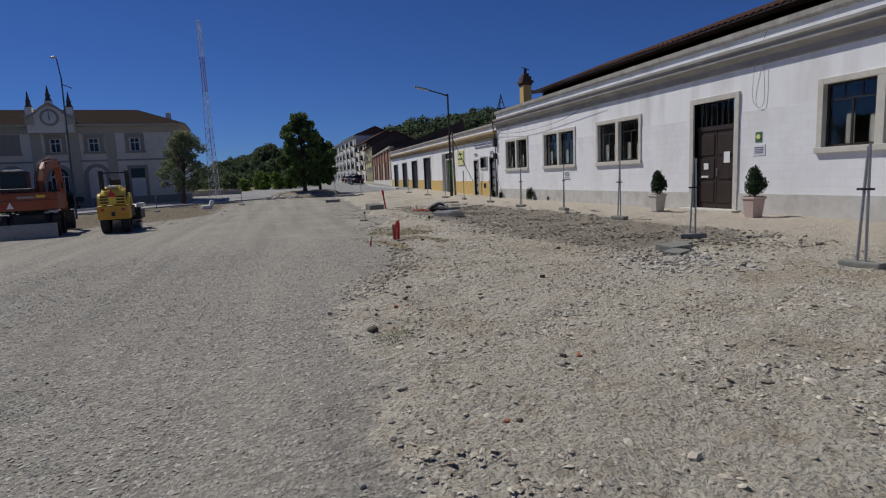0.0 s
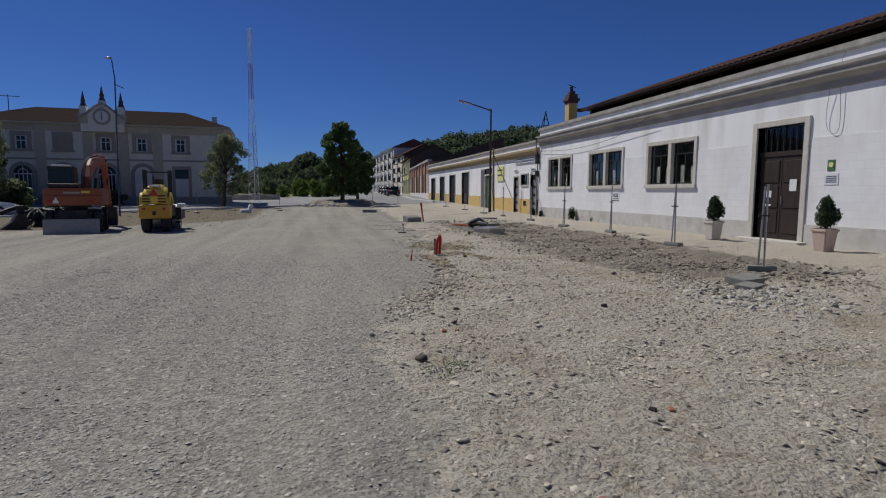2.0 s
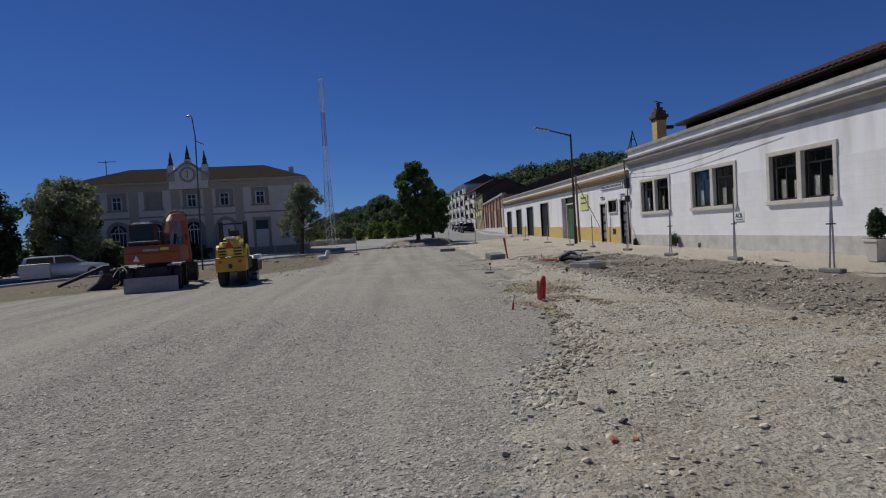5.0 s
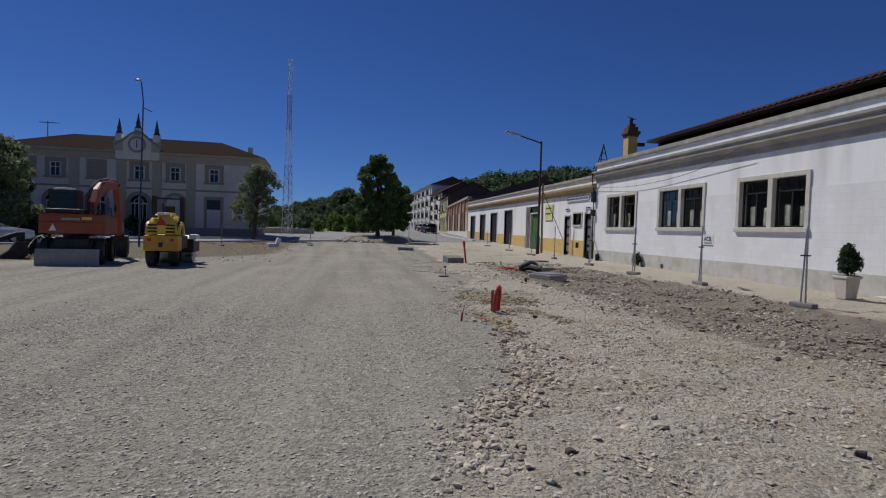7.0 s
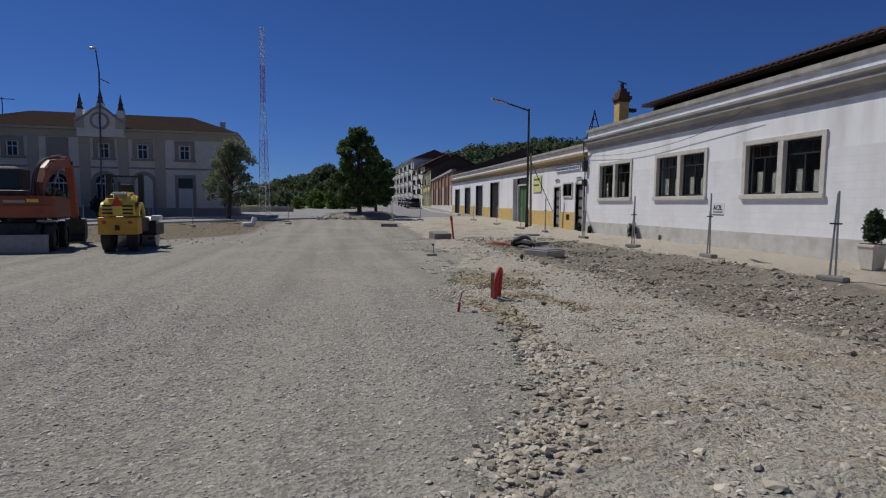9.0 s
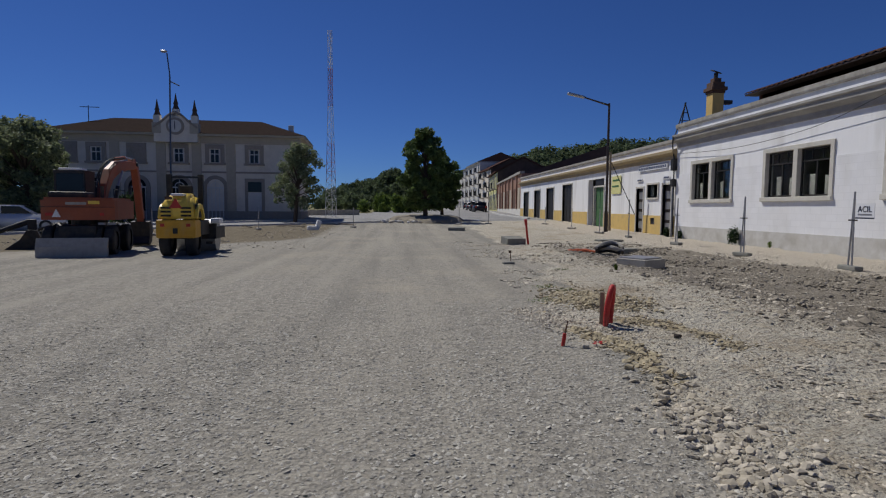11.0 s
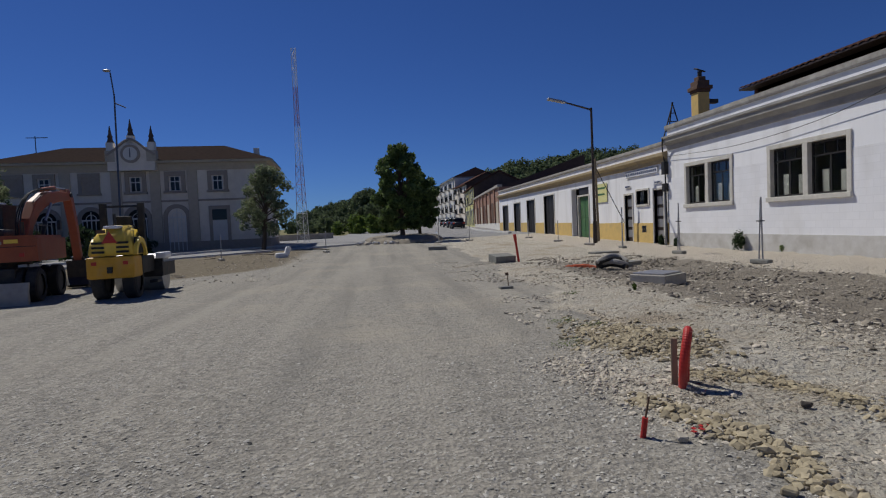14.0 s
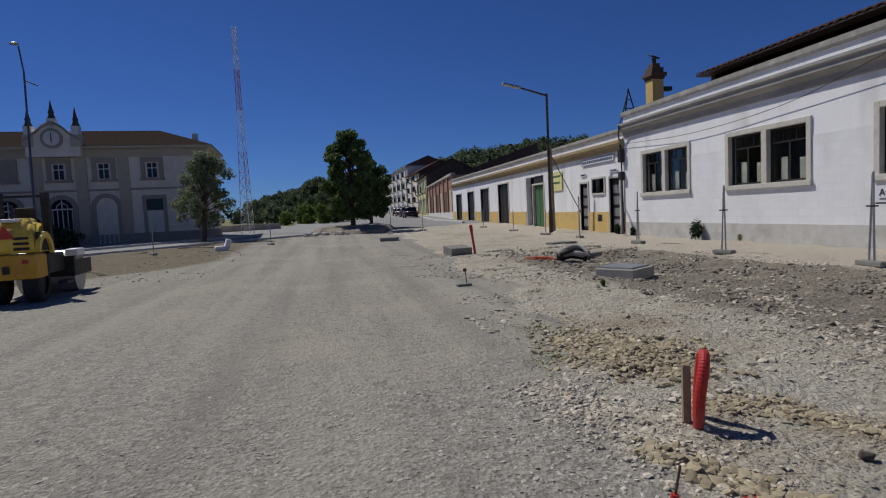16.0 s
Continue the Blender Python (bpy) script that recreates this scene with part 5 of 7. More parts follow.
def net_heap():
    x, y = 5.0, 23.3
    z = ground(x, y)
    t = thing("orange_net", pose(x, y, z, 0, 0, -38), "collapsed orange plastic barrier net lying on the earth", "net")
    for k in range(16):
        rng = random.Random(k)
        pts = [(-0.55 + 0.15 * i + rng.uniform(-0.05, 0.05), rng.uniform(-0.16, 0.16) * (1.2 - 0.1 * i), 0.02 + 0.1 * rng.random() * math.sin(math.pi * (i + 0.6) / 9)) for i in range(9)]
        part("strand", tube(bmesh.new(), curve_points(pts, 3), 0.011, 5), M_ORANGENET, t)
    t = thing("rolled_sheet", pose(5.75, 22.6, z - 0.03, 0, 0, -30), "grey crumpled roll of plastic sheet", "roll")
    for k in range(4):
        pts = [(-0.42 + 0.2 * i, 0.16 * math.sin(i * 1.1 + 1.7 * k), 0.07 + 0.05 * k + 0.16 * math.sin(min(i, 4) * 0.75) * (0.6 + 0.2 * k)) for i in range(5)]
        part("fold", tube(bmesh.new(), curve_points(pts, 4), 0.085 - 0.01 * k, 9), M_CONCRETE if k % 2 else M_DARKSTEEL, t)


net_heap()
t = thing("stick", pose(1.84, 19.1, ground(1.84, 19.1), 3, -6, 0), "thin stick standing in the gravel", "stick")
part("shaft", rod(bmesh.new(), (0, 0, -0.05), (0, 0, 0.33), 0.012, 0.008, 6), M_RUST, t)
part("tag", boxes((-0.04, 0.03, -0.005, 0.005, 0.27, 0.33)), M_RUST, t)


def weed_patch(x, y, seed):
    t = thing("weed_patch", pose(x, y, ground(x, y)), "low patch of yellow-green weeds on the earth", "weed", "weeds")
    leaves("leaves", [(0, 0, 0.01, 0.22, 0.2, 0.03), (0.15, 0.1, 0.015, 0.12, 0.12, 0.04)], 170, 0.011, M_MEADOW, t, seed=seed, upright=1.2)


for k, (x, y) in enumerate(((1.5, 14.9), (1.75, 14.5), (-0.35, 3.7), (1.1, 13.6), (2.6, 17.6))):
    weed_patch(x, y, 80 + k)

t = thing("red_stake", pose(6.15, 3.5, ground(6.15, 3.5), -12, 14, 0), "leaning red painted stake at the fence", "stake")
part("shaft", boxes((-0.025, 0.025, -0.025, 0.025, -0.1, 0.8), bevel=0.006), M_RED, t)

t = thing("site_container", pose(-20.2, 32.5, swell(-20.2, 32.5), 0, 0, 25) @ Matrix.Scale(0.8, 4), "small grey site container by the street", "container")
part("box", boxes((-0.8, 0.8, -0.5, 0.5, 0.2, 1.1), bevel=0.03), M_KERB, t)
part("lid", boxes((-0.83, 0.83, -0.53, 0.53, 1.1, 1.16), bevel=0.02), M_STEEL, t)
part("skid", boxes((-0.7, 0.7, -0.4, 0.4, 0.0, 0.2)), M_DARKSTEEL, t)

t = thing("digger_attachment", pose(-13.0, 24.5, swell(-13, 24.5), 0, 0, 30), "dark steel digger bucket lying on the verge", "attachment")
part("bucket", extrude(bmesh.new(), [(-0.5, 0.0), (0.3, 0.0), (0.5, 0.25), (0.35, 0.6), (0.1, 0.62), (-0.1, 0.3)], "y", -0.45, 0.45), M_DARKSTEEL, t)
part("bracket", boxes((0.1, 0.35, -0.12, 0.12, 0.6, 0.95), bevel=0.03), M_DARKSTEEL, t)
part("boom_piece", rod(bmesh.new(), (0.2, 0, 0.9), (-1.4, 0.2, 0.25), 0.09, 0.06, 8), M_DARKSTEEL, t)

t = thing("scrap_iron_heap", pose(-12.9, 26.2, swell(-12.9, 26.2)), "dark heap of bent rods and cable on the verge", "scrap")
for k in range(22):
    rng = random.Random(k + 60)
    a, r = rng.uniform(0, 6.28), rng.uniform(0.3, 1.1)
    pts = [(r * math.cos(a) * q * 1.2 + rng.uniform(-0.15, 0.15), r * math.sin(a) * q + rng.uniform(-0.15, 0.15), 0.06 + 0.75 * (1 - q * q) * rng.uniform(0.5, 1.0)) for q in (-1, -0.5, 0.05, 0.5, 1)]
    part("bent_rod", tube(bmesh.new(), curve_points(pts, 4), rng.uniform(0.025, 0.06), 6), M_DARKSTEEL if k % 3 else M_BLACK, t)
t = thing("white_sack", pose(-5.5, 35.6, swell(-5.5, 35.6), 0, 0, 20), "slumped white plastic sack on the verge", "sack")
bm = boxes((-0.3, 0.3, -0.2, 0.2, 0.0, 0.25), bevel=0.08)
box(bm, 0.05, 0.3, -0.15, 0.15, 0.2, 0.62, bevel=0.07, m=Matrix.Rotation(radians(18), 4, "Y"))
part("sack", bm, M_PAPER, t)
for k in range(12):
    rng = random.Random(k + 900)
    x = rng.uniform(-14, -4)
    y = road_edge(x) - rng.uniform(0.6, 4.0)
    tt = thing("timber_scrap", pose(x, y, swell(x, y) + 0.02, rng.uniform(-4, 4), rng.uniform(-6, 6), rng.uniform(0, 180)), "weathered plank scrap lying on the verge", "plank", "scrap planks on the verge")
    part("board", boxes((-0.5, 0.5, -0.06, 0.06, 0, 0.05), bevel=0.006), M_TIMBER, tt)


# ---- excavator and roller ----
def wheel(parent, x, y, z, r, w, name="wheel"):
    bm = bmesh.new()
    prof = [(-w / 2, r * 0.62), (-w / 2, r * 0.92), (-w * 0.38, r), (w * 0.38, r), (w / 2, r * 0.92), (w / 2, r * 0.62)]
    n = 24
    rings = [[bm.verts.new((x + u, y + q * math.cos(2 * math.pi * k / n), z + q * math.sin(2 * math.pi * k / n))) for u, q in prof] for k in range(n)]
    for k in range(n):
        for i in range(len(prof) - 1):
            bm.faces.new((rings[k][i], rings[k][i + 1], rings[(k + 1) % n][i + 1], rings[(k + 1) % n][i]))
    bmesh.ops.recalc_face_normals(bm, faces=bm.faces)
    t = part(name, bm, M_BLACK, parent, "dusty black tyre")
    part("rim", disc(bmesh.new(), (x, y, z), r * 0.63, w * 0.7, 18, "x"), M_DARKSTEEL if name == "wheel" else M_STEEL, t)
    return t


def excavator():
    t = thing("wheeled_excavator", pose(-9.8, 21.4, swell(-9.8, 21.4) - 0.02, 0, 0, 12), "orange wheeled excavator with rear blade and folded boom", "excavator")
    # rear blade
    bm = extrude(bmesh.new(), [(0.0, 0.02), (0.08, 0.0), (0.16, 0.1), (0.13, 0.3), (0.2, 0.52), (0.12, 0.53), (0.02, 0.3)], "x", -0.92, 0.92)
    part("blade", bm, M_CONCRETE, t, "worn grey steel dozer blade")
    for x in (-0.45, 0.45):
        part("blade_arm", boxes((x - 0.07, x + 0.07, 0.14, 0.9, 0.25, 0.4)), M_DARKSTEEL, t)
    part("chassis", boxes((-0.5, 0.5, 0.55, 3.0, 0.42, 0.85), bevel=0.05), M_DARKSTEEL, t, "dark steel undercarriage")
    part("axle", rod(bmesh.new(), (-0.8, 0.95, 0.42), (0.8, 0.95, 0.42), 0.1), M_DARKSTEEL, t)
    part("axle", rod(bmesh.new(), (-0.8, 2.6, 0.42), (0.8, 2.6, 0.42), 0.1), M_DARKSTEEL, t)
    for x in (-0.82, -0.5, 0.5, 0.82):
        for y in (0.95, 2.6):
            wheel(t, x, y, 0.42, 0.42, 0.26)
    part("slew_ring", rod(bmesh.new(), (0, 1.75, 0.85), (0, 1.75, 1.0), 0.5, n=20), M_DARKSTEEL, t)
    # upper body with rounded counterweight
    out = [(-1.0, 2.95), (-1.0, 0.95)] + [(-0.98 + 0.14 * k, 0.72 - 0.12 * math.sin(math.pi * k / 14)) for k in range(15)] + [(1.0, 0.95), (1.0, 2.95)]
    bm = extrude(bmesh.new(), out, "z", 1.0, 1.62)
    bmesh.ops.bevel(bm, geom=[e for e in bm.edges if all(v.co.z > 1.5 for v in e.verts)], offset=0.07, segments=2, affect="EDGES")
    up = part("counterweight", bm, M_ORANGE, t, "faded orange counterweight and engine cover")
    part("hood", boxes((-0.85, 0.2, 0.9, 1.6, 1.62, 1.78), bevel=0.05), M_DARKSTEEL, t)
    part("warning_triangle", extrude(bmesh.new(), [(-0.66, 1.08), (-0.44, 1.08), (-0.55, 1.3)], "y", 0.60, 0.64), M_WHITEPAINT, up, "pale warning triangle")
    part("lettering", boxes((-0.3, 0.25, 0.585, 0.6, 1.42, 1.49)), M_CONCRETE, up)
    part("lamp", boxes((0.3, 0.6, 0.585, 0.61, 1.44, 1.53)), M_MYELLOW, up)
    for x in (-0.85, 0.5):
        part("rear_light", boxes((x, x + 0.2, 0.65, 0.72, 1.12, 1.2)), M_LENS, up)
    # cab
    cab = part("cab", boxes((-0.95, -0.89, 1.75, 2.7, 1.62, 2.35), (-0.14, -0.08, 1.75, 2.7, 1.62, 2.35), (-0.89, -0.14, 1.75, 1.8, 1.62, 1.85), (-0.95, -0.08, 1.7, 2.75, 2.33, 2.42), bevel=0.01), M_DARKSTEEL, t, "dark glazed cab with a pale roof")
    part("rear_pane", boxes((-0.89, -0.14, 1.76, 1.775, 1.85, 2.33)), M_CARGLASS, cab)
    part("side_pane", boxes((-0.13, -0.12, 1.8, 2.65, 1.75, 2.3)), M_CARGLASS, cab)
    part("roof_hatch", boxes((-0.8, -0.2, 1.68, 2.4, 2.42, 2.48), bevel=0.02), M_WHITEPAINT, cab)
    # boom, arm and bucket
    def limb(name, pts, w, widths, material, label=""):
        bm = bmesh.new()
        line = [Vector(p) for p in pts]
        rings = []
        for i, (p, h) in enumerate(zip(line, widths)):
            d = (line[min(i + 1, len(line) - 1)] - line[max(i - 1, 0)]).normalized()
            s = Vector((1, 0, 0)) * w / 2
            u = s.cross(d).normalized() * h / 2
            rings.append([bm.verts.new(q) for q in (p - s - u, p + s - u, p + s + u, p - s + u)])
        for a, c in zip(rings, rings[1:]):
            for k in range(4):
                bm.faces.new((a[k], a[(k + 1) % 4], c[(k + 1) % 4], c[k]))
        bm.faces.new(rings[0])
        bm.faces.new(rings[-1][::-1])
        bmesh.ops.recalc_face_normals(bm, faces=bm.faces)
        bmesh.ops.bevel(bm, geom=list(bm.edges), offset=0.02, segments=1, affect="EDGES")
        return part(name, bm, material, t, label)
    limb("boom", [(0.28, 1.9, 1.35), (0.31, 2.2, 1.95), (0.36, 2.6, 2.36), (0.44, 3.2, 2.62), (0.54, 3.9, 2.72), (0.66, 4.7, 2.76)], 0.26, [0.26, 0.34, 0.38, 0.36, 0.3, 0.22], M_ORANGE, "orange bent boom")
    limb("arm", [(0.63, 4.5, 2.92), (0.67, 4.75, 2.7), (0.71, 4.95, 1.9), (0.75, 5.1, 0.85)], 0.24, [0.18, 0.3, 0.27, 0.18], M_ORANGE, "orange dipper arm")
    for x in (0.08, 0.5):
        ram = part("boom_ram", rod(bmesh.new(), (x, 2.45, 1.25), (x + 0.06, 2.85, 2.0), 0.06), M_DARKSTEEL, t)
        part("piston", rod(bmesh.new(), (x + 0.06, 2.85, 2.0), (x + 0.14, 3.2, 2.5), 0.035), M_STEEL, ram)
    ram = part("arm_ram", rod(bmesh.new(), (0.43, 3.1, 2.86), (0.54, 3.9, 2.97), 0.055), M_ORANGE, t)
    part("piston", rod(bmesh.new(), (0.54, 3.9, 2.97), (0.64, 4.55, 2.98), 0.03), M_STEEL, ram)
    part("bucket_ram", rod(bmesh.new(), (0.7, 5.0, 2.5), (0.74, 5.35, 1.3), 0.04), M_STEEL, t)
    part("boom_foot", boxes((0.06, 0.14, 1.75, 2.2, 1.0, 1.6), (0.43, 0.51, 1.75, 2.2, 1.0, 1.6), bevel=0.02), M_ORANGE, t)
    for x, y, z in ((0.65, 4.62, 2.8), (0.75, 5.08, 0.9)):
        part("pivot_pin", disc(bmesh.new(), (x, y, z), 0.07, 0.34, 12, "x"), M_DARKSTEEL, t)
    bm = extrude(bmesh.new(), [(4.95, 0.85), (5.3, 0.88), (5.5, 0.55), (5.4, 0.18), (5.05, 0.04), (4.75, 0.12), (5.0, 0.34)], "x", 0.43, 1.07)
    part("bucket", bm, M_DARKSTEEL, t, "worn digging bucket resting on the ground")
    for k in range(3):
        o = 0.05 * k
        part("hose", tube(bmesh.new(), curve_points([(0.16 + o, 1.8, 1.6), (0.17 + o, 1.95, 2.15), (0.25 + o, 2.35, 2.62 + o * 0.6), (0.36 + o, 3.0, 2.86), (0.47 + o, 3.7, 2.93)], 6), 0.02, 6), M_BLACK, t)
    part("handrail", tube(bmesh.new(), [(0.9, 1.0, 1.62), (0.9, 1.0, 1.86), (0.9, 2.3, 1.86), (0.9, 2.3, 1.62)], 0.015, 6), M_DARKSTEEL, t)
    part("exhaust", rod(bmesh.new(), (0.55, 1.1, 1.62), (0.55, 1.1, 1.95), 0.05), M_DARKSTEEL, t)
    part("seam", boxes((-0.99, 0.99, 0.575, 0.6, 1.35, 1.365)), M_DARKSTEEL, up)
    for x in (0.55, 0.8):
        part("step", boxes((x - 0.1, x + 0.1, 0.95, 1.2, 0.86, 0.92)), M_STEEL, t)
    part("mirror", boxes((0.98, 1.05, 2.4, 2.55, 1.75, 2.0)), M_DARKSTEEL, t)
    return t


excavator().scale = (0.93, 0.92, 1.02)


M_BUMPER = surface("dirty_orange_yellow", (0.66, 0.36, 0.04), (0.55, 0.29, 0.03), 4, 0.5, 0.1, 40, c3=(0.4, 0.28, 0.14), stain=0.5, stain_scale=3)


def roller():
    t = thing("road_roller", pose(-7.1, 21.5, swell(-7.1, 21.5) - 0.02, 0, 0, 5), "yellow single-drum road roller with a black roll bar", "roller")
    for x in (-0.36, 0.36):
        wheel(t, x, 0.55, 0.44, 0.44, 0.3)
    part("rear_bumper", boxes((-0.55, 0.55, 0.0, 0.75, 0.5, 0.98), bevel=0.06), M_BUMPER, t, "thick yellow rear counterweight")
    bm = extrude(bmesh.new(), [(0.12, 1.0), (0.1, 1.28), (0.2, 1.48), (0.5, 1.62), (0.95, 1.68), (1.25, 1.66), (1.3, 1.0)], "x", -0.48, 0.48)
    for v in bm.verts:
        v.co.x *= 1.0 - 0.28 * max(0.0, v.co.z - 1.15) / 0.5
    bmesh.ops.bevel(bm, geom=[e for e in bm.edges if e.calc_length() < 1.0 and abs(e.verts[0].co.x - e.verts[1].co.x) < 0.3], offset=0.1, segments=3, affect="EDGES")
    hood = part("hood", bm, M_MYELLOW, t, "rounded yellow engine hood", True)
    part("hood_badge", boxes((-0.18, 0.18, 0.25, 0.62, 1.60, 1.665), bevel=0.02), M_WHITEPAINT, hood)
    for z in (1.06, 1.16, 1.26):
        for x in (-0.42, 0.14):
            part("grille_slot", boxes((x, x + 0.28, 0.085, 0.13, z, z + 0.05)), M_BLACK, hood)
    part("triangle", extrude(bmesh.new(), [(-0.18, 1.28), (0.18, 1.28), (0.0, 1.54)], "y", 0.06, 0.09), M_LENS, hood, "red warning triangle")
    part("rear_light", boxes((-0.3, -0.12, 0.1, 0.2, 1.5, 1.58)), M_RUST, hood)
    part("exhaust", rod(bmesh.new(), (-0.1, 0.9, 1.66), (-0.1, 0.9, 1.95), 0.035), M_DARKSTEEL, hood)
    part("side_cover", boxes((0.47, 0.5, 0.4, 1.2, 1.02, 1.4), bevel=0.012), M_BLACK, hood)
    for x0, x1 in ((0.47, 0.56), (-0.56, -0.47)):
        ring = [(0.75 + 0.5 * math.cos(a), 0.9 + 0.5 * math.sin(a)) for a in np.linspace(0.15, math.pi - 0.25, 12)]
        inner = [(0.75 + 0.38 * math.cos(a), 0.9 + 0.38 * math.sin(a)) for a in np.linspace(math.pi - 0.25, 0.15, 12)]
        part("wheel_arch", extrude(bmesh.new(), ring + inner, "x", x0, x1), M_MYELLOW, t, "curved yellow wheel arch")
    part("tow_eye", boxes((-0.06, 0.06, -0.06, 0.02, 0.62, 0.76), bevel=0.015), M_DARKSTEEL, t)
    for x in (-0.42, 0.3):
        part("bumper_light", boxes((x, x + 0.12, -0.012, 0.02, 0.8, 0.88)), M_LENS, t)
    part("platform", boxes((-0.55, 0.55, 0.75, 1.9, 0.55, 0.95), bevel=0.03), M_DARKSTEEL, t)
    part("seat", boxes((-0.2, 0.2, 1.35, 1.7, 1.3, 1.42), (-0.2, 0.2, 1.33, 1.42, 1.42, 1.9), bevel=0.04), M_BLACK, t)
    part("console", boxes((-0.25, 0.25, 1.85, 2.0, 0.95, 1.5), bevel=0.03), M_DARKSTEEL, t)
    part("steering_wheel", disc(bmesh.new(), (0, 1.82, 1.55), 0.17, 0.03), M_BLACK, t)
    for x in (-0.46, 0.46):
        part("roll_post", boxes((x - 0.075, x + 0.075, 1.15, 1.32, 0.95, 2.2), bevel=0.015), M_BLACK, t)
    part("roll_crossbar", boxes((-0.42, 0.42, 1.19, 1.25, 2.1, 2.15)), M_DARKSTEEL, t)
    part("front_yoke", boxes((-0.74, -0.66, 2.0, 3.4, 0.4, 0.75), (0.66, 0.74, 2.0, 3.4, 0.4, 0.75), (-0.74, 0.74, 1.95, 2.1, 0.4, 0.85), bevel=0.02), M_DARKSTEEL, t)
    part("drum", disc(bmesh.new(), (0, 2.75, 0.48), 0.48, 1.26, 36, "x"), M_STEEL, t, "smooth steel drum")
    part("fender", boxes((0.62, 0.9, 1.7, 2.35, 0.85, 1.0), bevel=0.05), M_WHITEPAINT, t, "white fuel tank")
    part("step", boxes((0.6, 0.8, 1.1, 1.5, 0.3, 0.36)), M_DARKSTEEL, t)
    return t


roller().scale = (0.94, 0.84, 1.07)


# ---- cars ----
def car(x, y, rz, paint, label, length=4.2, estate=False, s=1.0):
    t = thing("car", pose(x, y, swell(x, y) + 0.0, 0, 0, rz), label, "car", "cars on the street")
    t.scale = (s, s, s)
    L, W = length, 1.7
    low = [(-L / 2, 0.32), (-L / 2 - 0.03, 0.6), (-L / 2 + 0.05, 0.86), (-L / 2 + 0.35, 0.92), (L / 2 - 1.25, 0.93), (L / 2 - 0.2, 0.78), (L / 2, 0.62), (L / 2 + 0.02, 0.35), (L / 2 - 0.2, 0.22), (-L / 2 + 0.15, 0.22)]
    bm = extrude(bmesh.new(), low, "y", -W / 2, W / 2)
    bmesh.ops.bevel(bm, geom=list(bm.edges), offset=0.05, segments=2, affect="EDGES")
    body = part("body", bm, paint, t, "", True)
    back = -L / 2 + (0.12 if estate else 0.45)
    top = [(back, 0.9), (back + 0.22, 1.38), (back + 0.5, 1.43), (L / 2 - 2.1, 1.43), (L / 2 - 1.85, 1.36), (L / 2 - 1.15, 0.92)]
    bm = extrude(bmesh.new(), top, "y", -W / 2 + 0.14, W / 2 - 0.14)
    bmesh.ops.bevel(bm, geom=list(bm.edges), offset=0.04, segments=2, affect="EDGES")
    part("roof", bm, paint, t, "", True)
    for sy in (-1, 1):
        yy = sy * (W / 2 - 0.138)
        a, c = sorted((yy, yy + sy * 0.006))
        x0, x1, xm = back + 0.28, L / 2 - 1.55, (back + L / 2) / 2 - 0.55
        part("side_window", extrude(bmesh.new(), [(x0, 0.97), (x0 + 0.08, 1.34), (xm - 0.04, 1.36), (xm - 0.04, 0.97)], "y", a, c), M_CARGLASS, body)
        part("side_window", extrude(bmesh.new(), [(xm + 0.04, 0.97), (xm + 0.04, 1.36), (L / 2 - 1.98, 1.35), (x1 + 0.1, 0.97)], "y", a, c), M_CARGLASS, body)
        for wx in (-L / 2 + 0.8, L / 2 - 0.85):
            bm = bmesh.new()
            disc(bm, (wx, sy * (W / 2 - 0.09), 0.31), 0.31, 0.2, 22)
            w = part("wheel", bm, M_BLACK, t)
            part("hub", disc(bmesh.new(), (wx, sy * (W / 2 + 0.005), 0.31), 0.19, 0.03, 16), M_STEEL, w)
        part("headlight", boxes((L / 2 - 0.12, L / 2 + 0.0, sy * 0.6 - 0.15, sy * 0.6 + 0.15, 0.58, 0.72), bevel=0.02), M_WHITEPAINT, body)
        part("tail_light", boxes((-L / 2 - 0.035, -L / 2 + 0.06, sy * 0.68 - 0.12, sy * 0.68 + 0.12, 0.62, 0.84), bevel=0.02), M_LENS, body)
    part("rear_window", extrude(bmesh.new(), [(back + 0.02, 0.98), (back + 0.17, 1.33), (back + 0.16, 1.34), (back - 0.005, 0.98)], "y", -0.6, 0.6), M_CARGLASS, body)
    part("windscreen", extrude(bmesh.new(), [(L / 2 - 1.22, 0.98), (L / 2 - 1.8, 1.35), (L / 2 - 1.78, 1.36), (L / 2 - 1.19, 0.98)], "y", -0.62, 0.62), M_CARGLASS, body)
    part("bumper", boxes((-L / 2 - 0.06, -L / 2 + 0.05, -0.8, 0.8, 0.35, 0.52), bevel=0.03), M_DARKSTEEL, body)
    return t


car(-19.5, 34.0, 25, M_CARSILVER, "silver estate car on the street beside the trees", 4.6, True, 0.9)
car(10.4, 82.0, 88, M_CARDARK, "dark car parked at the kerb of the far street", 4.2, False, 1.0)
car(11.6, 94.0, 86, M_CARDARK, "black van-like car parked in the street", 4.4, True, 1.1)
car(12.4, 106.0, 85, M_CARGREY, "grey car parked in the street", 4.2)
car(14.0, 124.0, 85, M_CARDARK, "dark car far down the street", 4.2)
car(11.5, 132.0, 85, M_WHITEPAINT, "white car far down the street", 4.2)


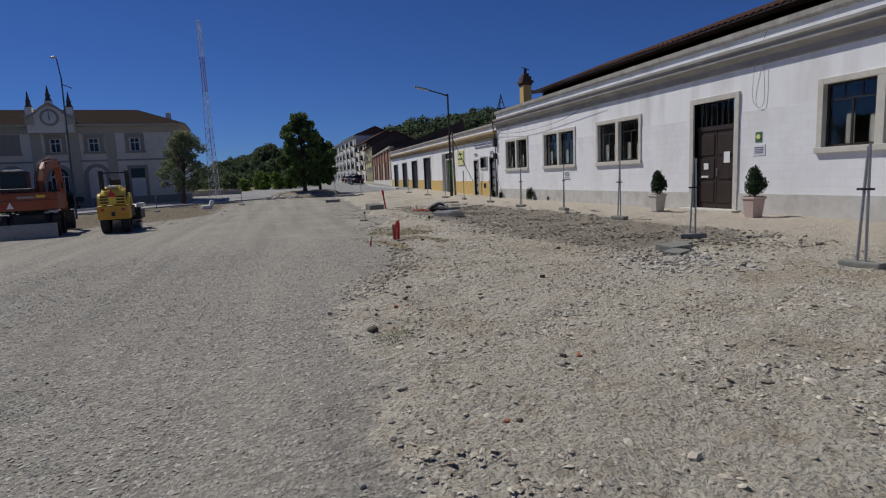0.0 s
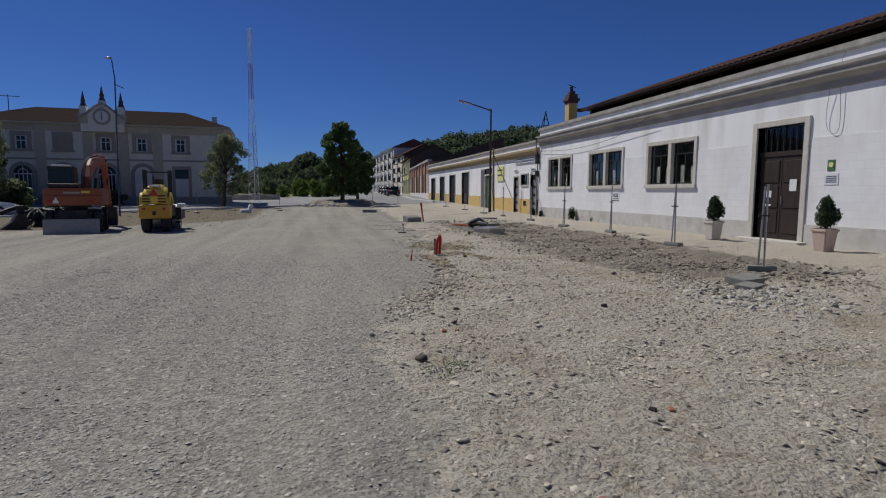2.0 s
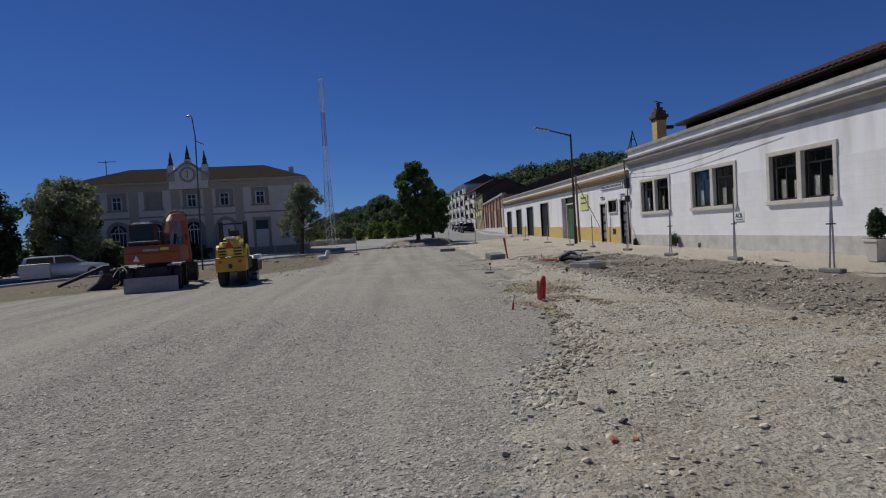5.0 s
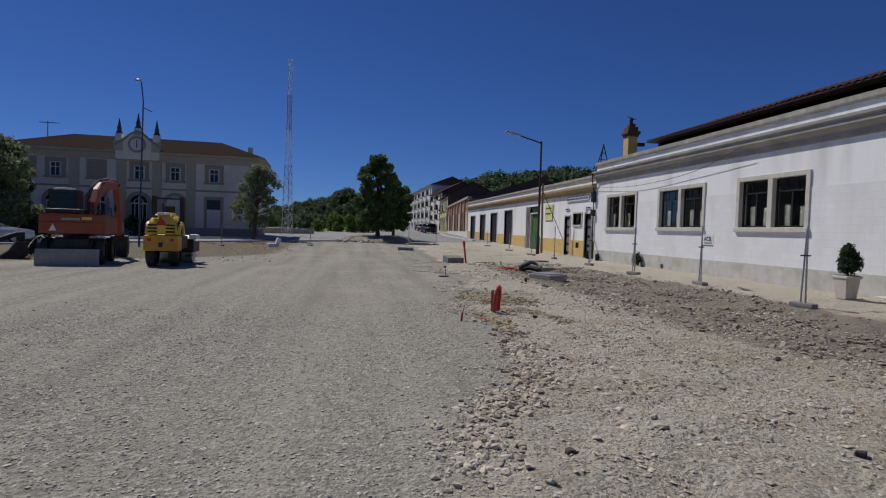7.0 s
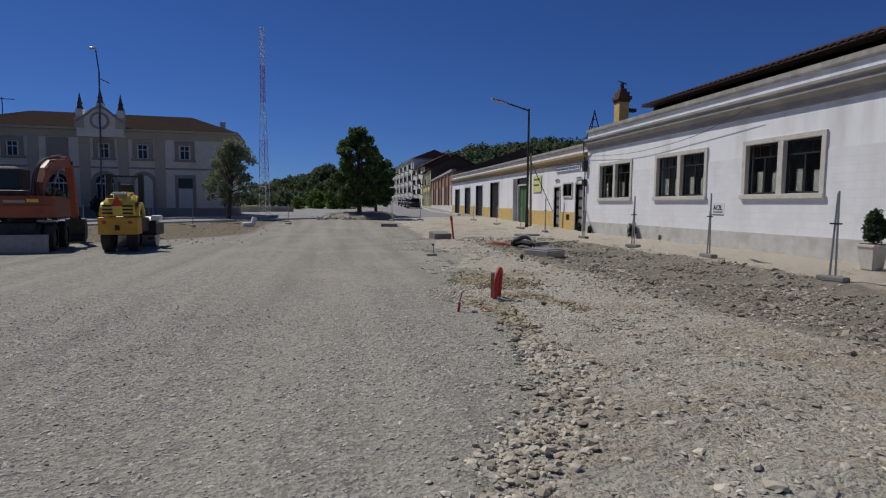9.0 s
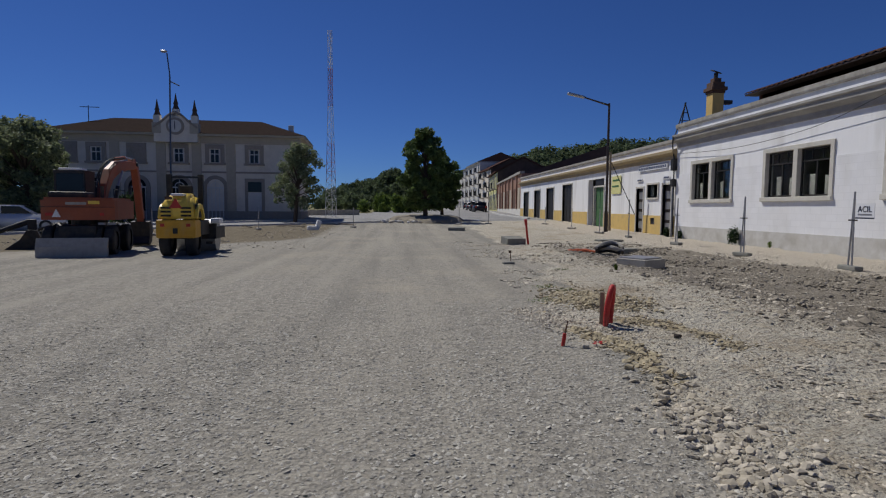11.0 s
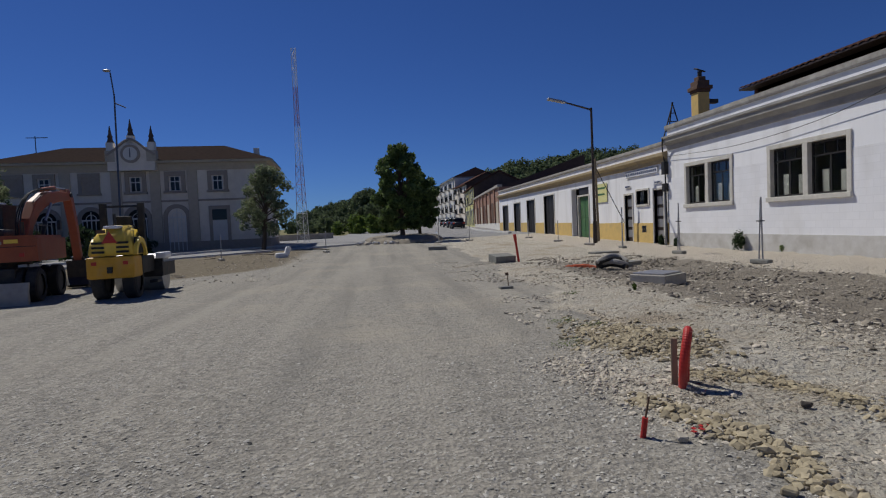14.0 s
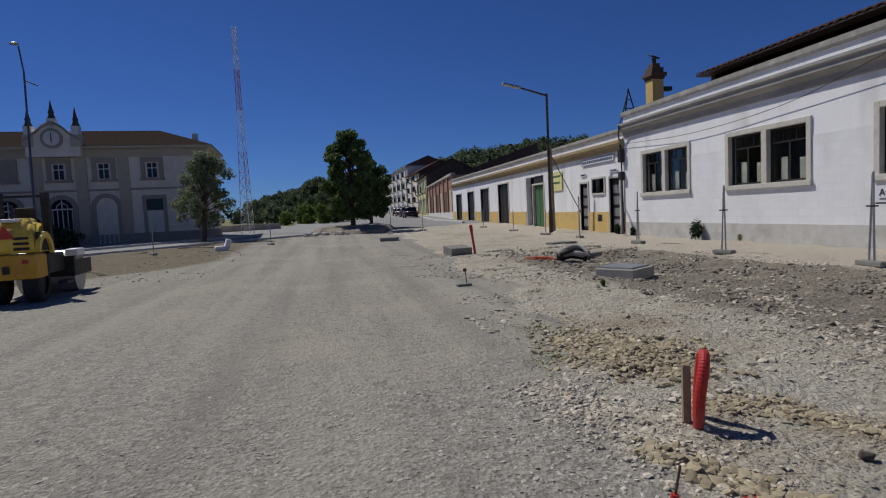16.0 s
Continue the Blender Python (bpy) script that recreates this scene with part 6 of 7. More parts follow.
# ---- trees ----
def tree(x, y, h, r, crown_base, material, label, seed, count=9000, leaf=0.14, lean=0.0, tall=1.0):
    z = ground(x, y)
    rng = random.Random(seed)
    t = thing("tree", pose(x, y, z - 0.05), label, "tree", "trees round the square")
    bm = bmesh.new()
    base = 0.032 * h
    rod(bm, (0, 0, -0.1), (lean * 0.3, 0, crown_base), base, base * 0.75, 8)
    top = Vector((lean, 0, h * 0.86))
    rod(bm, (lean * 0.3, 0, crown_base), top, base * 0.75, base * 0.15, 7)
    blobs = []
    n = 48
    for k in range(n):
        q = (k + 0.5) / n
        zz = crown_base + (h - crown_base) * q
        wide = r * min(1.0, 0.6 + 1.5 * q) * (1 - q ** 3.2) ** 0.5 * rng.uniform(0.82, 1.12)
        a = k * 2.4 + rng.uniform(-0.4, 0.4)
        d = wide * rng.uniform(0.42, 0.88)
        c = Vector((lean * q + d * math.cos(a), d * math.sin(a), zz + rng.uniform(-0.15, 0.15)))
        s = r * rng.uniform(0.15, 0.3)
        blobs.append((*c, s, s, s * 0.85 * tall))
        start = Vector((lean * q * 0.6, 0, crown_base + (zz - crown_base) * 0.55))
        rod(bm, start, c, base * 0.28, base * 0.08, 5)
    blobs.append((lean, 0, h - r * 0.28, r * 0.26, r * 0.26, r * 0.3))
    part("trunk", bm, M_BARK, t)
    leaves("crown", blobs, count, leaf, material, t, seed=seed)
    return t


tree(1.15, 48.0, 6.8, 2.1, 1.15, M_LEAF, "full green plane tree standing in the square", 5, 17000, 0.13)
tree(2.75, 52.0, 5.0, 2.1, 1.15, M_LEAF, "green plane tree behind another at the street", 6, 11000, 0.14)
tree(-8.3, 45.6, 5.3, 1.9, 1.3, M_OLIVE, "grey-green tree at the corner of the station", 7, 5600, 0.10, 0.5)
tree(-21.3, 38.0, 5.7, 2.7, 1.0, M_OLIVE, "spreading grey-green tree before the station", 8, 11000, 0.11, -0.3)
tree(-23.2, 41.0, 5.0, 2.6, 0.4, M_SHRUB, "dense dark tree behind the grey-green one", 12, 10000, 0.14)
tree(-24.5, 34.6, 5.1, 2.7, 0.3, M_SHRUB, "dense dark tree beside the street", 9, 12000, 0.12)
tree(-30.5, 34.5, 5.4, 3.0, 0.5, M_SHRUB, "dense dark tree further along the street", 10, 11000, 0.14)
tree(-36.0, 38.0, 6.0, 3.2, 0.6, M_SHRUB, "dense dark tree by the street bend", 11, 9000, 0.16)

# planted bed and rubble under the plane trees
def planted_bed():
    """A low mound of earth with a ragged foot."""
    bm = bmesh.new()
    rings = []
    for h, f in ((0.1, 1.04), (0.3, 1.0), (0.48, 0.9), (0.58, 0.7), (0.6, 0.35)):
        ring = []
        for k in range(48):
            a = 2 * math.pi * k / 48
            q = f * (1 + 0.10 * noise.noise(Vector((3 * math.cos(a), 3 * math.sin(a), h * 2))))
            ring.append(bm.verts.new((1.4 + 2.9 * q * math.cos(a), 51.0 + 6.2 * q * math.sin(a), 0.22 + h + 0.06 * noise.noise(Vector((a * 4, f * 5, 1))))))
        rings.append(ring)
    for a, c in zip(rings, rings[1:]):
        for k in range(48):
            bm.faces.new((a[k], a[(k + 1) % 48], c[(k + 1) % 48], c[k]))
    bm.faces.new(rings[-1])
    tagged(link("planted_bed", bm, M_CLOD), "raised earth bed with a rough edge under the trees", "planter")


planted_bed()


def lump(rng, squash=0.7):
    """One irregular stone of unit size: its corners and its faces."""
    v = [Vector(p).normalized() for p in ((1, 1, 1), (1, -1, -1), (-1, 1, -1), (-1, -1, 1), (1, 1, -1), (-1, -1, -1), (1, -1, 1), (-1, 1, 1))]
    v = [Vector((p.x * rng.uniform(0.6, 1.2), p.y * rng.uniform(0.6, 1.2), p.z * rng.uniform(0.5, 1.0) * squash)) for p in v]
    f = [(0, 4, 2, 7), (3, 7, 2, 5), (6, 3, 5, 1), (0, 6, 1, 4), (0, 7, 3, 6), (4, 1, 5, 2)]
    return v, f


def rock(x, y, s, material, label, seed, name="rock", group=""):
    rng = random.Random(seed)
    v, f = lump(rng)
    bm = bmesh.new()
    vs = [bm.verts.new(p * s) for p in v]
    for q in f:
        bm.faces.new([vs[k] for k in q])
    bmesh.ops.recalc_face_normals(bm, faces=bm.faces)
    bmesh.ops.bevel(bm, geom=list(bm.edges), offset=s * 0.14, segments=1, affect="EDGES")
    bmesh.ops.triangulate(bm, faces=bm.faces)
    for p in bm.verts:
        p.co += p.co.normalized() * s * 0.12 * noise.noise(p.co * (3 / s) + Vector((seed, 0, 0)))
    ob = link(name, bm, material)
    ob.matrix_world = pose(x, y, ground(x, y) + s * 0.3, rng.uniform(-15, 15), rng.uniform(-15, 15), rng.uniform(0, 360))
    return tagged(ob, label, "stone", group)


for k in range(30):
    r = random.Random(k + 300)
    rock(-2.1 + 4.6 * r.random() ** 1.5, 44.6 + 1.0 * r.random(), r.uniform(0.12, 0.4), M_KERB if k % 3 else M_RUBBLE, "broken grey concrete lump heaped by the bed", k + 300, group="rubble by the planted bed")


# ---- far street ----
FAR = Matrix.Translation((12.2, 63.4, 0)) @ Matrix.Rotation(radians(-5.3), 4, "Z") @ Matrix.Translation((-12.2, -66.5, 0))

FAR2 = Matrix.Translation((16.0, 112, 0)) @ Matrix.Rotation(radians(7.0), 4, "Z") @ Matrix.Translation((-16.0, -112, 0)) @ FAR


def town_house(y0, y1, h, storeys, wall, label, balconies=True, roof=M_TILE, x=12.0, depth=9.0, bays=None):
    zb = swell(x, y0) - 0.3
    t = thing("town_house", FAR2, label, "house", "houses along the far street")
    part("wall", boxes((x, x + depth, y0 + 0.05, y1 - 0.05, zb, zb + h)), wall, t)
    part("eaves", boxes((x - 0.3, x + depth, y0 + 0.03, y1 - 0.03, zb + h, zb + h + 0.25)), M_CORNICE, t)
    part("roof", extrude(bmesh.new(), [(x - 0.35, zb + h + 0.25), (x + depth + 0.2, zb + h + 0.25), (x + depth / 2, zb + h + 2.2)], "y", y0 + 0.03, y1 - 0.03), roof, t)
    openings(t, x, y0, y1, zb, h, storeys, balconies, bays)
    return t


def openings(t, x, y0, y1, zb, h, storeys, balconies, bays=None):
    """Rows of framed windows on the street side, some with a railed balcony."""
    n = bays or max(2, int((y1 - y0) / 2.6))
    sh = (h - 0.3) / storeys
    for s in range(storeys):
        for k in range(n):
            yc = y0 + (y1 - y0) * (k + 0.5) / n
            z0 = zb + 0.3 + s * sh + (0.2 if s == 0 else 0.55)
            z1 = zb + 0.3 + (s + 1) * sh - 0.5
            w = part("window", boxes((x - 0.06, x + 0.02, yc - 0.62, yc - 0.48, z0, z1), (x - 0.06, x + 0.02, yc + 0.48, yc + 0.62, z0, z1), (x - 0.06, x + 0.02, yc - 0.62, yc + 0.62, z1, z1 + 0.15)), M_STONE, t)
            part("pane", boxes((x - 0.02, x - 0.004, yc - 0.48, yc + 0.48, z0, z1)), M_CARGLASS, w)
            if balconies and s and k % 2 == 0:
                bal = part("balcony", boxes((x - 0.8, x - 0.002, yc - 0.9, yc + 0.9, z0 - 0.25, z0 - 0.1)), M_CONCRETE, t)
                rows = [(x - 0.8, x - 0.76, yc - 0.9 + 0.2 * q, yc - 0.87 + 0.2 * q, z0 - 0.1, z0 + 0.8) for q in range(10)] + [(x - 0.82, x - 0.74, yc - 0.9, yc + 0.9, z0 + 0.8, z0 + 0.86)]
                part("railing", boxes(*rows), M_DARKSTEEL, bal)


def brick_shed():
    y0, y1, x = 66.6, 95.0, 12.15
    zb, h = swell(x, y0) - 0.3, 4.75
    t = thing("brick_shed", FAR, "long low red-brick shed with bricked-up openings", "building")
    part("wall", boxes((x, x + 9, y0, y1, zb, zb + h)), M_BRICK, t)
    part("plinth", boxes((x - 0.06, x - 0.002, y0, y1, zb, zb + 1.0)), M_PALE, t)
    part("coping", boxes((x - 0.2, x + 0.3, y0, y1, zb + h, zb + h + 0.25)), M_COPING, t)
    for k in range(7):
        yc = y0 + (y1 - y0) * (k + 0.5) / 7
        part("pier", boxes((x - 0.14, x - 0.002, yc + 1.6, yc + 2.2, zb + 1.0, zb + h)), M_BRICK, t)
        part("opening", boxes((x - 0.05, x - 0.002, yc - 0.9, yc + 0.9, zb + 1.0, zb + 3.3)), M_RUST if k % 2 else M_STATION_TRIM, t)
    part("roof", extrude(bmesh.new(), [(x + 0.3, zb + h), (x + 9, zb + h), (x + 9, zb + h + 3.0)], "y", y0, y1), M_SLATE, t)


brick_shed()


def gable_house(x, y0, y1, h, hr, label, front, storeys, balconies):
    zb = swell(x, y0) - 0.3
    t = thing("gabled_house", FAR2 if y0 > 110 else FAR, label, "house", "houses along the far street")
    d = 9.0
    xm = x + d * 0.45
    part("wall", extrude(bmesh.new(), [(x, zb), (x + d, zb), (x + d, zb + h - 0.3), (xm, zb + h + hr), (x, zb + h)], "y", y0, y1), M_SLATE, t, "dark brown end wall")
    bm = extrude(bmesh.new(), [(x - 0.4, zb + h - 0.15), (xm, zb + h + hr + 0.03), (x + d + 0.4, zb + h - 0.5), (x + d + 0.4, zb + h - 0.28), (xm, zb + h + hr + 0.28), (x - 0.4, zb + h + 0.1)], "y", y0 - 0.25, y1 + 0.1)
    part("roof", bm, M_TILE, t)
    part("facade", boxes((x - 0.06, x - 0.003, y0, y1, zb, zb + h - 0.16)), front, t)
    openings(t, x - 0.06, y0, y1, zb, h, storeys, balconies)


gable_house(12.0, 112.2, 124, 8.1, 2.0, "dark gable end of a tall house with balconies", M_STATION, 4, True)
gable_house(12.1, 95.2, 112, 6.6, 2.1, "lower dark gabled house beside the brick shed", M_SIGNYELLOW, 2, True)
town_house(124.2, 142, 10.2, 4, M_PALE, "four-storey pale apartment house with balconies")
town_house(142.2, 165, 9.8, 4, M_PALE, "four-storey pale apartment house further off", True)
town_house(165.2, 190, 9.0, 3, M_STATION, "cream town house at the end of the street", False)


# ---- low walls, hedge and wooded hills ----
kerb("wall_low", [(x, 62 + 0.35 * (x + 8)) for x in np.linspace(-40, -5, 20)], 0.5, 0.55, M_CORNICE, "low grey wall beyond the street")


def hill(name, cx, cy, rx, ry, h, label, seed, power=0.8):
    bm = bmesh.new()
    n = 40
    rows = []
    for j in range(n + 1):
        row = []
        for i in range(n + 1):
            u, v = 2 * i / n - 1, 2 * j / n - 1
            x, y = cx + u * rx, cy + v * ry
            q = max(0.0, 1 - u * u) * max(0.0, 1 - v * v)
            z = swell(x, y) - 0.6 + h * q ** power * (1 + 0.25 * noise.noise(Vector((x * 0.03, y * 0.03, seed))))
            row.append(bm.verts.new((x, y, z)))
        rows.append(row)
    for j in range(n):
        for i in range(n):
            bm.faces.new((rows[j][i], rows[j][i + 1], rows[j + 1][i + 1], rows[j + 1][i]))
    pts = [r.co.copy() for row in rows for r in row]
    tagged(link(name, bm, M_PINE, True), label, "hill", kind="structure")
    return pts


def woods(name, pts, count, size, leaf, per, material, label, seed, keep):
    rng = random.Random(seed)
    pts = [p for p in pts if keep(p)]
    blobs = []
    for k in range(count):
        p = rng.choice(pts)
        s = size * rng.uniform(0.6, 1.35)
        x, y = p.x + rng.uniform(-4, 4), p.y + rng.uniform(-4, 4)
        blobs.append((x, y, p.z + s * 0.75, s, s, s * rng.uniform(0.7, 1.25)))
        blobs.append((x + rng.uniform(-1, 1) * s, y, p.z + s * rng.uniform(0.9, 1.6), s * 0.6, s * 0.6, s * 0.6))
    ob = leaves(name, blobs, count * per, leaf, material, None, seed)
    return tagged(ob, label, "woodland", kind="stuff")


right = hill("hill_east", 92, 250, 68, 100, 21, "dark wooded hillside behind the houses", 1, 0.55)
woods("woodland_east", right, 420, 3.0, 0.6, 230, M_PINE, "dark green woodland on the hillside", 21, lambda p: p.z > 6 and p.x < 100 and p.y < 260)
left = hill("hill_west", 14, 240, 44, 60, 8.5, "low green hillside beyond the square", 2)
woods("woodland_west", left, 300, 2.3, 0.5, 200, M_PINE, "dark trees along the low hillside", 22, lambda p: p.z > 2.6 and p.x < 22 and p.y < 262)
clump = [Vector((-9 + 1.1 * k, 205 + 2 * math.sin(k), 8.5 + 2.0 * math.sin(k * 0.5))) for k in range(8)]
woods("tall_clump", clump, 12, 2.6, 0.55, 300, M_PINE, "clump of tall dark trees on the slope", 25, lambda p: True)
flat = [Vector((-60 + 2.2 * k + 3 * math.sin(k), 120 + 25 * math.sin(k * 1.7), 1.0)) for k in range(27)]
woods("scrub", flat, 120, 1.3, 0.3, 200, M_PINE, "dark scrub and low trees beyond the street", 23, lambda p: True)
# Low hedge added to darken the shaded ground beneath the left trees.
hedge = [Vector((-40 + 0.75 * k, 46 - 0.1 * k, 0.2)) for k in range(30)]
woods("hedge", hedge, 46, 0.9, 0.2, 260, M_SHRUB, "dark hedge added to fill the shade under the trees beyond the street", 26, lambda p: True)
verge = [Vector((-3.4 + 0.3 * k, 72 + 0.5 * k, 0.8)) for k in range(13)]
woods("bright_scrub", verge, 10, 1.0, 0.24, 260, M_MEADOW, "bright green bushes at the edge of the street", 24, lambda p: True)


# ---- stones on the ground ----
def scatter(name, places, sizes, material, label, seed, squash=0.62):
    """Loose stones, each its own solid, laid on the ground, joined into one heap."""
    rng = np.random.default_rng(seed)
    g = (1 + math.sqrt(5)) / 2
    if squash > 0.45:
        base = np.array([(-1, g, 0), (1, g, 0), (-1, -g, 0), (1, -g, 0), (0, -1, g), (0, 1, g), (0, -1, -g), (0, 1, -g), (g, 0, -1), (g, 0, 1), (-g, 0, -1), (-g, 0, 1)], float) / math.hypot(1, g)
        quads = np.array([(0, 11, 5), (0, 5, 1), (0, 1, 7), (0, 7, 10), (0, 10, 11), (1, 5, 9), (5, 11, 4), (11, 10, 2), (10, 7, 6), (7, 1, 8), (3, 9, 4), (3, 4, 2), (3, 2, 6), (3, 6, 8), (3, 8, 9), (4, 9, 5), (2, 4, 11), (6, 2, 10), (8, 6, 7), (9, 8, 1)])
    else:
        base = np.array([(1, 0, 0), (-1, 0, 0), (0, 1, 0), (0, -1, 0), (0, 0, 1), (0, 0, -1), (0.7, 0.7, 0.3), (-0.6, 0.7, -0.2)], float)
        quads = np.array([(6, 2, 4), (6, 4, 0), (6, 0, 5), (6, 5, 2), (7, 4, 2), (7, 1, 4), (7, 5, 1), (7, 2, 5), (3, 0, 4), (3, 4, 1), (3, 1, 5), (3, 5, 0)])
    n = len(places)
    co = base[None] * rng.uniform(0.65, 1.25, (n, len(base), 1)) * rng.uniform(0.85, 1.15, (n, len(base), 3)) * (1, 1, squash)
    ax = rng.normal(size=(n, 3)) * (0.35, 0.35, 2.0)
    a = ax[:, 2]
    c, s = np.cos(a)[:, None], np.sin(a)[:, None]
    x, y, z = co[..., 0], co[..., 1], co[..., 2]
    z = z + ax[:, :1] * x * 0.6 + ax[:, 1:2] * y * 0.6
    stretch = rng.uniform(0.75, 1.5, n)[:, None]
    x = x * stretch
    co = np.stack([x * c - y * s, x * s + y * c, z], -1) * np.asarray(sizes)[:, None, None]
    co += np.asarray(places)[:, None, :]
    me = bpy.data.meshes.new(name)
    me.from_pydata(co.reshape(-1, 3).tolist(), [], (quads[None] + len(base) * np.arange(n)[:, None, None]).reshape(-1, 3).tolist())
    me.materials.append(material)
    return tagged(new(name, me), label, "stones", kind="stuff")


def strewn(count, x0, x1, y0, y1, smin, smax, seed, keep=None, power=3.0):
    rng = random.Random(seed)
    places, sizes = [], []
    while len(places) < count:
        x, y = rng.uniform(x0, x1), rng.uniform(y0, y1)
        if keep and rng.random() > keep(x, y):
            continue
        s = smin + (smax - smin) * rng.random() ** power
        places.append((x, y, ground(x, y) + 0.15 * s))
        sizes.append(s)
    return places, sizes


def patchy(x, y, scale, seed):
    return smooth01(0.5 + 1.4 * noise.noise(Vector((x * scale, y * scale, seed))))


def near_edge(x, y, w):
    return math.exp(-(((x - gravel_edge(y)) / w) ** 2))


a, b = strewn(80000, -7.5, 1.6, -1.2, 14.5, 0.005, 0.018, 31, lambda x, y: (1 - earthy(x, y)) * smooth01((x + 7.5) / 2.5) * smooth01((14.5 - y) / 7) * (0.25 + 0.75 * patchy(x, y, 0.5, 3)), 2.5)
scatter("gravel_chips", a, b, M_GRAVEL, "small pale limestone chips of the gravel", 1, 0.38)
a, b = strewn(40000, -0.8, 7.5, -0.8, 14, 0.004, 0.026, 33, lambda x, y: earthy(x, y) * (0.1 + patchy(x, y, 0.7, 7) ** 2) * (0.12 + patchy(x, y, 2.0, 9)), 5.0)
scatter("loose_stones", a, b, M_RUBBLE, "loose tan stones on the dug-up earth", 3, 0.44)
a, b = strewn(9000, -0.8, 8.0, -0.8, 16.0, 0.006, 0.03, 44, lambda x, y: earthy(x, y) * patchy(x, y, 0.9, 21) ** 2, 3.5)
scatter("earth_clods", a, b, M_CLOD, "small brown clods on the dug-up earth", 14, 0.44)
a, b = strewn(650, -0.9, 5.5, -0.5, 10.5, 0.014, 0.045, 42, lambda x, y: earthy(x, y) * patchy(x, y, 1.2, 17) ** 2, 3.0)
scatter("broken_stones", a, b, M_RUBBLE, "larger broken stones on the dug-up earth", 11, 0.5)
a, b = strewn(9000, 1.0, 9.0, 12, 28, 0.01, 0.045, 34, lambda x, y: patchy(x, y, 0.5, 11) * patchy(x, y, 1.3, 2), 5.0)
scatter("loose_stones", a, b, M_RUBBLE, "loose tan stones on the earth further off", 4, 0.5)
a, b = strewn(1700, -0.6, 2.2, 5.0, 9.4, 0.007, 0.036, 35, lambda x, y: near_edge(x, y, 0.3) * patchy(x, y, 1.5, 4), 3.5)
scatter("edge_stones", a, b, M_RUBBLE, "heaped stones where the earth meets the gravel", 5)


def along(x, y, line, w):
    """Closeness to a broken line on the ground."""
    best = 9.0
    p = Vector((x, y))
    for q, r in zip(line, line[1:]):
        q, r = Vector(q), Vector(r)
        d = r - q
        u = max(0.0, min(1.0, (p - q).dot(d) / d.length_squared))
        best = min(best, (p - q - d * u).length)
    return math.exp(-((best / w) ** 2))


ROW_NEAR = [(1.0, 11.6), (1.2, 11.2), (1.26, 10.6), (1.22, 10.1), (1.08, 9.4), (0.9, 8.5), (0.68, 7.6)]
ROW_FAR = [(1.8, 12.1), (2.2, 12.0), (2.32, 11.6), (2.4, 10.9)]
a, b = strewn(4200, 0.9, 3.1, 12.5, 15.6, 0.006, 0.042, 36, lambda x, y: math.exp(-(((x - 1.95) / 0.45) ** 2) - ((y - 13.6) / 0.75) ** 2), 3.5)
scatter("clay_lumps", a, b, M_CLAY, "yellow clay lumps heaped behind the red conduit", 6)
a, b = strewn(900, 0.4, 1.8, 9.4, 11.9, 0.007, 0.045, 40, lambda x, y: along(x, y, ROW_NEAR, 0.11) * smooth01((y - 9.6) / 1.0), 2.6)
scatter("clay_lumps", a, b, M_CLAY, "row of yellow clay lumps at the gravel edge", 10)
a, b = strewn(1000, -0.3, 1.8, 6.4, 10.8, 0.007, 0.045, 45, lambda x, y: along(x, y, ROW_NEAR + [(0.35, 7.1), (0.0, 6.6)], 0.2) * smooth01((10.6 - y) / 1.0), 2.8)
scatter("edge_stones", a, b, M_EDGE, "row of earthy stones along the gravel edge", 15)
a, b = strewn(1000, 1.4, 2.8, 10.5, 12.6, 0.006, 0.032, 41, lambda x, y: along(x, y, ROW_FAR, 0.13), 2.5)
scatter("clay_lumps", a, b, M_CLAY, "low ridge of yellow clay lumps beside the conduit", 12)
a, b = strewn(1300, 0.4, 1.8, 10.8, 13.1, 0.007, 0.028, 43, lambda x, y: along(x, y, [(0.85, 12.8), (1.0, 12.1), (1.15, 11.4)], 0.27), 2.5)
scatter("gravel_heap", a, b, M_RUBBLE, "grey stones heaped at the foot of the conduit", 13)
a, b = strewn(7000, 3.6, 8.9, 6, 27, 0.01, 0.06, 37, lambda x, y: (math.exp(-(((x - 7.2 + 0.35 * math.sin(y * 0.7)) / 0.7) ** 2)) + 0.35 * math.exp(-(((x - 5.2) / 1.0) ** 2)) + 0.6 * math.exp(-(((x - 5.1) / 0.45) ** 2) - ((y - 10.0) / 1.3) ** 2)) * patchy(x, y, 0.9, 8), 3.0)
scatter("trench_clods", a, b, M_CLOD, "brown clods along the edge of the trench", 7)
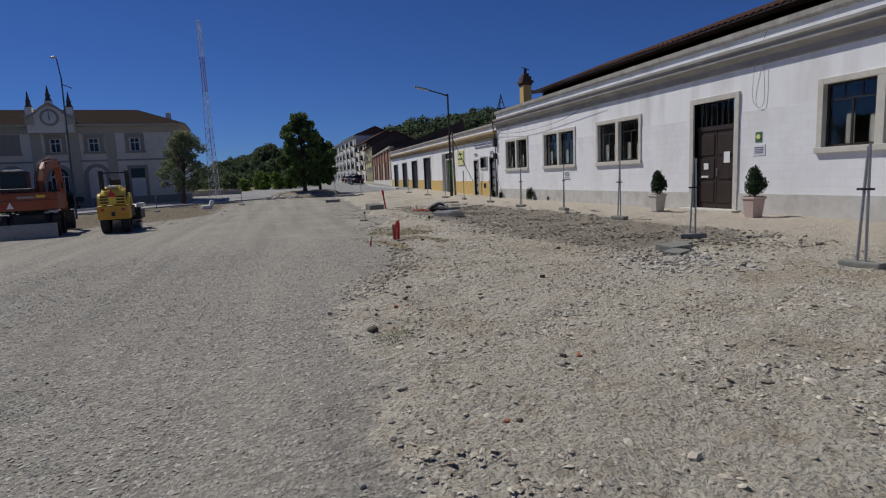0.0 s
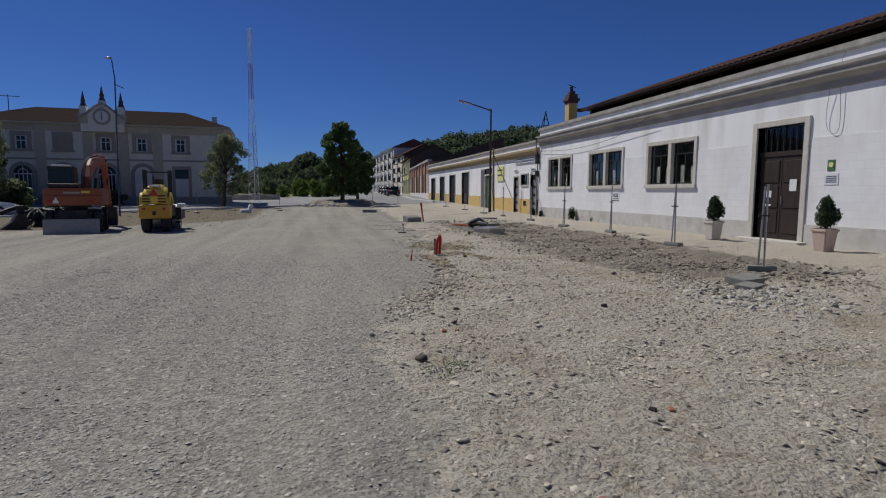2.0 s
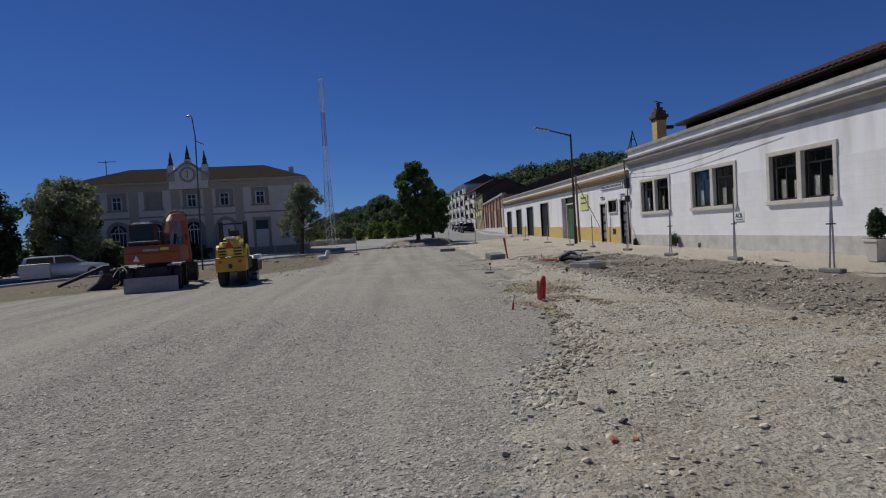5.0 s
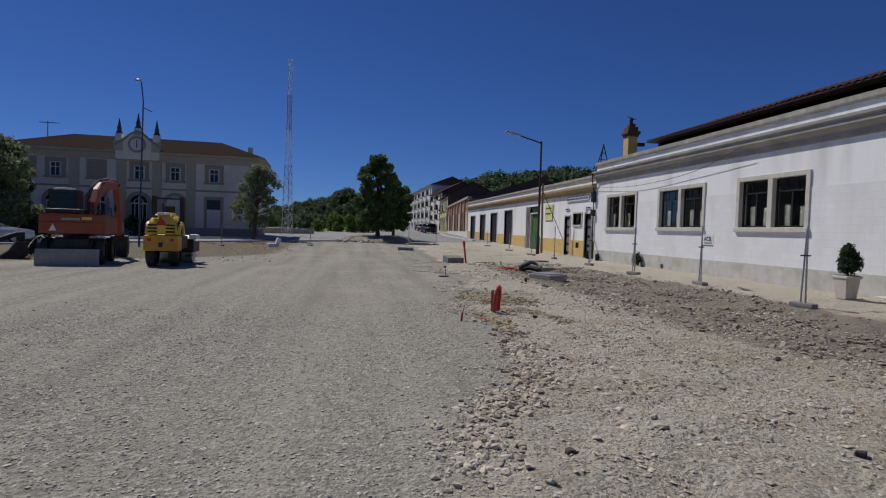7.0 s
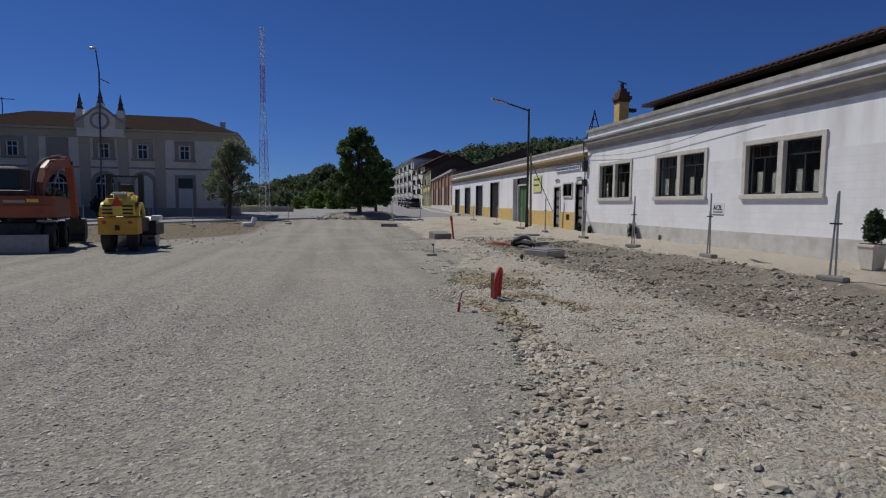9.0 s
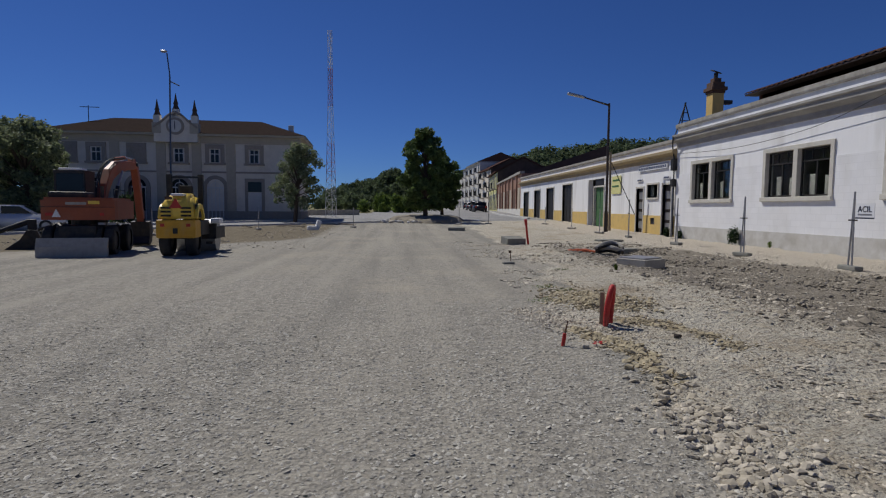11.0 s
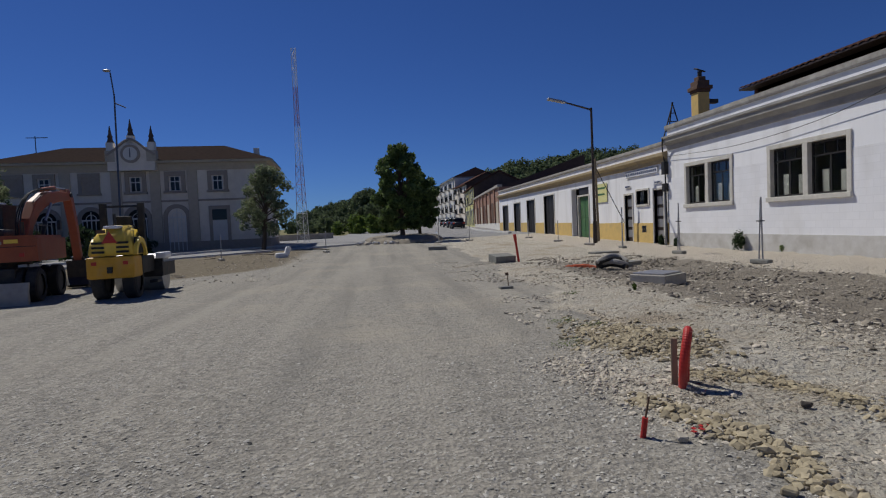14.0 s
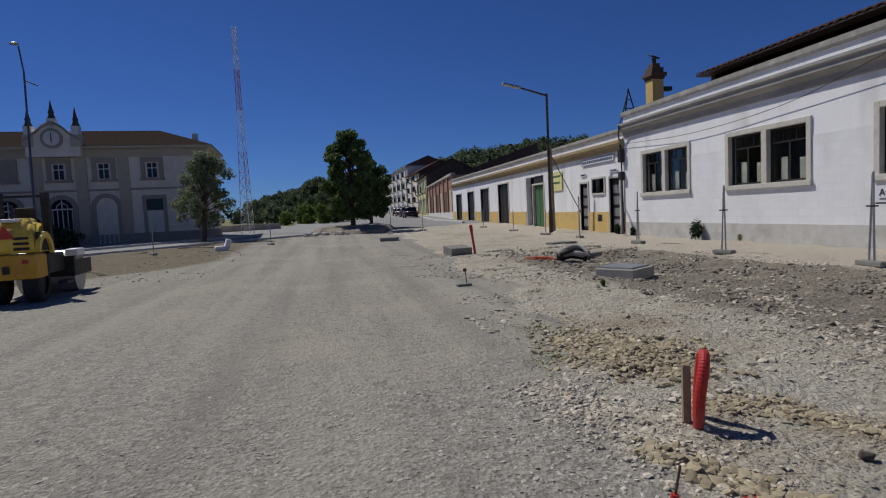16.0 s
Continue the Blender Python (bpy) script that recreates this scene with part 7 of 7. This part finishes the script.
a, b = strewn(900, 3.6, 6.6, 4.4, 7.6, 0.01, 0.05, 38, lambda x, y: math.exp(-(((x - 4.9) / 0.8) ** 2) - ((y - 5.9) / 0.8) ** 2), 2.5)
scatter("rubble_patch", a, b, M_GRAVEL, "grey rubble beside the concrete slabs", 8)
a, b = strewn(1500, -16, -4, 24, 40, 0.012, 0.05, 39, lambda x, y: patchy(x, y, 0.4, 15) * (y < road_edge(x)), 4.0)
scatter("verge_stones", a, b, M_RUBBLE, "scattered stones on the brown verge", 9)

NAMED = [(-0.47, 3.95, 0.085, M_DARKROCK, "dark upright stone on the gravel"), (0.05, 1.62, 0.04, M_DARKROCK, "dark angular stone lying on earth"), (-0.05, 1.58, 0.035, M_TERRACOTTA, "broken piece of terracotta"),
         (0.85, 2.5, 0.045, M_DARKROCK, "flat dark stone on bare earth"), (0.98, 2.47, 0.04, M_TERRACOTTA, "brown broken stone on bare earth"), (-0.02, 4.95, 0.05, M_TERRACOTTA, "reddish broken brick on the earth"),
         (0.1, 4.9, 0.035, M_TERRACOTTA, "small piece of red brick"), (2.28, 5.65, 0.06, M_DARKROCK, "black stone on the earth"), (-1.0, 1.2, 0.03, M_GRAVEL, "pale upright stone in the gravel"),
         (-0.82, 4.83, 0.045, M_GRAVEL, "pale flat stone on the gravel"), (0.35, 5.9, 0.05, M_DARKROCK, "dark stone at the gravel edge"), (0.15, 5.2, 0.05, M_DARKROCK, "dark clod at the gravel edge"),
         (3.0, 9.5, 0.05, M_DARKROCK, "dark stone on bare earth"), (2.4, 10.1, 0.04, M_RUBBLE, "tan stone on bare earth"), (0.86, 10.9, 0.06, M_RUBBLE, "tan stone beside the pipe stub"),
         (1.0, 10.2, 0.06, M_CLAY, "yellow clay lump on the gravel"), (1.12, 9.9, 0.07, M_CLAY, "large yellow clay lump"), (0.95, 9.5, 0.06, M_RUBBLE, "tan lump at the gravel edge"), (1.95, 11.2, 0.06, M_DARKROCK, "dark stone behind the conduit")]
for k, (x, y, s, m, lab) in enumerate(NAMED):
    rock(x, y, s, m, lab, 500 + k, group="single stones on the ground")
